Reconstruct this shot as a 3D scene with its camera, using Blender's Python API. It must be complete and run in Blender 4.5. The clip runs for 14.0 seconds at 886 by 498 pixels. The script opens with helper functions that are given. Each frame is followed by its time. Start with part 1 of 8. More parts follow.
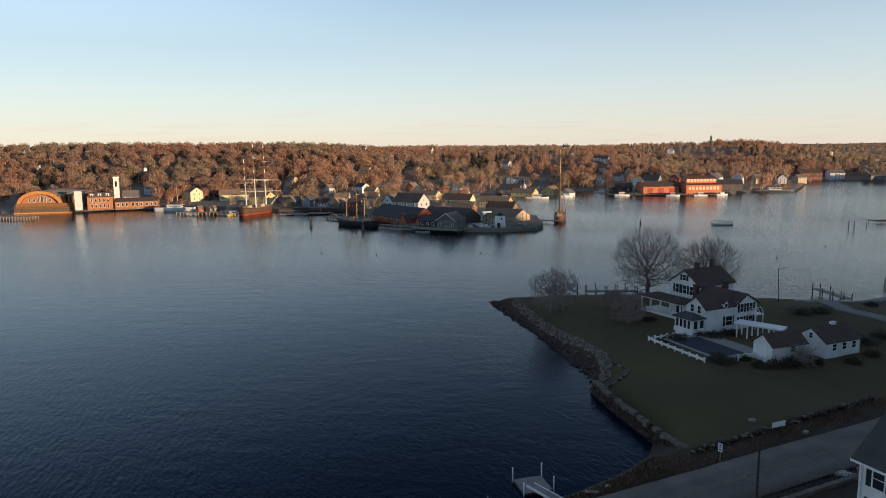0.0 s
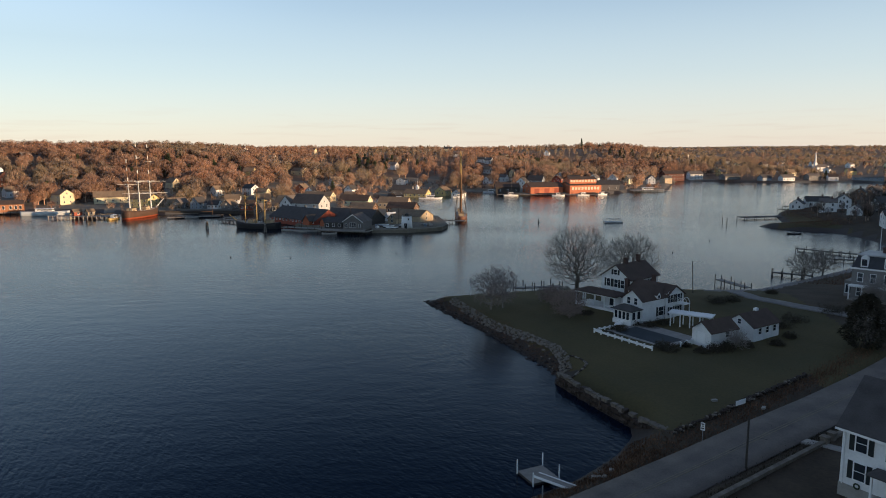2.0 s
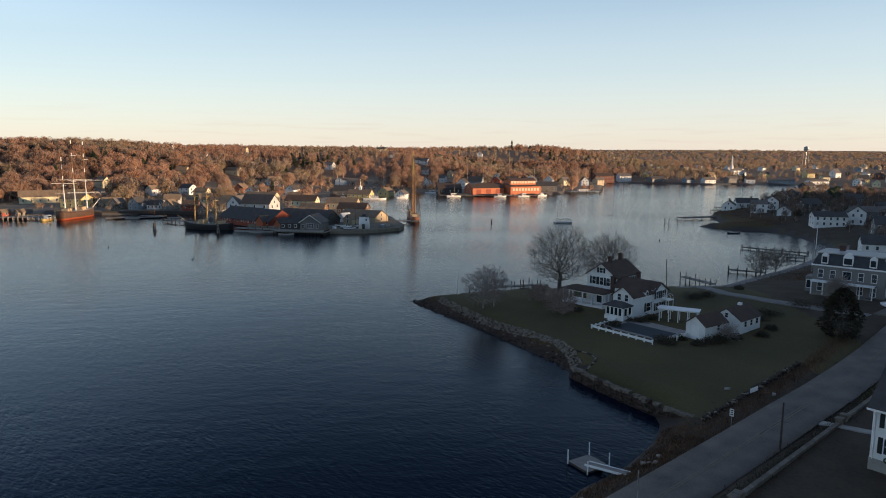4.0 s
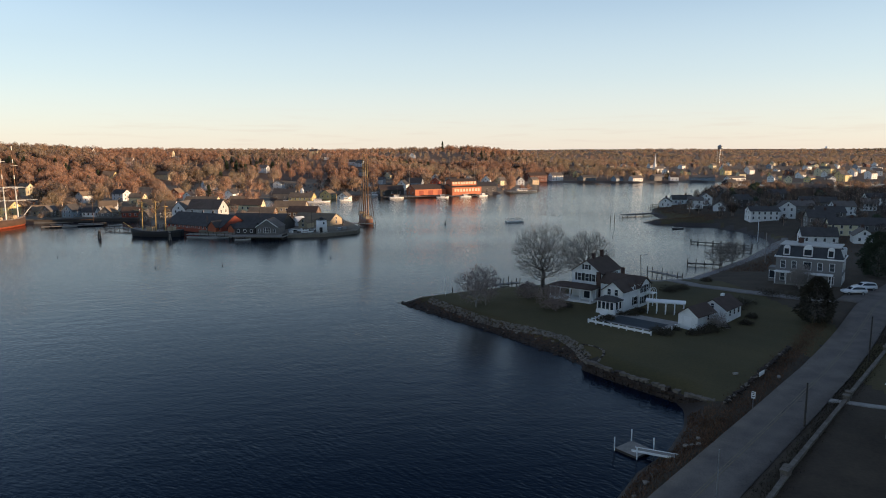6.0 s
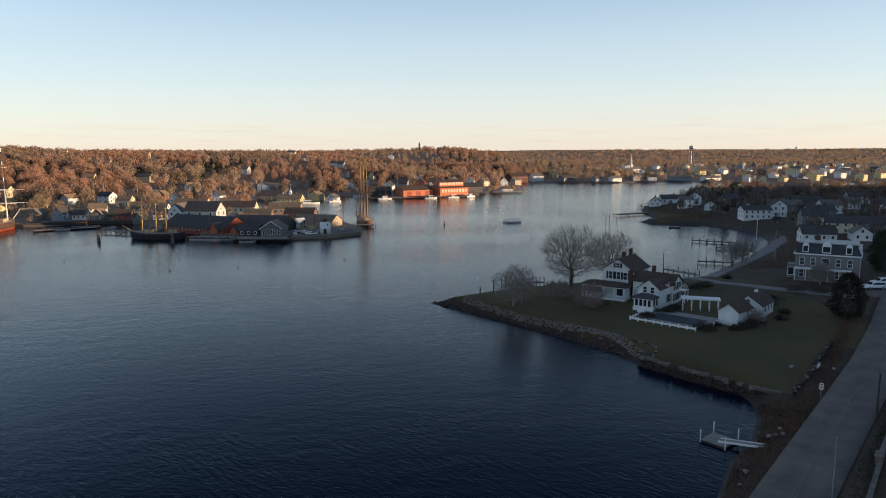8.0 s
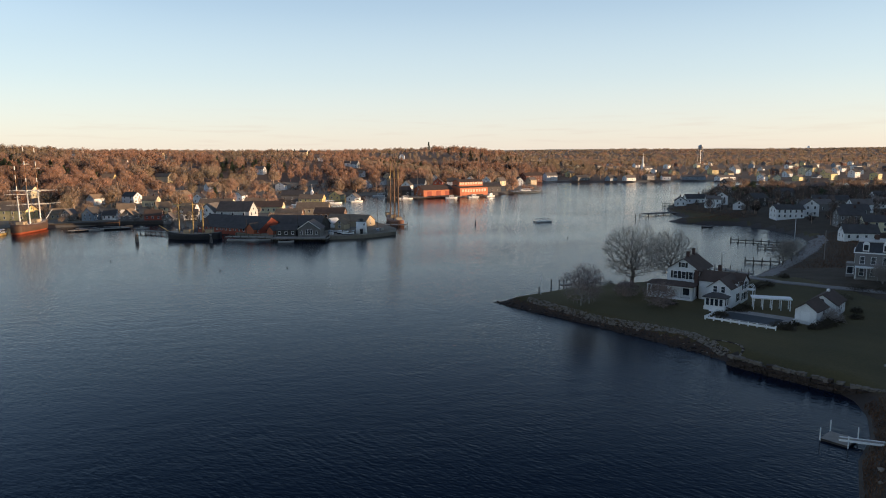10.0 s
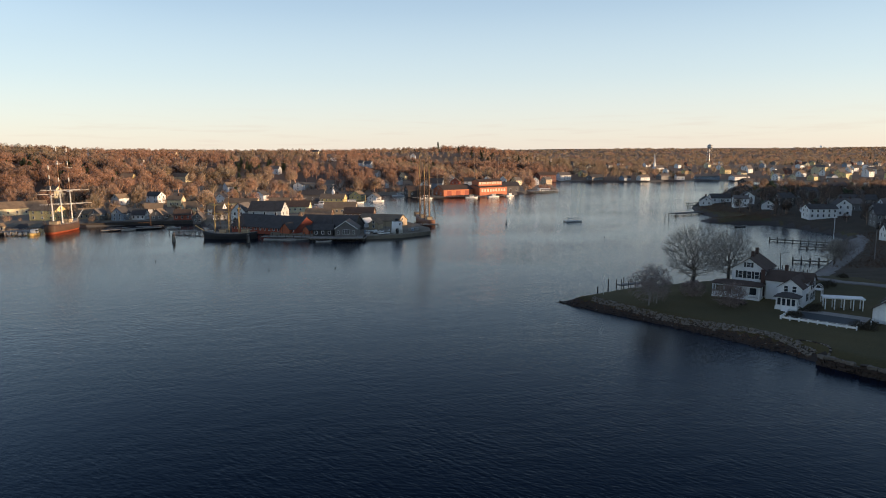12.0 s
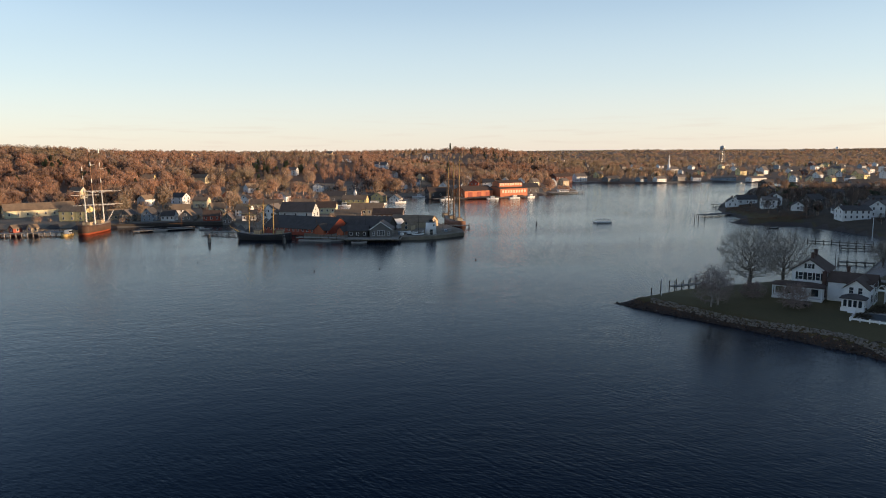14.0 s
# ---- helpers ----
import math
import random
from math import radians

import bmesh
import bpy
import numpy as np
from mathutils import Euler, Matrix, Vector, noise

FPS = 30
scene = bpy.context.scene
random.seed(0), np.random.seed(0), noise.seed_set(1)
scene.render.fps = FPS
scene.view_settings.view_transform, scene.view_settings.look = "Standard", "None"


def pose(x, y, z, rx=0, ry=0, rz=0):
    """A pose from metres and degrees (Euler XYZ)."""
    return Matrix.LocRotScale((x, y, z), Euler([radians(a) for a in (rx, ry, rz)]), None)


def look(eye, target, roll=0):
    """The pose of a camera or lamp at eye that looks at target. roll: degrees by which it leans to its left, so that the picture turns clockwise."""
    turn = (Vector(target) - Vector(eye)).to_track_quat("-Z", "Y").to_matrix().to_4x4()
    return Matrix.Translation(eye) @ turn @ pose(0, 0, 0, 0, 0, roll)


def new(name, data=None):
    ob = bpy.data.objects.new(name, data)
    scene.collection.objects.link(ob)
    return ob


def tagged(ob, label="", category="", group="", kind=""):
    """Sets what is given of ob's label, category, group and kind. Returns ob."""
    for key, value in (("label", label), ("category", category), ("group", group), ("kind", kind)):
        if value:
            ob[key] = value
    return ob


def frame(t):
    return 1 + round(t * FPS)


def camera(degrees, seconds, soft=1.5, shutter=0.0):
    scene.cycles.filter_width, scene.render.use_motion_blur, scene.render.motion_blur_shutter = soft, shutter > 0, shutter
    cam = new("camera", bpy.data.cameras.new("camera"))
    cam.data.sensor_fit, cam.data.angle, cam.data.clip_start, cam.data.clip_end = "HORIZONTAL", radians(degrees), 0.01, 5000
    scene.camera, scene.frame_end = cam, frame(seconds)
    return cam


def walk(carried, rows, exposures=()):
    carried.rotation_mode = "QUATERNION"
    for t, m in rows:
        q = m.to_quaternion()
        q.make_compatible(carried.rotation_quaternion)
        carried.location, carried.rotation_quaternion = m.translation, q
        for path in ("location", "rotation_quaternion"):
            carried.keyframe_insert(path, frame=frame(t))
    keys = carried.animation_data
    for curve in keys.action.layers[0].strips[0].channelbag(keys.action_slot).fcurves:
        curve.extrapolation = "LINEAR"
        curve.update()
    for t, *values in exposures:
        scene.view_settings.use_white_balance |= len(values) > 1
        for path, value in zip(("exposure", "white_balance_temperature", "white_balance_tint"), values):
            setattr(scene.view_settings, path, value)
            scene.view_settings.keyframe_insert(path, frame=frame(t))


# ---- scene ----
cam = camera(66.1, 14.0, soft=1.0)
PATH = [
    (0, (0.963, 5.153, 34.151), (0.34, 7.031, 33.86), -0.7),
    (0.5, (-1.988, 4.268, 34.141), (-2.506, 6.178, 33.849), -0.6),
    (1, (-5.199, 3.371, 34.104), (-5.584, 5.312, 33.813), -0.4),
    (1.5, (-8.359, 2.482, 34.148), (-8.684, 4.433, 33.857), -0.4),
    (2, (-11.709, 1.509, 34.195), (-11.978, 3.469, 33.904), -0.3),
    (2.5, (-15.125, 0.599, 34.272), (-15.338, 2.567, 33.982), -0.3),
    (3, (-18.567, -0.135, 34.321), (-18.724, 1.837, 34.031), -0.2),
    (3.2, (-20.006, -0.426, 34.302), (-20.14, 1.548, 34.011), 0.1),
    (5.3, (-34.501, -2.793, 34.574), (-34.408, -0.816, 34.288), -0.4),
    (5.5, (-35.994, -2.907, 34.614), (-35.877, -0.931, 34.327), -0.3),
    (6, (-39.666, -3.22, 34.671), (-39.494, -1.248, 34.385), -0.2),
    (6.5, (-43.267, -3.356, 34.706), (-43.044, -1.389, 34.421), -0.2),
    (7, (-46.974, -3.38, 34.695), (-46.712, -1.418, 34.41), -0.2),
    (7.5, (-50.551, -3.317, 34.74), (-50.29, -1.355, 34.455), -0.3),
    (8, (-54.235, -3.154, 34.825), (-53.973, -1.192, 34.541), -0.3),
    (8.2, (-55.837, -2.761, 34.898), (-55.57, -0.8, 34.612), -0.3),
    (10.5, (-72.212, -1.468, 35.061), (-71.954, 0.494, 34.776), -0.4),
    (11, (-75.83, -0.971, 35.102), (-75.572, 0.992, 34.816), -0.4),
    (11.5, (-79.336, -0.306, 35.129), (-79.078, 1.657, 34.843), -0.4),
    (12, (-82.974, 0.4, 35.122), (-82.717, 2.362, 34.836), -0.4),
    (12.5, (-86.612, 0.9, 35.148), (-86.355, 2.863, 34.862), -0.4),
    (13, (-90.214, 1.425, 35.154), (-89.959, 3.388, 34.868), -0.4),
    (13.5, (-92.962, 1.987, 35.259), (-92.713, 3.951, 34.974), -0.5),
    (14, (-94.898, 2.229, 35.072), (-94.655, 4.193, 34.79), -0.4),
]
walk(cam, [(t, look(eye, target, roll)) for t, eye, target, roll in PATH], [(0, 0.47), (1.5, 0.5), (3.2, 0.54), (5.3, 0.6), (14, 0.6)])
import itertools


# ---- world, sun, exposure ----
SUN_BACK = 72.0      # degrees to the right of straight behind the view's +y
SUN_UP = 5.0
world = bpy.data.worlds.new("sky_world")
scene.world = world
world.use_nodes = True
wn = world.node_tree
wn.nodes.clear()
sky = wn.nodes.new("ShaderNodeTexSky")
sky.sky_type = 'NISHITA'
sky.sun_disc = False
sky.sun_elevation = radians(SUN_UP)
sky.sun_rotation = radians(180.0 - SUN_BACK)
sky.altitude = 10
sky.air_density, sky.dust_density, sky.ozone_density = 1.0, 0.15, 3.0
bg = wn.nodes.new("ShaderNodeBackground")
bg.inputs["Strength"].default_value = 1.0
wout = wn.nodes.new("ShaderNodeOutputWorld")
# clear winter evening: cream at the horizon, pale blue above, with the low sun's glow from the sky model
wtc = wn.nodes.new("ShaderNodeTexCoord")
wsep = wn.nodes.new("ShaderNodeSeparateXYZ")
wn.links.new(wtc.outputs["Generated"], wsep.inputs[0])
wramp = wn.nodes.new("ShaderNodeValToRGB")
wramp.color_ramp.interpolation = 'B_SPLINE'
els = wramp.color_ramp.elements
els[0].position, els[0].color = 0.0, (0.452, 0.412, 0.386, 1)
els[1].position, els[1].color = 1.0, (0.138, 0.162, 0.236, 1)
# dark stops at 0.47 and 0.6 are added, unseen, to darken the water
for pos, col in ((0.045, (0.452, 0.434, 0.422)), (0.10, (0.385, 0.420, 0.430)), (0.19, (0.286, 0.350, 0.405)), (0.33, (0.100, 0.172, 0.288)), (0.47, (0.017, 0.031, 0.068)), (0.6, (0.008, 0.011, 0.023))):
    el = els.new(pos)
    el.color = (*col, 1)
wn.links.new(wsep.outputs["Z"], wramp.inputs["Fac"])
# the unseen high sky is brightened towards -x to lift the water's reflections
waw = wn.nodes.new("ShaderNodeMapRange")
waw.interpolation_type = 'SMOOTHSTEP'
waw.inputs["From Min"].default_value, waw.inputs["From Max"].default_value = -0.2, -0.8
waw.inputs["To Min"].default_value, waw.inputs["To Max"].default_value = 0.0, 1.1
wn.links.new(wsep.outputs["X"], waw.inputs["Value"])
whi = wn.nodes.new("ShaderNodeMapRange")
whi.inputs["From Min"].default_value, whi.inputs["From Max"].default_value = 0.14, 0.36
wn.links.new(wsep.outputs["Z"], whi.inputs["Value"])
wam = wn.nodes.new("ShaderNodeMath")
wam.operation = 'MULTIPLY'
wn.links.new(waw.outputs[0], wam.inputs[0])
wn.links.new(whi.outputs[0], wam.inputs[1])
wpl = wn.nodes.new("ShaderNodeMath")
wpl.inputs[1].default_value = 1.0
wn.links.new(wam.outputs[0], wpl.inputs[0])
wpale = wn.nodes.new("ShaderNodeVectorMath")
wpale.operation = 'SCALE'
wn.links.new(wramp.outputs["Color"], wpale.inputs[0])
wn.links.new(wpl.outputs[0], wpale.inputs["Scale"])
# thin streaks of cloud low over the horizon
wmp = wn.nodes.new("ShaderNodeMapping")
wmp.inputs["Scale"].default_value = (5, 5, 75)
wn.links.new(wtc.outputs["Generated"], wmp.inputs["Vector"])
wno = wn.nodes.new("ShaderNodeTexNoise")
wno.inputs["Scale"].default_value, wno.inputs["Detail"].default_value = 2.2, 5
wn.links.new(wmp.outputs[0], wno.inputs["Vector"])
wmr = wn.nodes.new("ShaderNodeMapRange")
wmr.inputs["From Min"].default_value, wmr.inputs["From Max"].default_value = 0.53, 0.68
wmr.inputs["To Max"].default_value = 0.6
wn.links.new(wno.outputs["Fac"], wmr.inputs["Value"])
wlow = wn.nodes.new("ShaderNodeMapRange")
wlow.inputs["From Min"].default_value, wlow.inputs["From Max"].default_value = 0.065, 0.03
wn.links.new(wsep.outputs["Z"], wlow.inputs["Value"])
wmul = wn.nodes.new("ShaderNodeMath")
wmul.operation = 'MULTIPLY'
wn.links.new(wmr.outputs[0], wmul.inputs[0])
wn.links.new(wlow.outputs[0], wmul.inputs[1])
wcl = wn.nodes.new("ShaderNodeMixRGB")
wcl.inputs["Color2"].default_value = (0.42, 0.37, 0.36, 1)
wn.links.new(wmul.outputs[0], wcl.inputs["Fac"])
wn.links.new(wpale.outputs[0], wcl.inputs["Color1"])
wsc = wn.nodes.new("ShaderNodeMixRGB")
wsc.blend_type = 'ADD'
wsc.inputs["Fac"].default_value = 0.065
wn.links.new(wcl.outputs["Color"], wsc.inputs["Color1"])
wn.links.new(sky.outputs[0], wsc.inputs["Color2"])
wn.links.new(wsc.outputs["Color"], bg.inputs["Color"])
wn.links.new(bg.outputs[0], wout.inputs["Surface"])
sun_data = bpy.data.lights.new("sun", 'SUN')
sun_data.energy, sun_data.angle, sun_data.color = 5.0, radians(0.6), (1.0, 0.68, 0.42)
sun = new("sun", sun_data)
_a = radians(SUN_BACK)
SUN_VEC = Vector((math.sin(_a) * math.cos(radians(SUN_UP)), -math.cos(_a) * math.cos(radians(SUN_UP)), math.sin(radians(SUN_UP))))
sun.matrix_world = look(SUN_VEC * 100, (0, 0, 0))

# ---- materials ----
def material(name, color, rough=0.8, second=None, scale=2.0, fine=14.0, bump=0.15, metal=0.0, spread=0.35, stretch=(1, 1, 1), island=0.0, spec=0.3):
    """Two scales of noise between two tones, with a fine relief."""
    m = bpy.data.materials.new(name)
    m.use_nodes = True
    nt = m.node_tree
    b = nt.nodes["Principled BSDF"]
    second = second or tuple(c * (1 - spread) for c in color)
    tc = nt.nodes.new("ShaderNodeTexCoord")
    mp = nt.nodes.new("ShaderNodeMapping")
    mp.inputs["Scale"].default_value = stretch
    nt.links.new(tc.outputs["Object"], mp.inputs["Vector"])
    n1 = nt.nodes.new("ShaderNodeTexNoise")
    n1.inputs["Scale"].default_value, n1.inputs["Detail"].default_value = scale, 5
    n2 = nt.nodes.new("ShaderNodeTexNoise")
    n2.inputs["Scale"].default_value, n2.inputs["Detail"].default_value = fine, 4
    nt.links.new(mp.outputs[0], n1.inputs["Vector"])
    nt.links.new(mp.outputs[0], n2.inputs["Vector"])
    add = nt.nodes.new("ShaderNodeMath")
    add.operation = 'MULTIPLY_ADD'
    add.inputs[1].default_value, add.inputs[2].default_value = 0.45, 0.0
    nt.links.new(n2.outputs["Fac"], add.inputs[0])
    add2 = nt.nodes.new("ShaderNodeMath")
    add2.operation = 'MULTIPLY_ADD'
    add2.inputs[1].default_value = 0.75
    nt.links.new(n1.outputs["Fac"], add2.inputs[0])
    nt.links.new(add.outputs[0], add2.inputs[2])
    ramp = nt.nodes.new("ShaderNodeValToRGB")
    ramp.color_ramp.elements[0].position, ramp.color_ramp.elements[1].position = 0.38, 0.82
    ramp.color_ramp.elements[0].color = (*second, 1)
    ramp.color_ramp.elements[1].color = (*color, 1)
    nt.links.new(add2.outputs[0], ramp.inputs["Fac"])
    last = ramp.outputs["Color"]
    if island:
        if island > 0:
            src = nt.nodes.new("ShaderNodeNewGeometry").outputs["Random Per Island"]
        else:
            src = nt.nodes.new("ShaderNodeObjectInfo").outputs["Random"]
        mr = nt.nodes.new("ShaderNodeMapRange")
        mr.inputs["To Min"].default_value, mr.inputs["To Max"].default_value = 1 - abs(island), 1 + abs(island)
        nt.links.new(src, mr.inputs["Value"])
        hs = nt.nodes.new("ShaderNodeHueSaturation")
        nt.links.new(mr.outputs[0], hs.inputs["Value"])
        nt.links.new(last, hs.inputs["Color"])
        last = hs.outputs["Color"]
    nt.links.new(last, b.inputs["Base Color"])
    b.inputs["Roughness"].default_value, b.inputs["Metallic"].default_value = rough, metal
    b.inputs["Specular IOR Level"].default_value = spec
    if bump:
        bp = nt.nodes.new("ShaderNodeBump")
        bp.inputs["Strength"].default_value = bump
        bp.inputs["Distance"].default_value = 0.05
        nt.links.new(n2.outputs["Fac"], bp.inputs["Height"])
        nt.links.new(bp.outputs[0], b.inputs["Normal"])
    return m


def clapboard(name, color, pitch=0.16, dirt=0.25):
    """Painted boards laid in level courses, with dirt."""
    m = material(name, color, 0.6, tuple(c * (1 - dirt) for c in color), 0.5, 5.0, 0.0)
    nt = m.node_tree
    b = nt.nodes["Principled BSDF"]
    tc = nt.nodes.new("ShaderNodeTexCoord")
    sp = nt.nodes.new("ShaderNodeSeparateXYZ")
    nt.links.new(tc.outputs["Object"], sp.inputs[0])
    mul = nt.nodes.new("ShaderNodeMath")
    mul.operation = 'DIVIDE'
    mul.inputs[1].default_value = pitch
    fr = nt.nodes.new("ShaderNodeMath")
    fr.operation = 'FRACT'
    nt.links.new(sp.outputs["Z"], mul.inputs[0])
    nt.links.new(mul.outputs[0], fr.inputs[0])
    bp = nt.nodes.new("ShaderNodeBump")
    bp.invert = True
    bp.inputs["Strength"].default_value, bp.inputs["Distance"].default_value = 0.6, 0.03
    nt.links.new(fr.outputs[0], bp.inputs["Height"])
    nt.links.new(bp.outputs[0], b.inputs["Normal"])
    return m


M_WHITE = clapboard("white_clapboard", (0.78, 0.78, 0.76))
# Greyed white for the barn: the shade on its front is in the paint.
M_SHADEWHITE = clapboard("shaded_white_boards", (0.56, 0.57, 0.56), 0.16, 0.35)
M_CREAM = clapboard("cream_clapboard", (0.72, 0.64, 0.42))
M_YELLOW = clapboard("yellow_clapboard", (0.70, 0.56, 0.26))
M_GREY = clapboard("grey_shingle", (0.18, 0.17, 0.16), 0.14, 0.35)
M_DARKGREY = clapboard("dark_shingle", (0.065, 0.06, 0.056), 0.14, 0.4)
M_TAN = clapboard("tan_clapboard", (0.48, 0.38, 0.25))
M_BROWN = clapboard("brown_shingle", (0.22, 0.13, 0.08), 0.14, 0.4)
M_RED = clapboard("red_barn_boards", (0.34, 0.075, 0.042))
M_ORANGE = clapboard("orange_red_boards", (0.45, 0.125, 0.055))
M_BLUE = clapboard("blue_grey_clapboard", (0.25, 0.30, 0.35))
M_TRIM = material("white_trim_paint", (0.80, 0.80, 0.78), 0.5, None, 1.0, 9.0, 0.03, spread=0.12)
M_ROOF = material("dark_asphalt_shingle", (0.085, 0.08, 0.078), 0.9, None, 0.6, 9.0, 0.5, spread=0.45)
M_ROOF_BROWN = material("brown_asphalt_shingle", (0.098, 0.070, 0.056), 0.9, None, 0.6, 9.0, 0.5, spread=0.4)
M_ROOF_GREY = material("grey_wood_shingle", (0.17, 0.15, 0.135), 0.9, None, 0.6, 9.0, 0.5, spread=0.4)
M_ROOF_TAN = material("weathered_tan_shingle", (0.25, 0.185, 0.125), 0.9, None, 0.6, 9.0, 0.5, spread=0.4)
M_CHIMNEY = material("sooty_dark_brick", (0.10, 0.058, 0.047), 0.85, (0.058, 0.037, 0.031), 3.0, 20.0, 0.3)
M_BRICK = material("red_brick", (0.20, 0.085, 0.06), 0.85, (0.11, 0.05, 0.038), 3.0, 20.0, 0.3)
M_BRICK_ORANGE = material("orange_brick", (0.42, 0.20, 0.10), 0.85, (0.28, 0.12, 0.06), 1.0, 12.0, 0.3)
# Paler than the near panes: reflected sky is put into the base colour.
M_PANE_FAR = material("sky_pale_window_pane", (0.085, 0.090, 0.098), 0.15, None, 0.5, 2.0, 0.0, spread=0.4, spec=0.5)
M_BOATYARD = clapboard("weathered_red_boards", (0.56, 0.175, 0.078))
M_MANSARD = clapboard("stone_grey_boards", (0.21, 0.2, 0.19))
M_PANE = material("window_pane", (0.030, 0.036, 0.045), 0.08, None, 0.5, 2.0, 0.0, spread=0.3, spec=0.6)
M_SHUTTER = material("black_green_shutter", (0.018, 0.024, 0.024), 0.6, None, 3.0, 20.0, 0.1)
M_STONE = material("granite_block", (0.235, 0.205, 0.168), 0.9, (0.095, 0.08, 0.065), 1.2, 12.0, 0.6, island=0.35)
M_STONE_WET = material("dark_wet_rock", (0.042, 0.027, 0.019), 0.75, (0.02, 0.014, 0.011), 1.2, 9.0, 0.6, island=0.4)
M_STONE_CAP = material("lichened_cap_stone", (0.165, 0.14, 0.112), 0.9, (0.075, 0.062, 0.05), 1.2, 12.0, 0.6, island=0.3)
M_LAWN = material("winter_lawn", (0.104, 0.080, 0.030), 0.95, (0.050, 0.045, 0.019), 0.045, 2.6, 0.8)
M_SCRUB = material("brown_scrub_ground", (0.078, 0.058, 0.038), 0.95, (0.036, 0.027, 0.018), 0.25, 2.2, 0.9)
M_FOREST_FLOOR = material("leaf_litter_ground", (0.19, 0.128, 0.085), 0.95, (0.12, 0.083, 0.056), 0.02, 0.3, 0.6)
M_TOWN_GROUND = material("worn_town_ground", (0.25, 0.215, 0.165), 0.95, (0.12, 0.105, 0.075), 0.05, 0.6, 0.4)
M_MUD = material("wet_mud_and_weed", (0.048, 0.033, 0.023), 0.65, (0.025, 0.018, 0.013), 0.5, 3.0, 0.8)
M_ASPHALT = material("old_asphalt", (0.178, 0.153, 0.130), 0.88, (0.082, 0.073, 0.066), 0.32, 6.0, 0.3)
M_TAR = material("dark_road_tar", (0.085, 0.078, 0.074), 0.8, (0.06, 0.056, 0.053), 0.8, 9.0, 0.2)
M_CONCRETE = material("weathered_concrete", (0.34, 0.32, 0.29), 0.85, (0.22, 0.21, 0.19), 0.8, 10.0, 0.25)
M_GRAVEL = material("grey_gravel", (0.24, 0.225, 0.21), 0.95, (0.15, 0.142, 0.135), 0.5, 8.0, 0.6)
M_DOCK = material("weathered_dock_wood", (0.30, 0.275, 0.24), 0.85, (0.17, 0.155, 0.135), 1.5, 18.0, 0.3)
M_DOCK_DARK = material("old_dark_dock_wood", (0.13, 0.115, 0.10), 0.85, (0.08, 0.07, 0.06), 1.5, 18.0, 0.3)
M_PILE = material("dark_piling_wood", (0.075, 0.062, 0.05), 0.85, (0.035, 0.03, 0.026), 1.5, 18.0, 0.4)
M_BARK = material("grey_bark", (0.17, 0.145, 0.12), 0.95, (0.075, 0.062, 0.05), 1.2, 14.0, 0.5)
M_CROWN = material("grey_brown_twigs", (0.29, 0.25, 0.21), 0.95, (0.20, 0.17, 0.145), 0.6, 6.0, 0.0)
M_PALE = material("pale_bark", (0.36, 0.32, 0.29), 0.9, (0.22, 0.19, 0.17), 1.5, 12.0, 0.2)
M_TWIG = material("bare_woodland_twigs", (0.66, 0.425, 0.30), 0.95, (0.50, 0.325, 0.235), 0.05, 0.9, 0.0, stretch=(1, 1, 0.3))
M_TWIG_GREY = material("grey_woodland_twigs", (0.61, 0.45, 0.325), 0.95, (0.46, 0.345, 0.255), 0.05, 0.9, 0.0, stretch=(1, 1, 0.3))
M_TWIG_RUST = material("russet_woodland_twigs", (0.69, 0.41, 0.285), 0.95, (0.52, 0.31, 0.215), 0.05, 0.9, 0.0, stretch=(1, 1, 0.3))
M_TWIG_OLIVE = material("olive_woodland_twigs", (0.55, 0.43, 0.29), 0.95, (0.41, 0.32, 0.22), 0.05, 0.9, 0.0, stretch=(1, 1, 0.3))
TWIGS = [M_TWIG, M_TWIG_GREY, M_TWIG_RUST, M_TWIG_OLIVE]
TWIGS += [m.copy() for m in TWIGS]
# Greyer bank trees, darkened further so the colour carries the bank's shade.
M_TWIG_BANK = material("shaded_grey_bank_twigs", (0.38, 0.27, 0.205), 0.95, (0.26, 0.19, 0.15), 0.03, 1.1, 0.0, stretch=(1, 1, 0.3))
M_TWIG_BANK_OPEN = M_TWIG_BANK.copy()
M_PINE = material("dark_evergreen_needles", (0.045, 0.062, 0.028), 0.9, (0.022, 0.032, 0.016), 0.08, 1.5, 0.0, island=0.35)
M_BUSH = material("brown_leaved_shrub", (0.075, 0.062, 0.04), 0.9, (0.035, 0.03, 0.02), 0.6, 4.0, 0.0, island=0.4)
M_HULL = material("black_painted_hull", (0.016, 0.016, 0.017), 0.65, (0.026, 0.024, 0.022), 0.5, 6.0, 0.1)
M_HULL_RED = material("red_bottom_paint", (0.36, 0.085, 0.04), 0.6, None, 0.6, 6.0, 0.1)
M_HULL_WHITE = material("white_hull_paint", (0.75, 0.75, 0.73), 0.4, None, 0.6, 6.0, 0.05, spread=0.15)
M_BOAT_PALE = material("pale_grey_blue_paint", (0.56, 0.60, 0.60), 0.5, None, 0.6, 6.0, 0.05, spread=0.15)
M_MAST = material("buff_mast_paint", (0.54, 0.38, 0.14), 0.5, None, 0.6, 6.0, 0.05, spread=0.2)
M_MAST_WHITE = material("white_mast_paint", (0.74, 0.72, 0.66), 0.5, None, 0.6, 6.0, 0.05, spread=0.15)
M_SPAR = material("brown_varnished_spar", (0.27, 0.14, 0.065), 0.5, None, 0.8, 8.0, 0.1)
M_ROPE = material("tarred_rigging", (0.055, 0.042, 0.032), 0.9, None, 2.0, 10.0, 0.0)
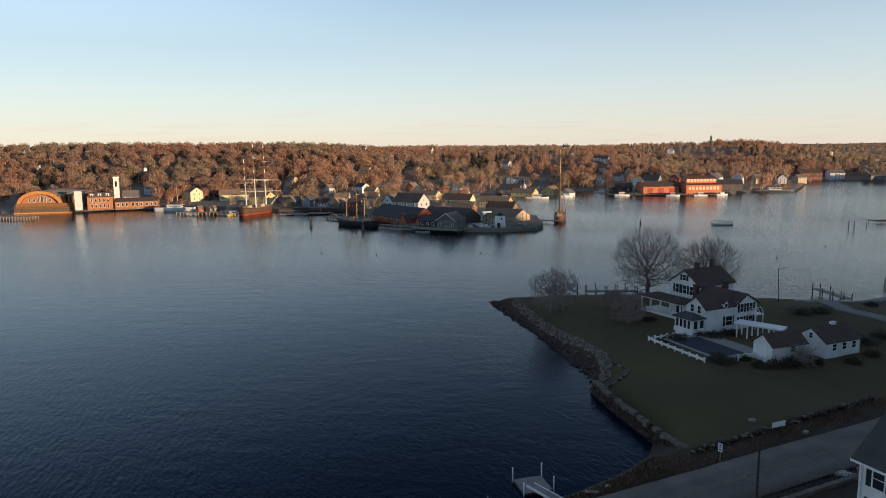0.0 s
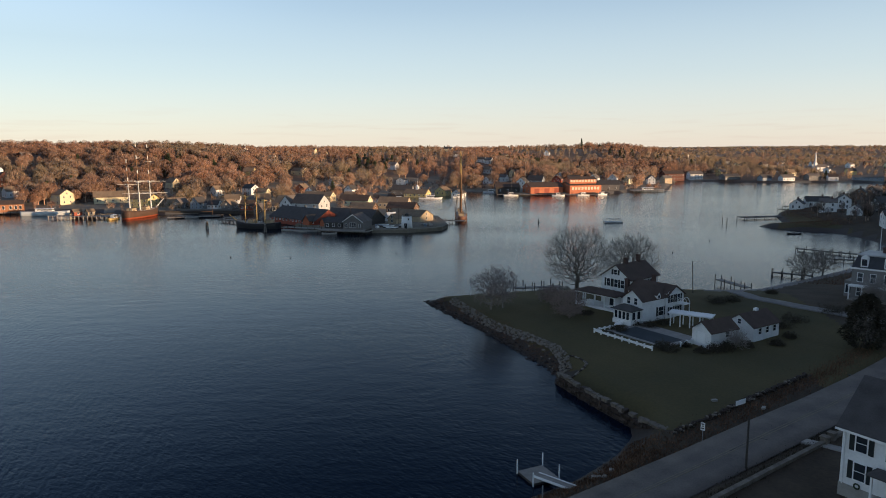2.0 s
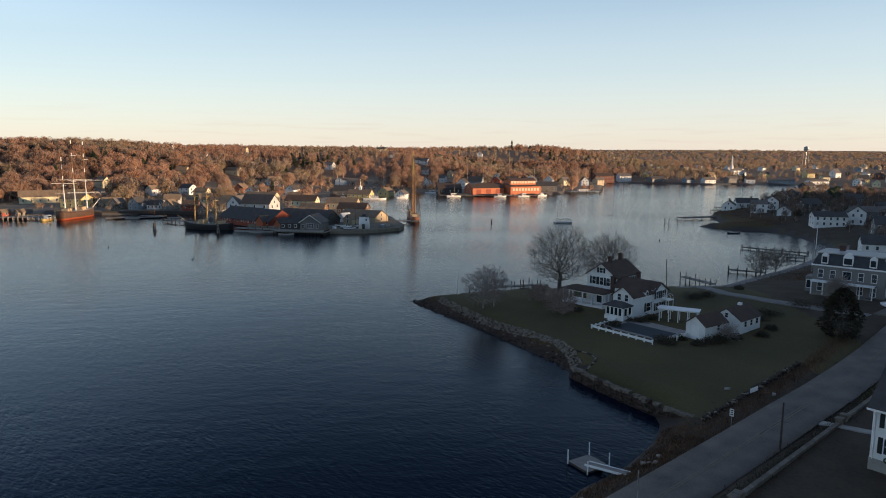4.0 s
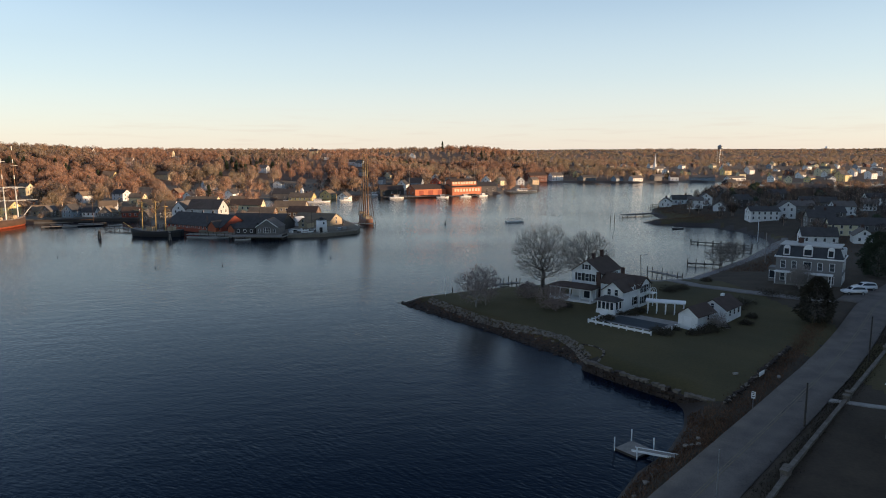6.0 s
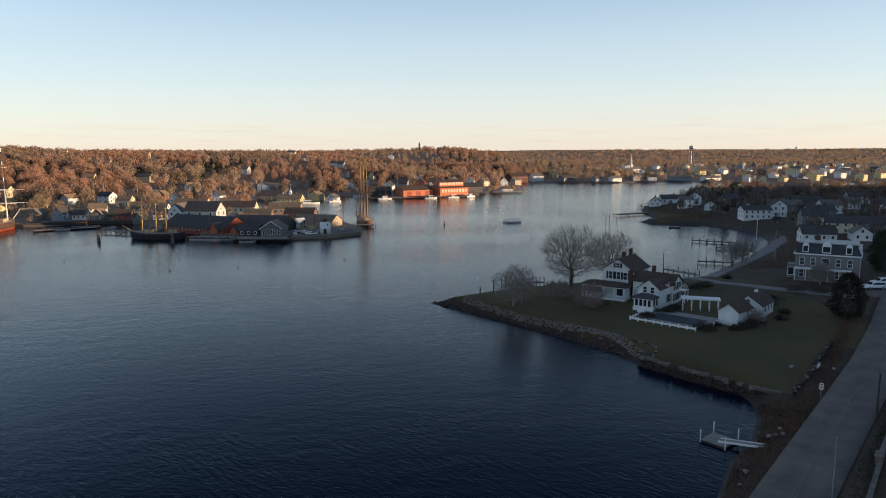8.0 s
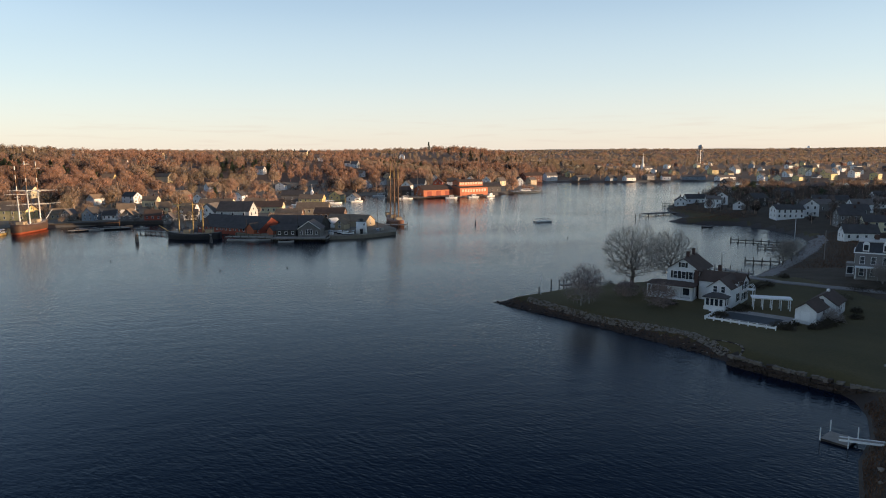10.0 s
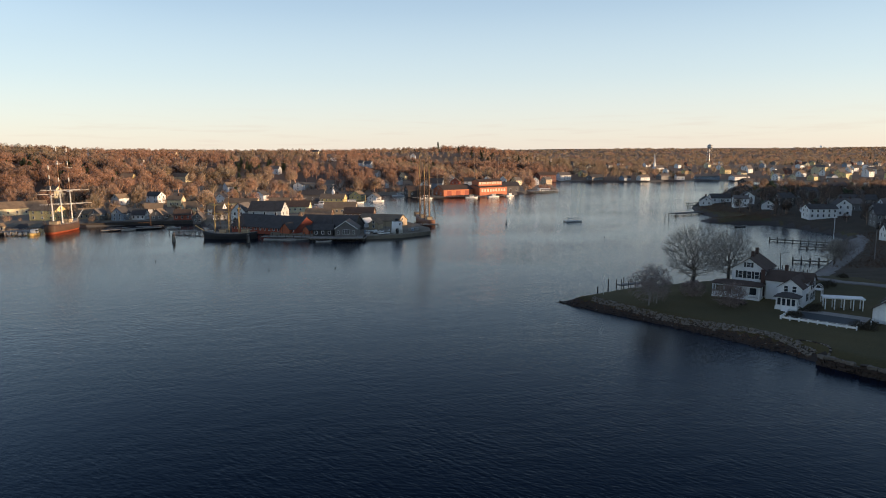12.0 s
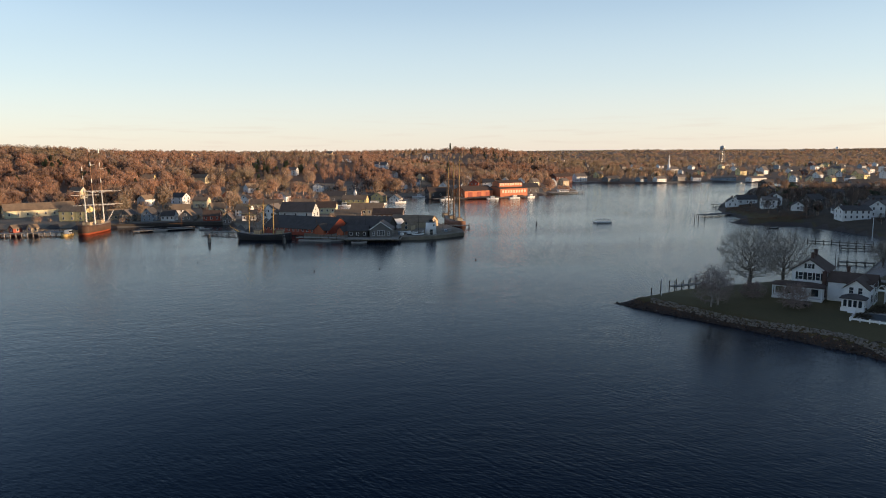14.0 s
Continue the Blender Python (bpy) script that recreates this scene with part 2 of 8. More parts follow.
M_HULL_BROWN = material("dark_weathered_hull", (0.11, 0.062, 0.04), 0.6, (0.05, 0.032, 0.024), 0.6, 6.0, 0.1)
M_HULL_RUST = material("reddish_brown_hull", (0.27, 0.12, 0.065), 0.6, (0.15, 0.07, 0.042), 0.6, 6.0, 0.1)
M_METAL = material("galvanised_metal", (0.42, 0.43, 0.44), 0.45, None, 1.0, 8.0, 0.05, metal=0.7)
M_BLACK = material("black_metal", (0.025, 0.025, 0.027), 0.5, None, 1.0, 8.0, 0.05)
M_RUBBER = material("black_rubber", (0.02, 0.02, 0.02), 0.8, None, 1.0, 8.0, 0.05)
M_CAR = material("white_car_paint", (0.70, 0.71, 0.72), 0.25, None, 0.5, 4.0, 0.0, spread=0.06, spec=0.5)
M_POOL = material("dark_pool_cover", (0.045, 0.055, 0.060), 0.7, (0.03, 0.038, 0.042), 0.5, 3.0, 0.1)
M_SLATE_TRIM = material("slate_blue_mansard", (0.06, 0.065, 0.075), 0.8, None, 1.0, 9.0, 0.4)
M_ARCH = material("orange_laminated_timber", (0.52, 0.25, 0.085), 0.6, (0.38, 0.17, 0.06), 0.6, 8.0, 0.1)
M_YELLOW_LINE = material("worn_yellow_road_paint", (0.22, 0.185, 0.115), 0.8, (0.12, 0.106, 0.088), 1.5, 10.0, 0.1)
M_METAL_ROOF = material("pale_metal_roof", (0.45, 0.44, 0.42), 0.5, None, 0.4, 4.0, 0.1, metal=0.3)


def soften(m, lean, keep, attr="", own_share=0.62):
    """Turns the shading of loose twigs and needles towards one side, as a thick crown scatters light."""
    nt = m.node_tree
    g = nt.nodes.new("ShaderNodeAttribute" if attr else "ShaderNodeNewGeometry")
    if attr:
        g.attribute_name = attr
    sc = nt.nodes.new("ShaderNodeVectorMath")
    sc.operation = 'SCALE'
    sc.inputs["Scale"].default_value = keep
    nt.links.new(g.outputs["Vector" if attr else "Normal"], sc.inputs[0])
    ad = nt.nodes.new("ShaderNodeVectorMath")
    ad.inputs[1].default_value = lean
    nt.links.new(sc.outputs[0], ad.inputs[0])
    total = ad
    if attr:
        geo = nt.nodes.new("ShaderNodeNewGeometry")
        own = nt.nodes.new("ShaderNodeVectorMath")
        own.operation = 'SCALE'
        own.inputs["Scale"].default_value = own_share
        nt.links.new(geo.outputs["Normal"], own.inputs[0])
        total = nt.nodes.new("ShaderNodeVectorMath")
        nt.links.new(ad.outputs[0], total.inputs[0])
        nt.links.new(own.outputs[0], total.inputs[1])
    no = nt.nodes.new("ShaderNodeVectorMath")
    no.operation = 'NORMALIZE'
    nt.links.new(total.outputs[0], no.inputs[0])
    nt.links.new(no.outputs[0], nt.nodes["Principled BSDF"].inputs["Normal"])
    if "Translucent BSDF" in nt.nodes:
        nt.links.new(no.outputs[0], nt.nodes["Translucent BSDF"].inputs["Normal"])


def open_twigs(m, thin=0.10, thick=0.40):
    """Close twigs with gaps between them, in upright strands."""
    nt = m.node_tree
    tc = nt.nodes.new("ShaderNodeTexCoord")
    mp = nt.nodes.new("ShaderNodeMapping")
    mp.inputs["Scale"].default_value = (1, 1, 0.25)
    nt.links.new(tc.outputs["Object"], mp.inputs["Vector"])
    n = nt.nodes.new("ShaderNodeTexNoise")
    n.inputs["Scale"].default_value, n.inputs["Detail"].default_value = 1.3, 4
    nt.links.new(mp.outputs[0], n.inputs["Vector"])
    mr = nt.nodes.new("ShaderNodeMapRange")
    mr.inputs["From Min"].default_value, mr.inputs["From Max"].default_value = 0.36, 0.66
    mr.inputs["To Min"].default_value, mr.inputs["To Max"].default_value = thin, thick
    nt.links.new(n.outputs["Fac"], mr.inputs["Value"])
    # light that passes through the open twigs
    pr, out = nt.nodes["Principled BSDF"], nt.nodes["Material Output"]
    tl = nt.nodes.new("ShaderNodeBsdfTranslucent")
    nt.links.new(pr.inputs["Base Color"].links[0].from_socket, tl.inputs["Color"])
    body = nt.nodes.new("ShaderNodeMixShader")
    body.inputs[0].default_value = 0.5
    nt.links.new(pr.outputs[0], body.inputs[1])
    nt.links.new(tl.outputs[0], body.inputs[2])
    clear = nt.nodes.new("ShaderNodeBsdfTransparent")
    mix = nt.nodes.new("ShaderNodeMixShader")
    nt.links.new(mr.outputs[0], mix.inputs[0])
    nt.links.new(clear.outputs[0], mix.inputs[1])
    nt.links.new(body.outputs[0], mix.inputs[2])
    nt.links.new(mix.outputs[0], out.inputs["Surface"])


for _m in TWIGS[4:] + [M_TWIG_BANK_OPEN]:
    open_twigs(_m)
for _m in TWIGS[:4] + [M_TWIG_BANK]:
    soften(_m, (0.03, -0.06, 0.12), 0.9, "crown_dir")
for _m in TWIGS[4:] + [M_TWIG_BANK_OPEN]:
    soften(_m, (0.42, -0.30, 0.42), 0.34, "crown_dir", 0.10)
soften(M_PINE, (0.10, -0.30, 0.60), 0.6)


def water_material():
    m = bpy.data.materials.new("river_water")
    m.use_nodes = True
    nt = m.node_tree
    b = nt.nodes["Principled BSDF"]
    b.inputs["Base Color"].default_value = (0.0010, 0.0052, 0.0150, 1)
    b.inputs["Roughness"].default_value = 0.09
    b.inputs["IOR"].default_value = 1.178
    tc = nt.nodes.new("ShaderNodeTexCoord")
    heights = []
    for scale, long_, turn, amount, detail in ((1.7, 0.28, -58, 0.50, 3), (2.6, 0.4, -34, 0.30, 2), (4.4, 0.6, -80, 0.12, 2), (0.30, 0.5, 12, 0.38, 2)):
        mp = nt.nodes.new("ShaderNodeMapping")
        mp.vector_type = 'TEXTURE'
        mp.inputs["Scale"].default_value = (1 / long_, 1, 1)
        mp.inputs["Rotation"].default_value = (0, 0, radians(turn))
        nt.links.new(tc.outputs["Object"], mp.inputs["Vector"])
        n = nt.nodes.new("ShaderNodeTexNoise")
        n.inputs["Scale"].default_value, n.inputs["Detail"].default_value = scale, detail
        nt.links.new(mp.outputs[0], n.inputs["Vector"])
        mu = nt.nodes.new("ShaderNodeMath")
        mu.operation = 'MULTIPLY'
        mu.inputs[1].default_value = amount
        nt.links.new(n.outputs["Fac"], mu.inputs[0])
        heights.append(mu.outputs[0])
    s = heights[0]
    for h in heights[1:]:
        ad = nt.nodes.new("ShaderNodeMath")
        nt.links.new(s, ad.inputs[0])
        nt.links.new(h, ad.inputs[1])
        s = ad.outputs[0]
    # gusts: broad patches of rougher and calmer water
    mp = nt.nodes.new("ShaderNodeMapping")
    mp.inputs["Scale"].default_value = (0.5, 1.0, 1)
    nt.links.new(tc.outputs["Object"], mp.inputs["Vector"])
    g = nt.nodes.new("ShaderNodeTexNoise")
    g.inputs["Scale"].default_value, g.inputs["Detail"].default_value = 0.016, 3
    nt.links.new(mp.outputs[0], g.inputs["Vector"])
    mr = nt.nodes.new("ShaderNodeMapRange")
    mr.inputs["From Min"].default_value, mr.inputs["From Max"].default_value = 0.35, 0.65
    mr.inputs["To Min"].default_value, mr.inputs["To Max"].default_value = 0.5, 1.15
    nt.links.new(g.outputs["Fac"], mr.inputs["Value"])
    bp = nt.nodes.new("ShaderNodeBump")
    bp.inputs["Distance"].default_value = 0.145
    nt.links.new(mr.outputs[0], bp.inputs["Strength"])
    nt.links.new(s, bp.inputs["Height"])
    nt.links.new(bp.outputs[0], b.inputs["Normal"])
    return m


M_WATER = water_material()

# ---- land form ----
WEST_BANK = [(-12.8, 64.3), (-7, 69.5), (-2.4, 75.7), (0, 80.8), (0.3, 85), (-2.8, 89.8), (-5.9, 95.3), (-8.6, 102.6), (-9.8, 106.6),
             (-13.3, 112.2), (-16.6, 118.3), (-21.2, 126.4), (-26.9, 135), (-32.2, 143.5), (-36.3, 150.3), (-29, 154), (-19, 159), (-8, 162),
             (7.8, 165.5), (30, 166.6), (38, 168), (56.5, 185), (76, 204), (101, 232), (110, 251), (111, 275), (108, 292), (95.6, 297.7), (85.6, 306.7),
             (81, 312.7), (99, 318), (101, 334), (106, 357), (118, 385), (145, 428), (174, 464), (222, 528), (258, 582), (290, 585), (330, 560),
             (430, 585), (520, 590), (700, 540), (4900, 500), (4900, -4900), (-3000, -4900), (-600, -600), (-130, -110), (-75, -40), (-48, 10), (-24, 50)]
EAST_BANK = [(-4900, -500), (-900, 60), (-520, 230), (-352, 304), (-328, 313.7), (-316, 331), (-301, 350), (-250, 352), (-212, 342), (-182, 354),
             (-160, 352), (-146, 318), (-120, 297), (-100, 281.5), (-80, 278), (-63, 280), (-51.5, 285), (-52, 296), (-62, 340), (-78, 385), (-118, 425),
             (-132, 480), (-100, 530), (-64, 550), (-46, 545), (-28, 500), (4, 505), (31, 513), (65, 550), (91, 561), (108, 640), (134, 742), (170, 712), (228, 700), (318, 706),
             (345, 662), (400, 646), (560, 640), (700, 640), (4900, 700), (4900, 4900), (-4900, 4900)]


def signed_distance(px, py, poly):
    """Distance from the shore, positive on land."""
    d = np.full(px.shape, 1e12)
    inside = np.zeros(px.shape, bool)
    n = len(poly)
    for i in range(n):
        ax, ay = poly[i]
        bx, by = poly[(i + 1) % n]
        ex, ey = bx - ax, by - ay
        u = np.clip(((px - ax) * ex + (py - ay) * ey) / (ex * ex + ey * ey), 0, 1)
        d = np.minimum(d, (px - ax - u * ex) ** 2 + (py - ay - u * ey) ** 2)
        if ay != by:
            inside ^= ((ay > py) != (by > py)) & (px < ex * (py - ay) / ey + ax)
    d = np.sqrt(d)
    return np.where(inside, d, -d)


def smooth(v, a, b):
    u = np.clip((v - a) / (b - a), 0, 1)
    return u * u * (3 - 2 * u)


def land(px, py):
    """Height of the ground."""
    px, py = np.atleast_1d(np.asarray(px, float)), np.atleast_1d(np.asarray(py, float))
    w, e = signed_distance(px, py, WEST_BANK), signed_distance(px, py, EAST_BANK)
    wave = np.sin(px * 0.0065 + 1.3) * np.cos(py * 0.0051 + 0.4) + 0.5 * np.sin(px * 0.017 + py * 0.011)
    # west bank: low lawn, then the ridge behind the camera
    west = 1.65 * smooth(w, 0, 4.5) + 0.5 * smooth(w, 4, 16) + 1.7 * smooth(px + 0.35 * (py - 100), 30, 75) * smooth(w, 3, 30) + np.clip(w, 0, 1) * 0.15
    along = px * math.sin(radians(SUN_BACK)) - py * math.cos(radians(SUN_BACK))
    across = px * math.cos(radians(SUN_BACK)) + py * math.sin(radians(SUN_BACK))
    far = 0.25 * np.clip(across - 250, 0, None)
    west = west + (42.5 - 11.5 * smooth(across, 256, 284)) * (1 - 0.9 * smooth(across, 450, 560)) * smooth(along - far, 140, 265) * smooth(w, 20, 120)
    east = 1.5 * smooth(e, 0, 1.8) + 1.6 * smooth(e, 10, 90)
    inland = 1 - 0.80 * smooth(px, 90, 330) * (1 - smooth(py, 1500, 2600))
    east = east + inland * (26 * smooth(e, 45, 345) + 3.0 * wave * smooth(e, 150, 500)) + 6 * smooth(py, 2200, 3800) + 5 * smooth(-px, 260, 520) * smooth(e, 200, 420)
    bed = -np.clip(-np.maximum(w, e) * 0.3, 0, 2.5)
    return np.where(w > 0, west, np.where(e > 0, east, bed)), w, e


def land_z(x, y):
    return float(land(x, y)[0][0])


def part(name, bm, mat, parent=None, label="", smooth_shade=False):
    """One bmesh as one mesh object, under a thing."""
    me = bpy.data.meshes.new(name)
    bm.to_mesh(me)
    bm.free()
    for mm in (mat if isinstance(mat, (list, tuple)) else [mat]):
        me.materials.append(mm)
    if smooth_shade:
        me.polygons.foreach_set("use_smooth", [True] * len(me.polygons))
    ob = new(name, me)
    if parent:
        ob.parent = parent
    if label:
        tagged(ob, label)
    return ob


def raw(name, verts, faces, mat, parent=None, smooth_shade=False):
    """A mesh from computed arrays; faces all of one size."""
    me = bpy.data.meshes.new(name)
    verts, faces = np.asarray(verts, np.float32), np.asarray(faces, np.int32)
    k = faces.shape[1]
    me.vertices.add(len(verts))
    me.vertices.foreach_set("co", verts.ravel())
    me.loops.add(faces.size)
    me.loops.foreach_set("vertex_index", faces.ravel())
    me.polygons.add(len(faces))
    me.polygons.foreach_set("loop_start", np.arange(0, faces.size, k, dtype=np.int32))
    me.polygons.foreach_set("loop_total", np.full(len(faces), k, np.int32))
    if smooth_shade:
        me.polygons.foreach_set("use_smooth", np.ones(len(faces), bool))
    for mm in (mat if isinstance(mat, (list, tuple)) else [mat]):
        me.materials.append(mm)
    me.update(calc_edges=True)
    me.validate()
    ob = new(name, me)
    if parent:
        ob.parent = parent
    return ob


def thing(name, m, label, category, group="", kind=""):
    ob = new(name)
    ob.matrix_world = m
    ob.empty_display_size = 0.5
    return tagged(ob, label, category, group, kind)


def box(bm, x0, x1, y0, y1, z0, z1, mat=0, m=None):
    vs = [bm.verts.new((x, y, z)) for z in (z0, z1) for x, y in ((x0, y0), (x1, y0), (x1, y1), (x0, y1))]
    if m is not None:
        for v in vs:
            v.co = m @ v.co
    for f in ((3, 2, 1, 0), (4, 5, 6, 7), (0, 1, 5, 4), (1, 2, 6, 5), (2, 3, 7, 6), (3, 0, 4, 7)):
        bm.faces.new([vs[i] for i in f]).material_index = mat
    return vs


def prism(bm, pts, z0, z1, mat=0):
    """An upright block on a polygon given counter-clockwise."""
    lo = [bm.verts.new((x, y, z0)) for x, y in pts]
    hi = [bm.verts.new((x, y, z1)) for x, y in pts]
    n = len(pts)
    bm.faces.new(hi).material_index = mat
    bm.faces.new(lo[::-1]).material_index = mat
    for i in range(n):
        bm.faces.new((lo[i], lo[(i + 1) % n], hi[(i + 1) % n], hi[i])).material_index = mat


def tube(bm, a, b, ra, rb, sides=8, mat=0, cap=True):
    """A tapered round bar from a to b."""
    a, b = Vector(a), Vector(b)
    d = (b - a).normalized()
    u = d.orthogonal().normalized()
    v = d.cross(u)
    r1 = [bm.verts.new(a + (u * math.cos(k * math.tau / sides) + v * math.sin(k * math.tau / sides)) * ra) for k in range(sides)]
    r2 = [bm.verts.new(b + (u * math.cos(k * math.tau / sides) + v * math.sin(k * math.tau / sides)) * rb) for k in range(sides)]
    for k in range(sides):
        bm.faces.new((r1[k], r1[(k + 1) % sides], r2[(k + 1) % sides], r2[k])).material_index = mat
    if cap:
        bm.faces.new(r1[::-1]).material_index = mat
        bm.faces.new(r2).material_index = mat


def bm_new():
    return bmesh.new()


# ---- ground sheet and water ----
ROAD_LINE = [(-60, 8.6), (-30, 37.0), (-12.6, 53.4), (1.6, 66.6), (13.0, 77.0), (24.5, 87.8), (42.4, 105.6), (56, 119.6), (72, 134), (110, 166)]


def build_ground():
    cx, cy = -40.0, -10.0
    # finer steps in front, coarser behind
    front = np.radians(np.linspace(28, 152, 540))
    back = np.radians(np.linspace(152, 388, 120))[1:-1]
    ang = np.concatenate([front, back])
    rad = np.concatenate([[0.01], np.geomspace(12, 40, 10), np.linspace(43, 262, 140), np.geomspace(265, 4800, 130)])
    A, R = np.meshgrid(ang, rad)
    X, Y = cx + R * np.cos(A), cy + R * np.sin(A)
    Z, W, E = land(X.ravel(), Y.ravel())
    Z = Z + np.where((W > 6) | (E > 6), 0.06 * np.sin(X.ravel() * 0.9) * np.cos(Y.ravel() * 0.7), 0)
    # the bed of the road lies below its paving
    near = np.full(Z.shape, 1e9)
    for (ax, ay), (bx, by) in zip(ROAD_LINE, ROAD_LINE[1:]):
        ex, ey = bx - ax, by - ay
        u = np.clip(((X.ravel() - ax) * ex + (Y.ravel() - ay) * ey) / (ex * ex + ey * ey), 0, 1)
        near = np.minimum(near, np.hypot(X.ravel() - ax - u * ex, Y.ravel() - ay - u * ey))
    Z = Z - 0.26 * (1 - smooth(near, 3.1, 4.2))
    V = np.stack([X.ravel(), Y.ravel(), Z], 1)
    nr, na = X.shape
    i, j = np.meshgrid(np.arange(nr - 1), np.arange(na), indexing="ij")
    j2 = (j + 1) % na
    F = np.stack([i * na + j, (i + 1) * na + j, (i + 1) * na + j2, i * na + j2], -1).reshape(-1, 4)
    ob = raw("ground", V, F, [M_LAWN, M_SCRUB, M_FOREST_FLOOR, M_TOWN_GROUND, M_MUD, M_GRAVEL], smooth_shade=True)
    c = V[F].mean(1)
    w, e = W[F].mean(1), E[F].mean(1)
    idx = np.full(len(F), 1)
    idx[(w > np.where(c[:, 1] < 101, 0.6, 2.5)) & (c[:, 1] > 80 - 0.25 * c[:, 0]) & (c[:, 1] < 166) & (c[:, 0] < 42)] = 0
    # outside the seawall and the fieldstone wall the lawn ends
    near_wall = (c[:, 1] < 101) & (c[:, 0] < 27)
    outside = ((c[:, 0] + 8.3) * 22 + (c[:, 1] - 99.2) * 13.6 < 0) | ((c[:, 1] - 78.3) * 21.9 - (c[:, 0] - 4.4) * 21.3 < 0)
    idx[near_wall & outside & (idx == 0)] = 1
    idx[(w > 0.8) & (w < 6.4) & (c[:, 0] > 27) & (c[:, 1] > 160) & (c[:, 1] < 236)] = 5
    idx[(w <= 2.5) & (e <= 2) & (idx != 5) & (idx != 0)] = 4
    idx[(w > 2.5) & (c[:, 1] > 240) & (c[:, 1] < 420) & (c[:, 0] < 112)] = 0
    idx[e > 2] = 2
    idx[(e > 1) & (e < np.where(c[:, 0] > 130, 14, 120))] = 3
    idx[(w > 10) & (c[:, 1] < 40)] = 2
    ob.data.polygons.foreach_set("material_index", idx.astype(np.int32))
    tagged(ob, "low river banks rising to wooded hills, lawn and scrub", "ground", kind="structure")


build_ground()
n_w = 60
wx = np.linspace(-4900, 4900, n_w)
WX, WY = np.meshgrid(wx, wx)
wv = np.stack([WX.ravel(), WY.ravel(), np.zeros(WX.size)], 1)
wi, wj = np.meshgrid(np.arange(n_w - 1), np.arange(n_w - 1), indexing="ij")
wf = np.stack([wi * n_w + wj, wi * n_w + wj + 1, (wi + 1) * n_w + wj + 1, (wi + 1) * n_w + wj], -1).reshape(-1, 4)
tagged(raw("water", wv, wf, M_WATER), "calm dark blue river water with fine ripples", "water", kind="structure")

# ---- builders for houses ----
WINDOWS = {}


def ring(w, h, t, y0, y1):
    """A rectangular frame round an opening of w by h, in one piece; sill at z = 0."""
    bm = bm_new()
    loops = []
    for y in (y0, y1):
        for x, z0, z1 in ((w / 2 + t, -t, h + t), (w / 2, 0, h)):
            loops.append([bm.verts.new(p) for p in ((-x, y, z0), (x, y, z0), (x, y, z1), (-x, y, z1))])
    fo, fi, bo, bi = loops
    for k in range(4):
        j = (k + 1) % 4
        for q in ((fo[k], fo[j], fi[j], fi[k]), (bi[k], bi[j], bo[j], bo[k]), (bo[k], bo[j], fo[j], fo[k]), (fi[k], fi[j], bi[j], bi[k])):
            bm.faces.new(q)
    return bm


def window_meshes(w, h, pane, shutters, trim, bars_):
    key = (w, round(h, 2), pane.name, shutters, trim.name, bars_)
    if key in WINDOWS:
        return WINDOWS[key]
    out = []

    def mesh(name, bm, mat):
        me = bpy.data.meshes.new(name)
        bm.to_mesh(me)
        bm.free()
        me.materials.append(mat)
        out.append((name, me))
    mesh("window", ring(w, h, min(0.11, w * 0.11), -0.085, 0.02), trim)
    bm = bm_new()
    box(bm, -w / 2, w / 2, -0.04, 0.02, 0, h)
    mesh("pane", bm, pane)
    if bars_:
        bm = bm_new()
        box(bm, -w / 2, w / 2, -0.07, -0.03, h / 2 - 0.03, h / 2 + 0.03)
        mesh("sash_rail", bm, trim)
    if shutters:
        for s in (-1, 1):
            bm = bm_new()
            c = s * (w / 2 + 0.11 + 0.24)
            box(bm, c - 0.22, c + 0.22, -0.075, 0.02, -0.05, h + 0.05)
            mesh("shutter", bm, M_SHUTTER)
    WINDOWS[key] = out
    return out


def put_window(parent, m, w, h, pane=None, shutters=False, trim=None, bars_=False):
    win = None
    for name, me in window_meshes(w, h, pane or M_PANE, shutters, trim or M_TRIM, bars_):
        o = new(name, me)
        if win is None:
            win = o
            o.parent = parent
            o.matrix_basis = m
        else:
            o.parent = win
    return win


def wall_pose(face, u, z, L, W):
    """A pose on one wall of a block of length L along x and width W along y, looking outward."""
    if face == "front":
        return pose(u, -W / 2, z)
    if face == "back":
        return pose(-u, W / 2, z, 0, 0, 180)
    if face == "right":
        return pose(L / 2, u, z, 0, 0, 90)
    return pose(-L / 2, -u, z, 0, 0, -90)


def windows(parent, face, us, z, L, W, w=0.9, h=1.5, shutters=False, pane=None, off=(0, 0, 0), bars_=False):
    for u in us:
        put_window(parent, Matrix.Translation(off) @ wall_pose(face, u, z, L, W), w, h, pane, shutters, None, bars_)


def gable_walls(L, W, eave, ridge, base=-1.2):
    """Solid walls with gables at both ends of x."""
    bm = bm_new()
    prof = [(-W / 2, base), (W / 2, base), (W / 2, eave), (0, ridge), (-W / 2, eave)]
    a = [bm.verts.new((-L / 2, y, z)) for y, z in prof]
    b = [bm.verts.new((L / 2, y, z)) for y, z in prof]
    bm.faces.new(a[::-1])
    bm.faces.new(b)
    for i in range(5):
        j = (i + 1) % 5
        bm.faces.new((a[i], a[j], b[j], b[i]))
    return bm


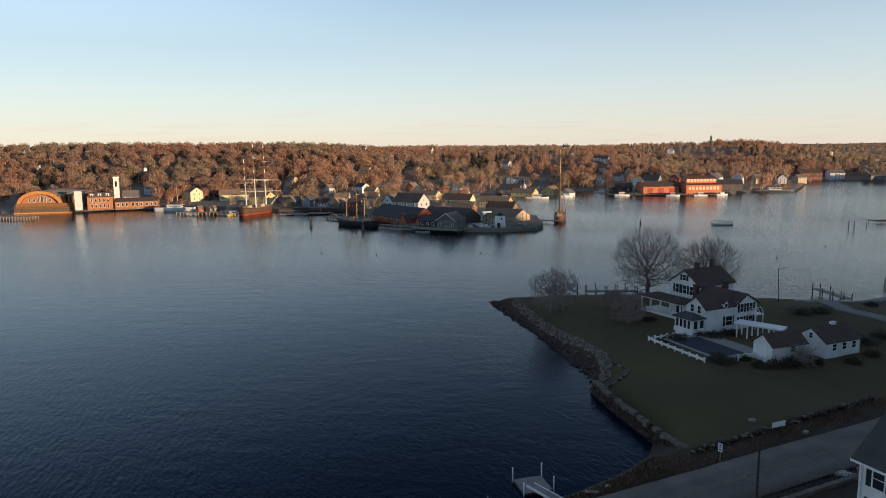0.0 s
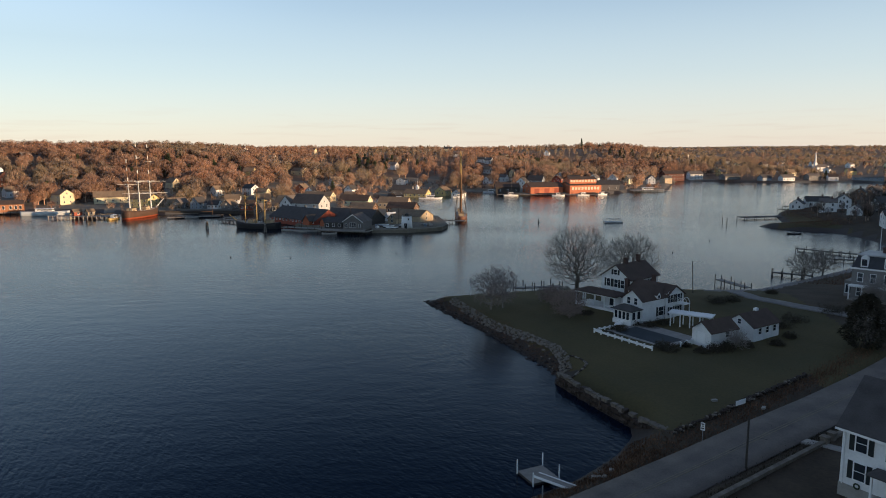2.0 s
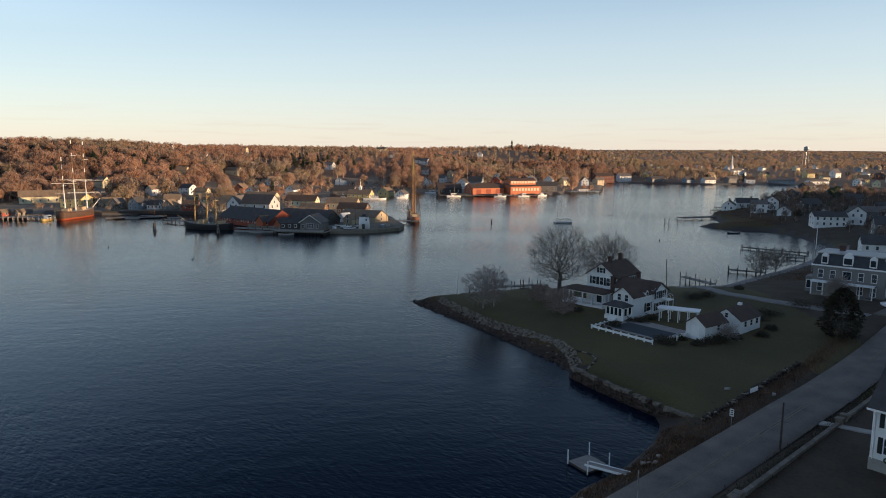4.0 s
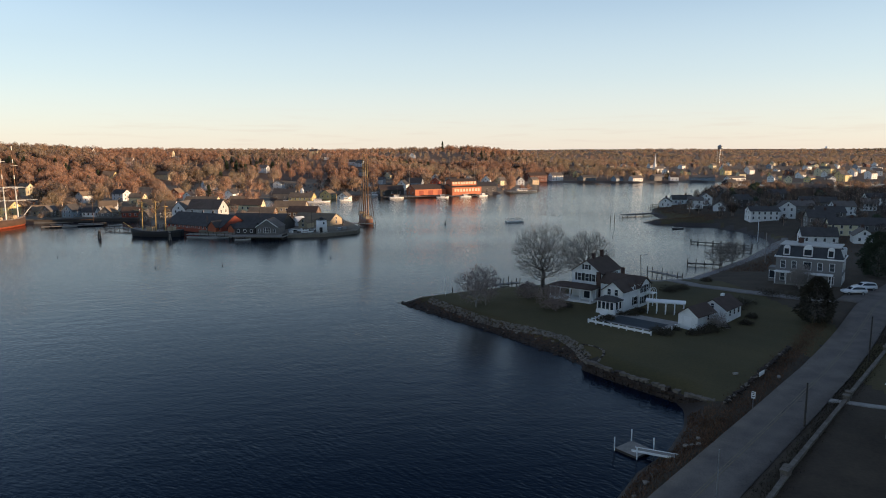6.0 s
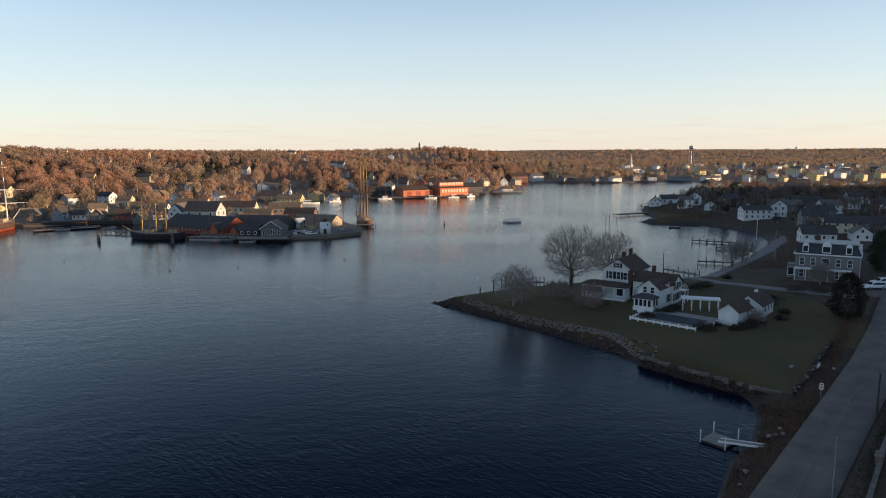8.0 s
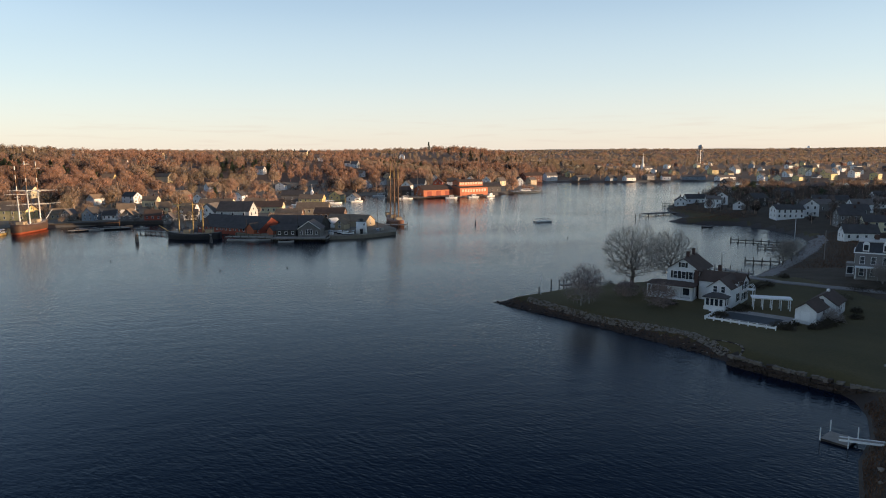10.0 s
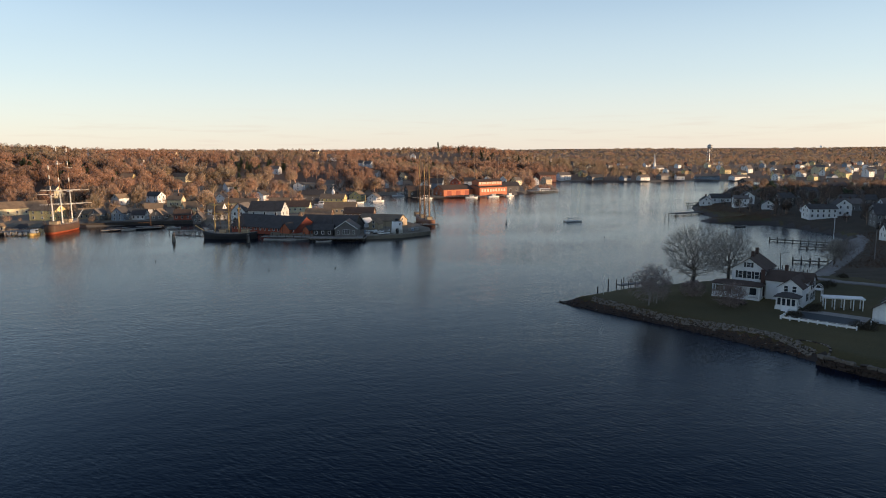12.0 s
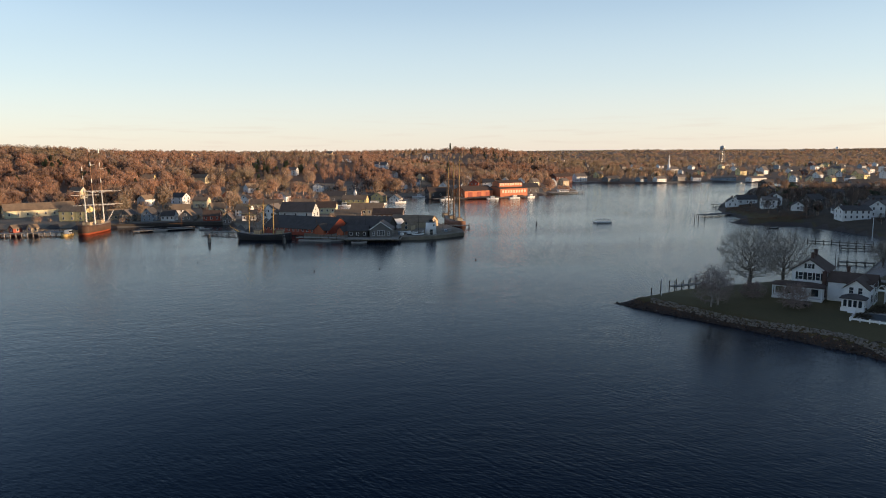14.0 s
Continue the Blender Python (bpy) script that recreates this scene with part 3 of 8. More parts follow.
def gable_roof(L, W, eave, ridge, over=0.35, thick=0.16):
    bm = bm_new()
    slope = (ridge - eave) / (W / 2)
    for s in (-1, 1):
        y1, z1 = s * (W / 2 + over), eave - over * slope
        pts = [(0, ridge + 0.03), (y1, z1 + 0.03), (y1, z1 + thick), (0, ridge + thick + 0.03)]
        a = [bm.verts.new((-L / 2 - over, y, z)) for y, z in pts]
        b = [bm.verts.new((L / 2 + over, y, z)) for y, z in pts]
        if s < 0:
            a, b = b, a
        bm.faces.new(a[::-1] if s > 0 else a[::-1])
        bm.faces.new(b)
        for i in range(4):
            j = (i + 1) % 4
            bm.faces.new((a[i], a[j], b[j], b[i]))
    bmesh.ops.recalc_face_normals(bm, faces=bm.faces)
    return bm


def chimney(parent, x, y, z0, z1, w=0.8, mat=None):
    bm = bm_new()
    box(bm, x - w / 2, x + w / 2, y - w / 2, y + w / 2, z0, z1 - 0.25)
    box(bm, x - w / 2 - 0.07, x + w / 2 + 0.07, y - w / 2 - 0.07, y + w / 2 + 0.07, z1 - 0.25, z1 - 0.08)
    box(bm, x - w / 3, x + w / 3, y - w / 3, y + w / 3, z1 - 0.08, z1)
    return part("chimney", bm, mat or M_CHIMNEY, parent)


def house(x, y, turn, L, W, eave, ridge, wall, roof, label, category="house", name="house", front=0, ends=0, storeys=2, chim=1, z=None, group="", pane=None, win=(0.9, 1.4)):
    """A gabled house; ridge along its own x, front towards its own -y."""
    z = land_z(x, y) if z is None else z
    h = thing(name, pose(x, y, z, 0, 0, turn), label, category, group)
    part("wall", gable_walls(L, W, eave, ridge), wall, h)
    part("roof", gable_roof(L, W, eave, ridge), roof, h)
    step = eave / storeys
    for s in range(storeys):
        zz = s * step + min(0.9, step * 0.32)
        hh = min(win[1], step * 0.55)
        if front:
            us = [(k + 0.5) / front * L - L / 2 for k in range(front)]
            windows(h, "front", us, zz, L, W, win[0], hh, pane=pane)
        if ends:
            us = [(k + 0.5) / ends * W * 0.9 - W * 0.45 for k in range(ends)]
            windows(h, "right", us, zz, L, W, win[0], hh, pane=pane)
            windows(h, "left", us, zz, L, W, win[0], hh, pane=pane)
    if ends and ridge - eave > 1.8:
        windows(h, "right", [0], eave + 0.25, L, W, win[0] * 0.9, 1.0, pane=pane)
        windows(h, "left", [0], eave + 0.25, L, W, win[0] * 0.9, 1.0, pane=pane)
    if chim:
        chimney(h, L * 0.2, 0, eave, ridge + 1.1)
    return h


# ---- trees ----
def bars(segs, sides=3):
    """Tapered bars for many segments (a, b, ra, rb) at once: vertices and triangles."""
    a, b = np.array([s[0] for s in segs]), np.array([s[1] for s in segs])
    ra, rb = np.array([s[2] for s in segs]), np.array([s[3] for s in segs])
    d = b - a
    d /= np.linalg.norm(d, axis=1, keepdims=True) + 1e-9
    ref = np.where(np.abs(d[:, 2:3]) < 0.9, [[0, 0, 1.0]], [[1.0, 0, 0]])
    u = np.cross(d, ref)
    u /= np.linalg.norm(u, axis=1, keepdims=True) + 1e-9
    v = np.cross(d, u)
    n = len(segs)
    V = np.zeros((n, 2 * sides, 3))
    for k in range(sides):
        c, s = math.cos(k * math.tau / sides), math.sin(k * math.tau / sides)
        o = u * c + v * s
        V[:, k], V[:, sides + k] = a + o * ra[:, None], b + o * rb[:, None]
    F = []
    for k in range(sides):
        k2 = (k + 1) % sides
        F += [(k, k2, sides + k2), (k, sides + k2, sides + k)]
    F = np.array(F)
    return V.reshape(-1, 3), (F[None] + (np.arange(n) * 2 * sides)[:, None, None]).reshape(-1, 3)


def branch_segments(rng, height, spread, levels, fan, trunk_r, droop=0.0, first=0.25, wobble=0.25):
    """A bare tree grown level by level: a short trunk, spreading limbs, then ever finer branches."""
    segs = []
    lengths = [height * k for k in (first + 0.12, 0.44, 0.26, 0.16, 0.10, 0.06)]

    def grow(p, d, length, r, level):
        steps = 3 if level < 3 else 2
        q = np.array(p, float)
        dd = np.array(d, float)
        path = [q.copy()]
        rad = [r]
        for s in range(steps):
            lift = 0.10 if 0 < level < 3 else 0.03
            dd = dd + rng.normal(0, wobble * 0.4, 3) + np.array([0, 0, lift - droop * (level > 1) * 1.2])
            dd /= np.linalg.norm(dd)
            q = q + dd * length / steps
            path.append(q.copy())
            rad.append(r * (1 - 0.5 * (s + 1) / steps))
            segs.append((path[-2], path[-1], rad[-2], rad[-1]))
        if level >= levels:
            return
        count = fan[min(level, len(fan) - 1)]
        az0 = rng.random() * math.tau
        for k in range(count):
            f = (0.55 + 0.45 * k / max(1, count - 1)) if level == 0 else 0.22 + 0.78 * (k + rng.random()) / count
            i = min(int(f * steps), steps - 1)
            at = path[i] + (path[i + 1] - path[i]) * (f * steps - i)
            bd = path[i + 1] - path[i]
            bd = bd / np.linalg.norm(bd)
            az = az0 + k * 2.4 + rng.normal(0, 0.3)
            ref = np.array([math.cos(az), math.sin(az), 0.0])
            side = ref - bd * (ref @ bd)
            side /= np.linalg.norm(side) + 1e-9
            open_ = spread * ((1.5 - 1.15 * k / max(1, count - 1)) if level == 0 else 1.0) * (0.8 + 0.4 * rng.random())
            nd = bd * math.cos(open_) + side * math.sin(open_)
            grow(at, nd, lengths[level + 1] * (0.75 + 0.5 * rng.random()) * (1 if level == 0 else 1.15 - 0.5 * f), rad[i] * (0.6 if level else 0.52), level + 1)

    grow((0, 0, -0.3), (0, 0, 1), lengths[0], trunk_r, 0)
    return segs


def bare_tree(x, y, height, seed, label, spread=0.75, levels=4, fan=(9, 7, 6, 5), trunk_r=0.3, droop=0.0, twig=None, trunks=1, z=None, lean=0.0, bark=None, first=0.25, thin=0.011, category="tree"):
    rng = np.random.default_rng(seed)
    z = land_z(x, y) if z is None else z
    t = thing("bare_tree", pose(x, y, z), label, category)
    all_big, all_small = [], []
    for k in range(trunks):
        segs = branch_segments(rng, height * (1 - 0.12 * k), spread, levels, fan, trunk_r, droop, first)
        if trunks > 1 or lean:
            a = k * math.tau / trunks + rng.random()
            ln = 0.22 if trunks > 1 else lean
            rot = np.array(Matrix.Rotation(ln, 3, (math.cos(a), math.sin(a), 0)))
            segs = [(rot @ p, rot @ q, r1, r2) for p, q, r1, r2 in segs]
        for p, q, r1, r2 in segs:
            (all_big if r1 > trunk_r * 0.16 else all_small).append((p, q, max(r1, thin), max(r2, thin)))
    top = max(max(s[0][2], s[1][2]) for s in all_big + all_small)
    k = height / top
    fit = lambda some: [(p * k, q * k, r1, r2) for p, q, r1, r2 in some]  # noqa: E731
    raw("trunk", *bars(fit(all_big), 6), bark or M_BARK, t, True)
    raw("crown", *bars(fit(all_small), 3), twig or M_BARK, t)
    return t


def round_tree(x, y, height, radius, base, seed, label, nodes=900, trunk_r=0.4, twig=None, bark=None, droop=0.0, thin=0.016, z=None, twigs=4, category="tree", skirt=0.95, squash=1.0):
    """A bare tree that grows node by node into a rounded crown; every branch joins the nearest older one on its way to the trunk."""
    rng = np.random.default_rng(seed)
    t = thing("bare_tree", pose(x, y, land_z(x, y) if z is None else z), label, category)
    hc = base + (height - base) * 0.46
    up, down = height - hc, (hc - base) * skirt
    d = rng.normal(0, 1, (nodes, 3))
    d /= np.linalg.norm(d, axis=1, keepdims=True)
    az = np.arctan2(d[:, 1], d[:, 0])
    lump = 1 + 0.07 * np.sin(3 * az + seed) + 0.05 * np.sin(5 * az + 4 * d[:, 2] + seed) + 0.05 * np.sin(9 * d[:, 2] + 2 * az)
    v = np.where(d[:, 2] > 0, up, down)
    reach = lump / np.sqrt((d[:, 0] ** 2 + d[:, 1] ** 2 * squash) / radius ** 2 + d[:, 2] ** 2 / v ** 2)
    P = d * (reach * rng.random(nodes) ** 0.42 * 0.94)[:, None] + [0, 0, hc]
    fork = np.array([0.05, 0.0, base])
    P = P[np.argsort(np.linalg.norm(P - fork, axis=1))]
    line = [np.array([0, 0, -0.3]), np.array([0.03, 0.02, base * 0.55]), fork, fork + [0.1, 0.05, (height - base) * 0.16]]
    Q = np.zeros((nodes + 4, 3))
    Q[:4] = line
    parent = [-1, 0, 1, 2]
    length = np.zeros(nodes + 4)
    length[3] = 0.6
    for i, p in enumerate(P):
        n = i + 4
        dist = np.linalg.norm(Q[2:n] - p, axis=1)
        cost = dist + 0.42 * length[2:n] + np.where(Q[2:n, 2] > p[2] + 0.3, 1.2, 0)
        j = int(np.argmin(cost)) + 2
        Q[n], length[n] = p, length[j] + dist[j - 2]
        parent.append(j)
    load = np.ones(nodes + 4)
    for n in range(nodes + 3, 0, -1):
        load[parent[n]] += load[n]
    r = thin * 1.15 + (trunk_r - thin) * (load / load[0]) ** 0.52
    big, small = [], []
    for n in range(1, nodes + 4):
        j = parent[n]
        ra = r[n] if j > 2 else min(r[j], r[n] * 1.4)
        a_, b_ = Q[j], Q[n]
        m_ = (a_ + b_) / 2 + rng.normal(0, 0.05, 3) * np.linalg.norm(b_ - a_) + [0, 0, -0.06 * np.linalg.norm((b_ - a_)[:2]) * (j > 3)]
        to = big if r[n] > trunk_r * 0.13 else small
        to += [(a_, m_, ra, (ra + r[n]) / 2), (m_, b_, (ra + r[n]) / 2, r[n] * 0.92)]
    for n in range(4, nodes + 4):
        if load[n] > 6:
            continue
        o = Q[n] - Q[parent[n]]
        o = o / (np.linalg.norm(o) + 1e-6)
        c = Q[n] - [0, 0, hc - 0.2 * height]
        c = c / np.linalg.norm(c)
        for k in range(twigs):
            w = o * 0.5 + c * 0.6 + rng.normal(0, 0.42, 3) + [0, 0, 0.12 - droop]
            w /= np.linalg.norm(w)
            p = Q[parent[n]] + (Q[n] - Q[parent[n]]) * (0.3 + 0.7 * rng.random())
            ln = radius * (0.09 + 0.09 * rng.random())
            q = p + w * ln
            w2 = w + rng.normal(0, 0.25, 3) - [0, 0, droop * 2.2]
            w2 /= np.linalg.norm(w2)
            small += [(p, q, thin, thin * 0.75), (q, q + w2 * ln * 0.8, thin * 0.75, thin * 0.45)]
            w3 = w + rng.normal(0, 0.5, 3) - [0, 0, droop * 1.5]
            w3 /= np.linalg.norm(w3)
            small.append((p * 0.4 + q * 0.6, p * 0.4 + q * 0.6 + w3 * ln * 0.7, thin * 0.7, thin * 0.4))
    raw("trunk", *bars(big, 6), bark or M_BARK, t, True)
    raw("crown", *bars(small, 3), twig or M_BARK, t)
    return t


_g = (1 + 5 ** 0.5) / 2
ICO_V = np.array([(a * sa, b * sb, 0) for a, b in ((1, _g),) for sa in (-1, 1) for sb in (-1, 1)] + [(0, a * sa, b * sb) for a, b in ((1, _g),) for sa in (-1, 1) for sb in (-1, 1)] + [(b * sb, 0, a * sa) for a, b in ((1, _g),) for sa in (-1, 1) for sb in (-1, 1)]) / math.hypot(1, _g)
ICO_F = np.array([t for t in itertools.combinations(range(12), 3) if all(abs(np.linalg.norm(ICO_V[p] - ICO_V[q]) - 2 / math.hypot(1, _g)) < 0.01 for p, q in itertools.combinations(t, 2))])


def blob(rng, centre, r, tall):
    """One rounded, lumpy mass of twigs: an icosphere, once divided."""
    mid = {}
    V = [v for v in ICO_V]

    def half(i, j):
        key = (min(i, j), max(i, j))
        if key not in mid:
            p = (V[i] + V[j]) / 2
            mid[key] = len(V)
            V.append(p / np.linalg.norm(p))
        return mid[key]
    F = []
    for i, j, k in ICO_F:
        p, q, o = half(i, j), half(j, k), half(k, i)
        F += [(i, p, o), (p, j, q), (o, q, k), (p, q, o)]
    V = np.array(V)
    return V * rng.uniform(0.74, 1.2, (len(V), 1)) * [r, r, r * tall] + centre, np.array(F)


def far_tree_prototypes(rng, count, limbs=8, m=130, fat=1.0, masses=4):
    """Bare trees seen from afar: a trunk and limbs inside see-through masses of fine twigs, with a fringe of twigs round them."""
    out = []
    for _ in range(count):
        segs = [((0, 0, -0.1), (0.01, 0, 0.42), 0.022, 0.014), ((0.01, 0, 0.42), (0.0, 0.02, 0.88), 0.014, 0.004)]
        for k in range(limbs):
            f = 0.16 + 0.42 * (k + rng.random()) / limbs
            az = k * 2.4 + rng.random()
            d = np.array([math.cos(az), math.sin(az), 0.8 + 0.8 * rng.random()])
            d /= np.linalg.norm(d)
            p = np.array([0.005, 0.01, f])
            segs.append((p, p + d * (0.40 + 0.12 * rng.random()), 0.010, 0.003))
        V, F = bars([(np.array(a, float), np.array(b, float), c, d) for a, b, c, d in segs], 3)
        solid = len(F)
        heart = []
        for k in range(masses):
            if k == 0:
                c, r = np.array([0, 0, 0.62]), 0.25
            else:
                a_ = k * math.tau / max(1, masses - 1) + rng.random() * 0.7
                c, r = np.array([math.cos(a_) * 0.21, math.sin(a_) * 0.21, 0.45 + 0.18 * rng.random()]), 0.17 + 0.05 * rng.random()
            LV, LF = blob(rng, c, r, 1.42)
            heart.append((c, r))
            V, F = np.concatenate([V, LV]), np.concatenate([F, LF + len(V)])
        # short twigs that stand out of the masses, fanning upwards
        pick = rng.integers(0, masses, m)
        c, r = np.array([heart[i][0] for i in pick]), np.array([heart[i][1] for i in pick])[:, None]
        o = rng.normal(0, 1, (m, 3)) + [0, 0, 0.5]
        o /= np.linalg.norm(o, axis=1, keepdims=True)
        base = c + o * r * 0.96
        d = o + rng.normal(0, 0.25, (m, 3)) + [0, 0, 0.55]
        d /= np.linalg.norm(d, axis=1, keepdims=True)
        side = np.cross(d, rng.normal(0, 1, (m, 3)))
        side /= np.linalg.norm(side, axis=1, keepdims=True) + 1e-6
        wd = (0.005 + 0.006 * rng.random((m, 1))) * fat
        ln = 0.06 + 0.09 * rng.random((m, 1))
        T = np.stack([base - side * wd, base + side * wd, base + d * ln], 1).reshape(-1, 3)
        TF = np.arange(3 * m).reshape(-1, 3) + len(V)
        kind = np.full(len(F) + len(TF), 4)
        kind[:solid] = 0
        out.append((np.concatenate([V, T]), np.concatenate([F, TF]), kind))
    return out


def conifer_prototype(rng, tiers=9, per=16):
    V, F = bars([(np.array([0, 0, -0.05]), np.array([0, 0, 0.95]), 0.02, 0.004)], 4)
    T = []
    for k in range(tiers * per):
        f = 0.12 + 0.86 * rng.random() ** 0.9
        r = (1 - f) * 0.30 + 0.03
        az = rng.random() * math.tau
        o = np.array([math.cos(az), math.sin(az), 0])
        p = np.array([0, 0, f]) + o * r * 0.15
        q = np.array([0, 0, f - 0.03 - 0.05 * rng.random()]) + o * r * (0.75 + 0.4 * rng.random())
        s = np.array([-o[1], o[0], 0]) * (0.035 + 0.04 * rng.random())
        T += [p + [0, 0, 0.03], q - s, q + s]
    T = np.array(T)
    return np.concatenate([V, T]), np.concatenate([F, np.arange(len(T)).reshape(-1, 3) + len(V)]), np.zeros(len(F) + len(T) // 3, int)


def scatter(name, protos, places, mat, label, category, kind="stuff"):
    """Many trees in one mesh: places are rows of x, y, z, height, width, turn, which."""
    Vs, Fs, Ns, Ks, n = [], [], [], [], 0
    for x, y, z, h, w, a, k in places:
        V, F, K = protos[int(k)]
        Ks.append(K)
        c, s = math.cos(a), math.sin(a)
        P = np.stack([(V[:, 0] * c - V[:, 1] * s) * w + x, (V[:, 0] * s + V[:, 1] * c) * w + y, V[:, 2] * h + z], 1)
        Vs.append(P)
        Ns.append(P - (x, y, z + h * 0.40))
        Fs.append(F + n)
        n += len(V)
    ob = raw(name, np.concatenate(Vs), np.concatenate(Fs), mat, None, isinstance(mat, list))
    if isinstance(mat, list):
        # the side of the crown that a twig stands on, for its shading
        N = np.concatenate(Ns)
        N = N / (np.linalg.norm(N, axis=1, keepdims=True) + 1e-6)
        ob.data.attributes.new("crown_dir", 'FLOAT_VECTOR', 'POINT').data.foreach_set("vector", N.astype(np.float32).ravel())
        # each tree has one of the tones, and neighbours tend to share it
        tone = np.random.default_rng(len(places))
        pl = np.asarray(places, float)
        drift = np.sin(pl[:, 0] * 0.031 + 1.1) + np.sin(pl[:, 1] * 0.027 + pl[:, 0] * 0.012) + tone.normal(0, 0.8, len(pl)) + 1.5 * smooth(pl[:, 0], 60, 260) - 0.3 * smooth(pl[:, 0], -120, -260)
        pick = np.digitize(drift, (-0.9, 0.35, 1.5))
        ob.data.polygons.foreach_set("material_index", (np.repeat(np.array([2, 0, 1, 3])[pick], [len(f) for f in Fs]) + np.concatenate(Ks)).astype(np.int32))
    return tagged(ob, label, category, kind=kind)

# ---- roads, walls and shore ----
def ribbon(name, pts, width, lift, mat, label, category, n=4, z=None):
    """A strip that follows a line over the ground."""
    V = []
    P = [Vector((x, y)) for x, y in pts]
    fine = []
    for a, b in zip(P, P[1:]):
        k = max(2, int((b - a).length / 1.5))
        fine += [a.lerp(b, i / k) for i in range(k)]
    fine.append(P[-1])
    for i, p in enumerate(fine):
        d = (fine[min(i + 2, len(fine) - 1)] - fine[max(i - 2, 0)]).normalized()
        s = Vector((d.y, -d.x))
        for k in range(n + 1):
            q = p + s * width * (k / n - 0.5)
            V.append((q.x, q.y, (land_z(p.x, p.y) if z is None else z) + lift))
    F = [(i * (n + 1) + k, i * (n + 1) + k + 1, (i + 1) * (n + 1) + k + 1, (i + 1) * (n + 1) + k) for i in range(len(fine) - 1) for k in range(n)]
    ob = raw(name, V, F, mat)
    md = ob.modifiers.new("thickness", 'SOLIDIFY')
    md.thickness, md.offset = 0.3, -1
    return tagged(ob, label, category, kind="structure")


ribbon("road", ROAD_LINE, 6.5, 0.14, M_ASPHALT, "worn grey asphalt two-lane road with a faded centre line", "road")
for off in (-0.17, 0.17):
    pts = [(x + off * 0.7, y - off * 0.7) for x, y in ROAD_LINE]
    ribbon("road_line", pts, 0.11, 0.152, M_YELLOW_LINE, "faded yellow centre line painted on the asphalt road", "road line", 1)
ribbon("side_road", [(52, 126), (40, 140), (34, 150), (33, 160)], 3.4, 0.12, M_GRAVEL, "narrow gravel lane behind the white house", "lane")
ribbon("driveway", [(56, 124), (63, 130), (76, 132)], 8, 0.13, M_ASPHALT, "small asphalt parking area beside the road", "parking")
ribbon("footpath", [(17.4, 77.2), (20.0, 75.6), (24, 73.2), (31, 69)], 1.3, 0.10, M_CONCRETE, "pale concrete path across a dark lawn", "path")

# low wall with stone gateposts beside the road
def roadside_wall():
    t = thing("stone_wall", pose(0, 0, 0), "low grey stone wall with pale coping and gate gaps", "wall")
    for (ax, ay), (bx, by) in (((-16, 41.8), (-0.2, 57.4)), ((0.6, 58.4), (19.4, 76.2)), ((21.2, 78.0), (40.2, 96.0)), ((40.6, 96.4), (58, 113))):
        d = Vector((bx - ax, by - ay, 0))
        ang = math.degrees(math.atan2(d.y, d.x))
        z = land_z((ax + bx) / 2, (ay + by) / 2)
        bm = bm_new()
        box(bm, 0, d.length, -0.2, 0.2, -0.5, 0.34)
        o = part("wall_run", bm, M_STONE, t)
        o.matrix_world = pose(ax, ay, z, 0, 0, ang)
        bm = bm_new()
        box(bm, 0, d.length, -0.24, 0.24, 0.342, 0.43)
        o = part("coping", bm, M_STONE, t, "flat granite coping")
        o.matrix_world = pose(ax, ay, z, 0, 0, ang)
    for x, y in ((-0.2, 57.6), (0.5, 58.3), (19.7, 76.5), (20.9, 77.7), (40.3, 96.1)):
        bm = bm_new()
        box(bm, -0.35, 0.35, -0.35, 0.35, -0.5, 0.75)
        box(bm, -0.43, 0.43, -0.43, 0.43, 0.75, 0.9)
        o = part("gatepost", bm, M_STONE, t, "square granite gatepost")
        o.matrix_world = pose(x, y, land_z(x, y), 0, 0, 44)


roadside_wall()

ROCKS = []


def rock_mesh(seed, flat=0.7):
    rng = random.Random(seed)
    bm = bm_new()
    bmesh.ops.create_icosphere(bm, subdivisions=1, radius=0.5)
    sx, sy, sz = rng.uniform(0.8, 1.3), rng.uniform(0.7, 1.1), rng.uniform(0.5, 0.85) * flat / 0.7
    for v in bm.verts:
        k = rng.uniform(0.78, 1.18)
        v.co = Vector((v.co.x * sx * k, v.co.y * sy * k, v.co.z * sz * k))
    me = bpy.data.meshes.new("stone")
    bm.to_mesh(me)
    bm.free()
    return me


for k in range(8):
    me = rock_mesh(k)
    me.materials.append(M_STONE if k < 6 else M_STONE_WET)
    ROCKS.append(me)


def along(line, f):
    """Point at share f of a line of points."""
    P = [Vector(p) for p in line]
    ls = [(b - a).length for a, b in zip(P, P[1:])]
    d = f * sum(ls)
    for a, b, l in zip(P, P[1:], ls):
        if d <= l:
            return a.lerp(b, d / l), (b - a).normalized()
        d -= l
    return P[-1], (P[-1] - P[-2]).normalized()


RIP_TOP = [(-29.4, 146.6), (-25.3, 138.6), (-20.6, 130.3), (-16.2, 123.5), (-12.0, 117.8), (-8.2, 112.6), (-6.6, 107.2), (-6.4, 102.6)]


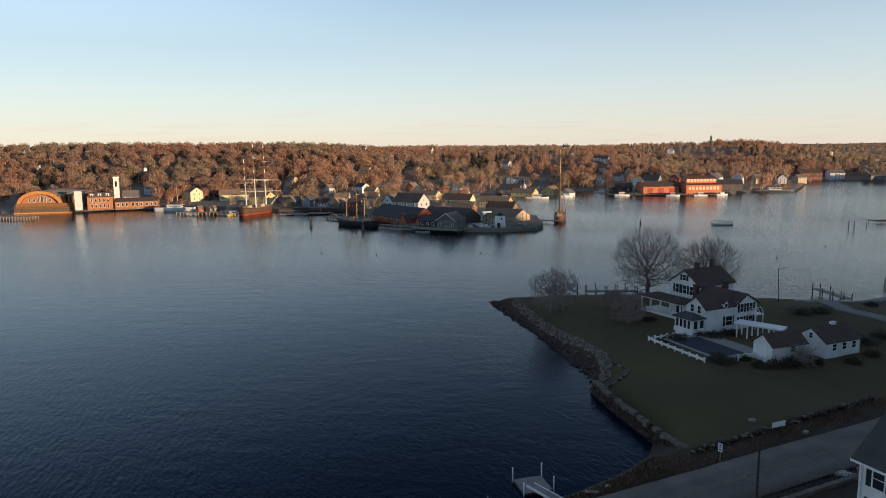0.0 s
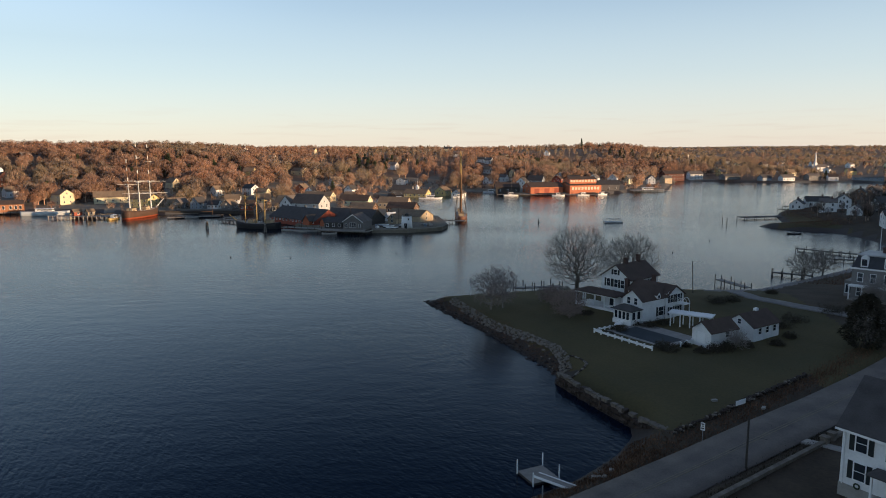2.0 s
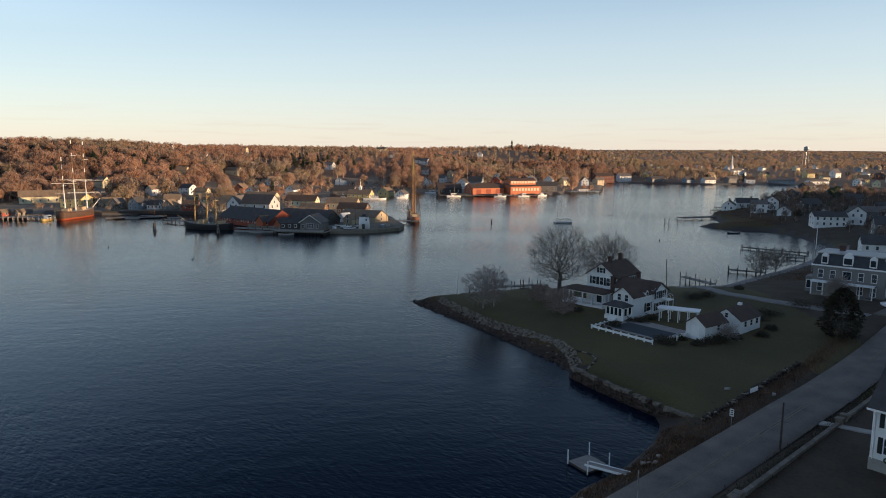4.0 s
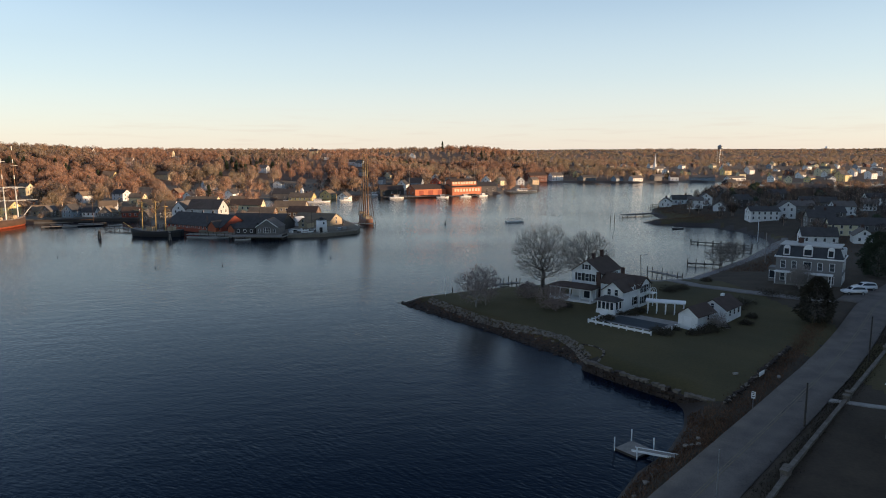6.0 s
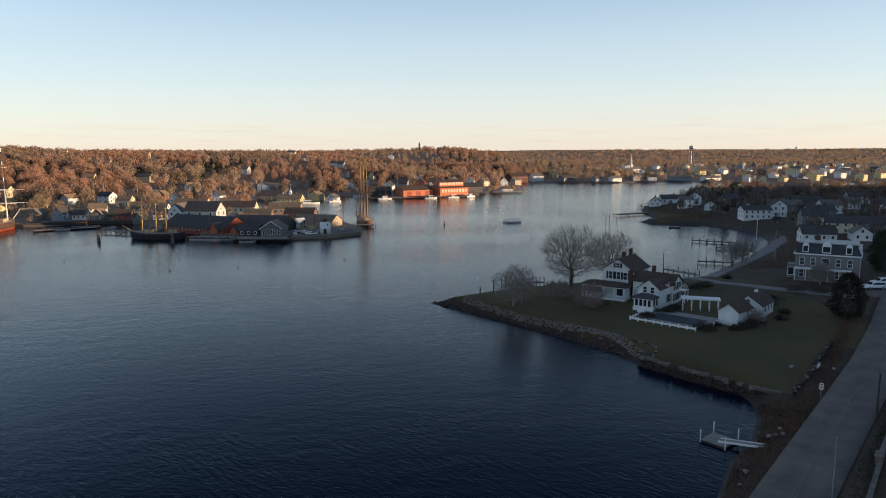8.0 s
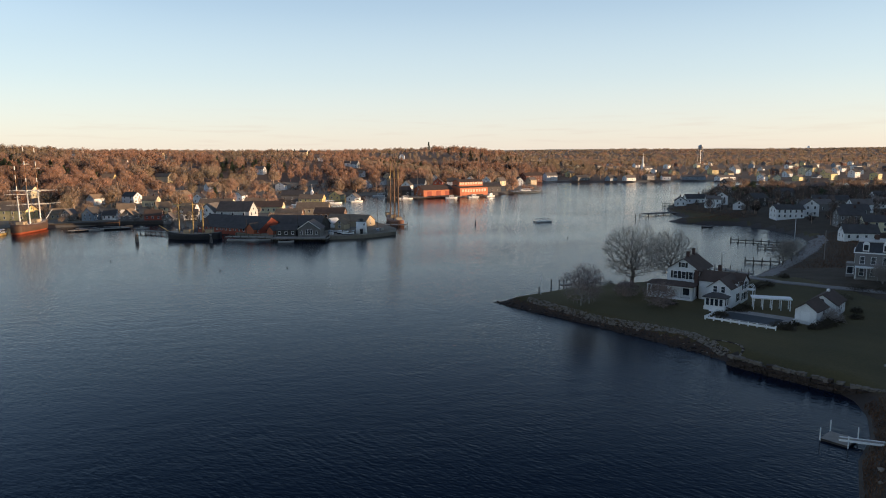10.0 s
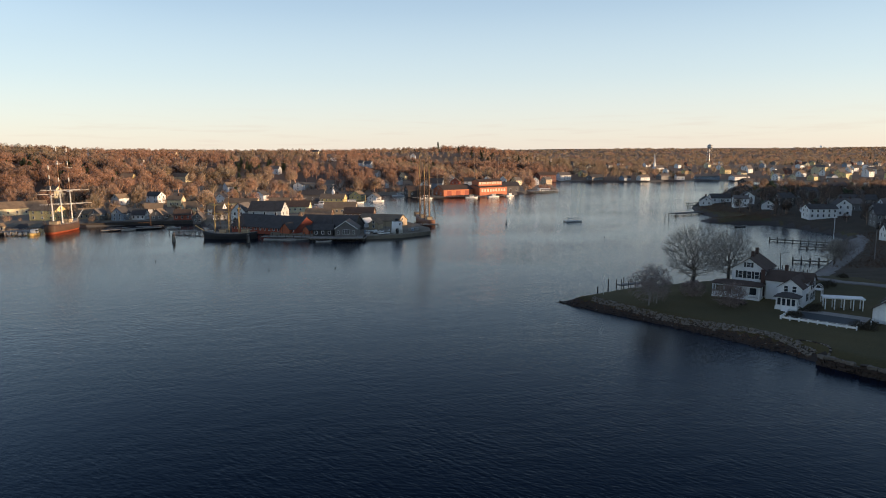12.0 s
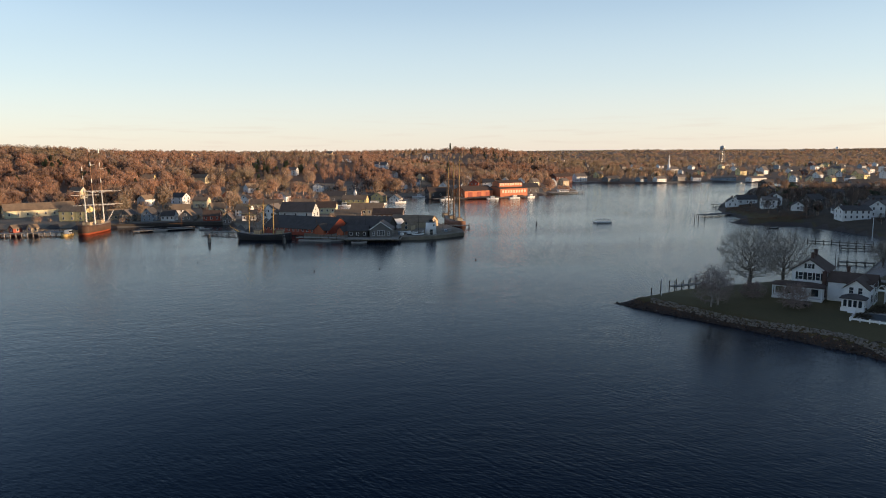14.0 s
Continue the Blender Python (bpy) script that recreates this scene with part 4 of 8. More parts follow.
def build_riprap():
    rng = random.Random(11)
    t = thing("riprap_bank", pose(0, 0, 0), "bank of loose pale granite boulders along the shore", "rocks")
    for k in range(300):
        p, d = along(RIP_TOP, rng.random() ** 0.8)
        out = Vector((-d.y, d.x)) * -1
        r = rng.uniform(-0.4, 1.25) if rng.random() < 0.95 else rng.uniform(1.25, 3.2)
        q = p + out * r
        s = rng.uniform(0.32, 0.66) * (1 if r < 2.0 else 0.8)
        o = new("stone", ROCKS[rng.randrange(6)])
        o.parent = t
        o.matrix_basis = pose(q.x, q.y, land_z(q.x, q.y) + 0.12 * s, rng.uniform(-25, 25), rng.uniform(-25, 25), rng.uniform(0, 360)) @ Matrix.Scale(s, 4)
    # the smaller stones packed between the boulders
    V, F, n = [], [], 0
    for k in range(1100):
        p, d = along(RIP_TOP, rng.random())
        q = p + Vector((d.y, -d.x)) * rng.uniform(-0.5, 1.3)
        me = ROCKS[rng.randrange(6)]
        m = pose(q.x, q.y, land_z(q.x, q.y) + 0.06, rng.uniform(-25, 25), rng.uniform(-25, 25), rng.uniform(0, 360)) @ Matrix.Scale(rng.uniform(0.18, 0.42), 4)
        V += [tuple(m @ v.co) for v in me.vertices]
        F += [tuple(n + i for i in pl.vertices) for pl in me.polygons]
        n += len(me.vertices)
    tagged(raw("rubble", V, F, M_STONE, t), "small broken stones packed between boulders", kind="stuff")
    # the small weedy rocks at the water's edge and round the tip
    V, F, n = [], [], 0
    foot = [(-33.5, 154), (-36.6, 150.6), (-32.4, 143.6), (-27, 135), (-21.3, 126.3), (-16.7, 118.1), (-13.4, 112), (-9.9, 106.4), (-8.8, 102.4)]
    for k in range(1000):
        p, d = along(foot, rng.random())
        q = p + Vector((-d.y, d.x)) * rng.gauss(-0.1, 1.0)
        s = rng.uniform(0.15, 0.45) if rng.random() < 0.93 else rng.uniform(0.5, 0.9)
        me = ROCKS[rng.randrange(8)]
        m = pose(q.x, q.y, max(land_z(q.x, q.y), -0.25) + 0.05, 0, 0, rng.uniform(0, 360)) @ Matrix.Scale(s, 4)
        V += [tuple(m @ v.co) for v in me.vertices]
        F += [tuple(n + i for i in pl.vertices) for pl in me.polygons]
        n += len(me.vertices)
    tagged(raw("shore_rocks", V, F, M_STONE_WET), "dark weed-covered rocks at the waterline", "rocks", kind="stuff")


build_riprap()


def build_seawall():
    rng = random.Random(5)
    t = thing("seawall", pose(0, 0, 0), "dry-laid granite block seawall holding up the lawn", "seawall")
    line = [(-8.3, 99.2), (-5.1, 93.1), (-2.4, 88.7), (0.0, 84.7), (2.2, 81.7), (5.3, 77.2)]
    shapes = []
    for k in range(12):
        bm = bm_new()
        vs = box(bm, -0.5, 0.5, -0.4, 0.4, -0.5, 0.5)
        for v in vs:
            v.co += Vector((rng.uniform(-0.13, 0.13), rng.uniform(-0.14, 0.14), rng.uniform(-0.14, 0.14)))
        bmesh.ops.bevel(bm, geom=bm.edges[:], offset=0.07, segments=1, affect='EDGES')
        me = bpy.data.meshes.new("stone")
        bm.to_mesh(me)
        bm.free()
        me.materials.append(M_STONE_CAP if k < 6 else M_STONE_WET)
        shapes.append(me)
    P = [Vector(p) for p in line]
    total = sum((b - a).length for a, b in zip(P, P[1:]))
    for course in range(4):
        z0 = -0.45 + course * 0.52
        d = rng.uniform(-0.5, 0)
        while d < total:
            l = rng.uniform(0.42, 1.0)
            if not (course == 3 and rng.random() < 0.10):
                p, w = along(line, min(max((d + l / 2) / total, 0), 1))
                o = new("stone", shapes[rng.randrange(6) + (6 if course < 3 or rng.random() < 0.12 else 0)])
                o.parent = t
                hgt = rng.uniform(0.5, 0.6)
                out = Vector((w.y, -w.x)) * -0.12 * course
                o.matrix_basis = pose(p.x - out.x * -1, p.y - out.y * -1, z0 + 0.3 + rng.uniform(-0.06, 0.06), rng.uniform(-6, 6), rng.uniform(-6, 6), math.degrees(math.atan2(w.y, w.x)) + rng.uniform(-12, 12)) @ Matrix.Diagonal((l * 0.97, 1.0, hgt, 1))
            d += l
    # fieldstone wall along the lawn's road side
    t2 = thing("fieldstone_wall", pose(0, 0, 0), "low rough fieldstone wall along the lawn edge", "wall")
    road_side = [(4.4, 78.3), (9.5, 83.0), (14.6, 87.8), (20.3, 93.6), (26.3, 99.6)]
    for k in range(260):
        p, w = along(road_side, (k // 2 + rng.random() * 0.6) / 130)
        s = rng.uniform(0.35, 0.6)
        o = new("stone", ROCKS[rng.randrange(6) if rng.random() < 0.14 else 6 + k % 2])
        o.parent = t2
        o.matrix_basis = pose(p.x + rng.gauss(0, 0.15), p.y + rng.gauss(0, 0.15), land_z(p.x, p.y) + (0.12 if k % 2 else 0.42), 0, 0, rng.uniform(0, 360)) @ Matrix.Scale(s, 4)


build_seawall()


# ---- the white house on the point ----
G = 2.3


def hip_roof(x0, x1, y0, y1, z0, z1, inset, over=0.3, thick=0.14):
    bm = bm_new()
    a = [bm.verts.new(p) for p in ((x0 - over, y0 - over, z0), (x1 + over, y0 - over, z0), (x1 + over, y1 + over, z0), (x0 - over, y1 + over, z0))]
    e = [bm.verts.new((v.co.x, v.co.y, z0 + thick)) for v in a]
    b = [bm.verts.new(p) for p in ((x0 + inset, y0 + inset, z1), (x1 - inset, y0 + inset, z1), (x1 - inset, y1 - inset, z1), (x0 + inset, y1 - inset, z1))]
    bm.faces.new(a[::-1])
    bm.faces.new(b)
    for k in range(4):
        j = (k + 1) % 4
        bm.faces.new((a[k], a[j], e[j], e[k]))
        bm.faces.new((e[k], e[j], b[j], b[k]))
    return bm


def post(parent, x, y, z0, z1, w=0.16, mat=None, name="post"):
    bm = bm_new()
    box(bm, x - w / 2, x + w / 2, y - w / 2, y + w / 2, z0, z1)
    return part(name, bm, mat or M_TRIM, parent)


def white_house():
    h = thing("house", pose(0, 0, G), "rambling white clapboard house with brown roofs, black shutters and verandas", "house")
    # tall block
    A = pose(7.7, 143.8, 0, 0, 0, 46)
    LA, WA, EA, RA = 9.2, 7.1, 6.0, 8.45
    o = part("main_wall", gable_walls(LA, WA, EA, RA), M_WHITE, h)
    o.matrix_basis = A
    o = part("main_roof", gable_roof(LA, WA, EA, RA, 0.4), M_ROOF_BROWN, h, "dark brown shingle roof")
    o.matrix_basis = A

    def win(M, face, us, z, L, W, w=0.85, hh=1.5, sh=True):
        for u in us:
            put_window(h, M @ wall_pose(face, u, z, L, W), w, hh, None, sh, None, True)
    win(A, "left", (-1.75, 0.1, 1.7), 4.0, LA, WA, 0.85, 1.55)
    win(A, "left", (-0.1,), 6.55, LA, WA, 0.8, 1.0)
    win(A, "front", (2.2,), 3.9, LA, WA, 0.85, 1.5)
    win(A, "right", (-2, 0.2, 2.4), 3.9, LA, WA)
    win(A, "back", (-3, 0, 3), 3.9, LA, WA)
    for x, y, z0, z1, w in ((-4.85, -3.05, -1.0, 6.3, 0.8), (-1.5, 0.0, 7.0, 9.8, 0.66), (2.6, 0.0, 7.0, 10.1, 0.66)):
        o = chimney(h, x, y, z0, z1, w)
        o.matrix_basis = A
    # cross wing with the gable towards the garage
    B = pose(11.6, 135.8, 0, 0, 0, -46.5)
    LB, WB, EB, RB = 8.8, 5.4, 4.3, 6.0
    o = part("wing_wall", gable_walls(LB, WB, EB, RB), M_WHITE, h)
    o.matrix_basis = B
    o = part("wing_roof", gable_roof(LB, WB, EB, RB, 0.35), M_ROOF_BROWN, h, "dark brown shingle roof")
    o.matrix_basis = B
    win(B, "right", (-1.1, 1.1), 3.0, LB, WB, 0.8, 1.4)
    win(B, "right", (-1.1, 1.1), 0.7, LB, WB, 0.8, 1.4)
    o = chimney(h, -1.2, 0.9, 4.5, 7.4, 0.66)
    o.matrix_basis = B
    # front wing with two dormers and the sun porch
    C = pose(9.7, 131.4, 0, 0, 0, 43)
    LC, WC, EC, RC = 9.6, 4.5, 4.25, 6.0
    o = part("front_wall", gable_walls(LC, WC, EC, RC), M_WHITE, h)
    o.matrix_basis = C
    o = part("front_roof", gable_roof(LC, WC, EC, RC, 0.3), M_ROOF_BROWN, h, "dark brown shingle roof")
    o.matrix_basis = C
    win(C, "left", (-0.8, 0.8), 3.35, LC, WC, 0.75, 1.2, False)
    put_window(h, C @ wall_pose("front", 0.6, 0.9, LC, WC), 1.5, 1.6, None, True, None, True)
    for u in (-0.4, 2.6):
        bm = gable_walls(1.3, 1.1, 0.75, 1.25, 0)
        bmesh.ops.transform(bm, matrix=C @ pose(u, -WC / 2 + 0.45, EC - 0.15, 0, 0, 90), verts=bm.verts)
        d = part("dormer", bm, M_WHITE, h)
        bm = gable_roof(1.3, 1.1, 0.75, 1.25, 0.12, 0.08)
        bmesh.ops.transform(bm, matrix=C @ pose(u, -WC / 2 + 0.45, EC - 0.15, 0, 0, 90), verts=bm.verts)
        part("dormer_roof", bm, M_ROOF_BROWN, d)
        put_window(d, C @ pose(u, -WC / 2 - 0.2, EC), 0.6, 0.6)
    # sun porch on the end of the front wing
    x0, x1 = -LC / 2 - 2.9, -LC / 2 - 0.003
    bm = bm_new()
    box(bm, x0, x1, -2.1, 2.1, -0.5, 0.75)
    o = part("porch_base", bm, M_TRIM, h)
    o.matrix_basis = C
    bm = bm_new()
    box(bm, x0 + 0.12, x1, -1.98, 1.98, 0.752, 2.6)
    o = part("porch_wall", bm, M_WHITE, h)
    o.matrix_basis = C
    o = part("porch_roof", hip_roof(x0, x1 - 0.1, -2.1, 2.1, 2.6, 3.55, 1.3), M_ROOF, h, "dark low hipped roof")
    o.matrix_basis = C
    for u in (-1.35, -0.45, 0.45, 1.35):
        put_window(h, C @ pose(x0 + 0.12, -u, 1.0, 0, 0, -90), 0.62, 1.4)
    for u in (-0.6, -2.0):
        put_window(h, C @ pose(-LC / 2 + u, -1.98, 1.0), 0.85, 1.4)
    bm = bm_new()
    for k in range(4):
        box(bm, x0 - 0.3 * (k + 1), x0 - 0.3 * k, -0.7, 0.7, -0.5, 0.6 - 0.18 * k)
    o = part("porch_steps", bm, M_TRIM, h)
    o.matrix_basis = C
    # long veranda round the river side
    vx0, vx1, vy0, vy1 = -LA / 2 - 4.6, -LA / 2 - 0.003, -3.4, 6.6
    bm = bm_new()
    box(bm, vx0, vx1, vy0, vy1, -0.6, 0.45)
    o = part("veranda_floor", bm, M_TRIM, h)
    o.matrix_basis = A
    o = part("veranda_roof", hip_roof(vx0, vx1 - 0.1, vy0, vy1, 3.0, 3.85, 2.2, 0.35), M_ROOF_BROWN, h, "dark brown low veranda roof")
    o.matrix_basis = A
    bm = bm_new()
    box(bm, vx0 + 1.6, vx1, vy0 + 0.2, vy0 + 3.4, 0.452, 3.0)
    o = part("veranda_room", bm, M_WHITE, h)
    o.matrix_basis = A
    put_window(h, A @ pose(vx0 + 1.6, vy0 + 1.7, 0.9, 0, 0, -90), 1.4, 1.6)
    bm = bm_new()
    box(bm, vx0, vx1, vy0, vy1, 2.72, 2.998)
    o = part("veranda_beam", bm, M_TRIM, h)
    o.matrix_basis = A
    for x, y in [(vx0 + 0.15, vy0 + 0.15 + k * (vy1 - vy0 - 0.3) / 4) for k in range(5)] + [(vx0 + 2.4, vy1 - 0.15), (vx0 + 2.4, vy0 + 0.1)]:
        o = post(h, x, y, 0.45, 2.72, 0.24)
        o.matrix_basis = A
    for k in range(4):
        y0 = vy0 + 0.27 + k * (vy1 - vy0 - 0.3) / 4
        bm = bm_new()
        box(bm, vx0 + 0.1, vx0 + 0.2, y0, y0 + (vy1 - vy0 - 0.3) / 4 - 0.25, 0.95, 1.05)
        o = part("rail", bm, M_TRIM, h)
        o.matrix_basis = A
    # linking room between veranda and wings
    bm = bm_new()
    box(bm, -4.5, 1.5, -7.4, -3.95, -0.5, 3.0)
    o = part("link_wall", bm, M_WHITE, h)
    o.matrix_basis = A
    o = part("link_roof", hip_roof(-4.5, 1.5, -7.4, -3.95, 3.0, 3.4, 1.2, 0.2), M_ROOF_BROWN, h)
    o.matrix_basis = A
    put_window(h, A @ pose(-4.5, -5.6, 0.3, 0, 0, -90), 1.5, 2.2)
    # small balcony with arched rails at the far gable
    bm = bm_new()
    box(bm, LB / 2 + 0.004, LB / 2 + 1.6, 0.6, 2.6, 2.5, 2.65)
    o = part("balcony", bm, M_TRIM, h)
    o.matrix_basis = B
    for x, y in ((LB / 2 + 1.5, 0.7), (LB / 2 + 1.5, 2.5)):
        o = post(h, x, y, -0.4, 2.5, 0.14)
        o.matrix_basis = B
    for y in (0.7, 1.6, 2.5):
        bm = bm_new()
        for k in range(8):
            a0, a1 = math.pi * k / 8, math.pi * (k + 1) / 8
            tube(bm, (LB / 2 + 0.8 + 0.7 * math.cos(a0), y, 2.65 + 1.0 * math.sin(a0)), (LB / 2 + 0.8 + 0.7 * math.cos(a1), y, 2.65 + 1.0 * math.sin(a1)), 0.05, 0.05, 5)
        o = part("arched_rail", bm, M_TRIM, h)
        o.matrix_basis = B
    return h


white_house()


def pergola():
    p = thing("pergola", pose(16.2, 125.4, G, 0, 0, -26), "long white pergola on square posts beside the pool", "pergola")
    bm = bm_new()
    box(bm, -3.7, 3.7, -1.3, 1.3, 2.25, 2.42)
    part("top", bm, M_TRIM, p)
    for y in (-1.1, 1.1):
        for k in range(5):
            post(p, -3.4 + k * 1.7, y, -0.3, 2.25, 0.18)
    bm = bm_new()
    box(bm, -3.9, 3.75, -1.5, 1.5, 2.424, 2.53)
    bmesh.ops.bevel(bm, geom=bm.edges[:], offset=0.04, segments=1, affect='EDGES')
    part("roof", bm, M_TRIM, p, "flat white painted roof")


pergola()


def outbuilding(x, y, turn, L, W, eave, ridge, name, label, wins, chim_vent=False):
    s = thing(name, pose(x, y, G + 0.55, 0, 0, turn), label, name)
    part("wall", gable_walls(L, W, eave, ridge), M_WHITE, s)
    part("roof", gable_roof(L, W, eave, ridge, 0.28), M_ROOF_BROWN, s, "dark brown shingle roof")
    for face, u, z, w, hh in wins:
        put_window(s, wall_pose(face, u, z, L, W), w, hh, None, False, None, True)
    if chim_vent:
        bm = bm_new()
        box(bm, L * 0.05, L * 0.05 + 0.9, -0.25, 0.25, ridge + 0.1, ridge + 0.55)
        part("vent", bm, M_TRIM, s, "white ridge vent box")
    else:
        bm = bm_new()
        box(bm, -L / 2 - 0.05, -L / 2 + 0.02, -0.75, 0.75, 0, 1.85)
        part("door", bm, M_TRIM, s, "white double door")
    return s


outbuilding(17.6, 114.9, 36, 6.2, 3.8, 2.1, 3.5, "shed", "small white wooden pool shed with brown roof", (("front", 0.6, 1.0, 0.7, 0.9),))
outbuilding(25.2, 120.9, 41, 7.4, 5.2, 1.9, 3.6, "garage", "white wooden garage with brown shingle roof", (("front", -1.9, 0.55, 0.8, 1.0), ("front", 0.2, 0.55, 0.8, 1.0), ("front", 2.3, 0.55, 0.8, 1.0), ("left", 0, 2.1, 0.6, 0.8)), True)


def picket(ax, ay, bx, by, height, label, panels):
    d = Vector((bx - ax, by - ay, 0))
    f = thing("fence", pose(ax, ay, G, 0, 0, math.degrees(math.atan2(d.y, d.x))), label, "fence")
    L = d.length
    for k in range(panels + 1):
        x = L * k / panels
        bm = bm_new()
        box(bm, x - 0.09, x + 0.09, -0.09, 0.09, -0.4, height + 0.1)
        box(bm, x - 0.13, x + 0.13, -0.13, 0.13, height + 0.1, height + 0.16)
        part("post", bm, M_TRIM, f)
        if k < panels:
            bm = bm_new()
            box(bm, x + 0.1, x + L / panels - 0.1, -0.03, 0.03, 0.24, height - 0.08)
            part("panel", bm, M_TRIM, f)
            bm = bm_new()
            box(bm, x + 0.1, x + L / panels - 0.1, -0.06, 0.06, height - 0.078, height)
            part("cap_rail", bm, M_TRIM, f)


picket(-1.3, 119.6, 6.9, 109.7, 0.62, "low white panelled wooden fence round the pool", 8)
picket(11.7, 112.1, 14.0, 114.3, 0.8, "low white panelled wooden fence beside the shed", 2)
picket(-1.3, 119.8, 2.6, 123.4, 0.5, "low white wooden garden fence by the porch", 4)

bm = bm_new()
box(bm, -6.6, 6.0, -3.9, 5.4, -0.6, 0.06)
tagged(part("pool_terrace", bm, M_CONCRETE), "pale concrete pool terrace behind the fence", "terrace", kind="structure").matrix_world = pose(8.2, 118.6, G, 0, 0, -50)
bm = bm_new()
box(bm, -5.4, 4.8, -3.2, 2.2, -0.3, 0.10)
tagged(part("swimming_pool", bm, M_POOL), "covered swimming pool with a dark grey winter cover", "pool").matrix_world = pose(8.2, 118.6, G, 0, 0, -50)


# ---- planting ----
def bush(x, y, r, hgt, seed, label, mat=None, n=700, z=None, name="shrub"):
    rng = np.random.default_rng(seed)
    b = thing(name, pose(x, y, land_z(x, y) if z is None else z), label, "shrub")
    stems = []
    for k in range(14):
        a, q = rng.random() * 6.28, rng.random() ** 0.5 * r * 0.8
        stems.append((np.array([q * 0.2 * math.cos(a), q * 0.2 * math.sin(a), -0.1]), np.array([q * math.cos(a), q * math.sin(a), hgt * (0.6 + 0.35 * rng.random())]), 0.035, 0.012))
    raw("stems", *bars(stems, 3), M_BARK, b)
    a, u = rng.random(n) * 6.28, rng.random(n)
    rr = rng.random(n) ** 0.45
    el = np.arccos(1 - u)
    lump = 1 + 0.22 * np.sin(a * 3 + seed) + 0.12 * np.sin(a * 7 + el * 5)
    P = np.stack([np.cos(a) * np.sin(el) * r * rr * lump, np.sin(a) * np.sin(el) * r * rr * lump, 0.05 + np.cos(el) * hgt * rr * lump], 1)
    d1, d2 = rng.normal(0, 1, (n, 3)), rng.normal(0, 1, (n, 3))
    s = (0.045 + 0.07 * rng.random((n, 1)))
    d1 = d1 / np.linalg.norm(d1, axis=1, keepdims=True) * s
    d2 = d2 / np.linalg.norm(d2, axis=1, keepdims=True) * s
    V = np.stack([P - d1, P + d1, P + d2 * 1.6], 1).reshape(-1, 3)
    V[:, 2] = np.maximum(V[:, 2], 0.0)
    raw("foliage", V, np.arange(3 * n).reshape(-1, 3), mat or M_BUSH, b)
    return b


round_tree(-2.6, 152, 15.0, 8.0, 2.4, 3, "large spreading bare tree with a rounded crown on the lawn", nodes=1100, trunk_r=0.5, twig=M_CROWN, thin=0.0115)
round_tree(9.6, 157.5, 13.0, 7.0, 2.0, 9, "bare tree with a dense rounded crown behind the white house", nodes=950, trunk_r=0.4, twig=M_CROWN, thin=0.0115)
M_BIRCH = material("pinkish_birch_twigs", (0.36, 0.275, 0.24), 0.9, (0.22, 0.165, 0.145), 1.5, 12.0, 0.1)
round_tree(-20.5, 136.8, 9.6, 4.2, 0.8, 5, "weeping birch with pale trunk and drooping bare twigs", nodes=480, twigs=5, trunk_r=0.17, twig=M_BIRCH, bark=M_PALE, droop=0.45, thin=0.012, skirt=1.1)
round_tree(-18.2, 138.0, 8.6, 3.6, 1.0, 6, "slender birch with pale trunk and drooping bare twigs", nodes=400, twigs=5, trunk_r=0.14, twig=M_BIRCH, bark=M_PALE, droop=0.45, thin=0.012, skirt=1.1)
round_tree(-5.4, 131.0, 5.0, 3.7, 0.15, 12, "wide bare ornamental shrub before the veranda", nodes=460, twigs=6, trunk_r=0.10, twig=M_BIRCH, bark=M_BIRCH, thin=0.014, category="shrub")
round_tree(-8.4, 141.2, 3.6, 3.0, 0.15, 17, "wide bare ornamental shrub on the lawn by the veranda", nodes=340, twigs=6, trunk_r=0.08, twig=M_BIRCH, bark=M_BIRCH, thin=0.014, category="shrub")
bare_tree(20.4, 112.6, 3.6, 15, "small bare shrub tree beside the garage", spread=0.8, levels=3, fan=(8, 6, 5), trunk_r=0.06, trunks=4, first=0.15, thin=0.012, twig=M_PALE, bark=M_PALE)
round_tree(54.5, 178.5, 6.8, 4.6, 1.0, 21, "low spreading bare tree on the embankment", nodes=420, trunk_r=0.2, twig=M_CROWN, thin=0.015)
round_tree(61, 184, 6.4, 4.4, 1.0, 22, "low spreading bare tree on the embankment", nodes=420, trunk_r=0.2, twig=M_CROWN, thin=0.015)
bare_tree(52.5, 138.5, 6.5, 23, "pale bare tree in front of the mansard house", spread=0.8, levels=4, fan=(8, 6, 5, 4), trunk_r=0.12, trunks=3, first=0.2, thin=0.013, twig=M_PALE, bark=M_PALE)

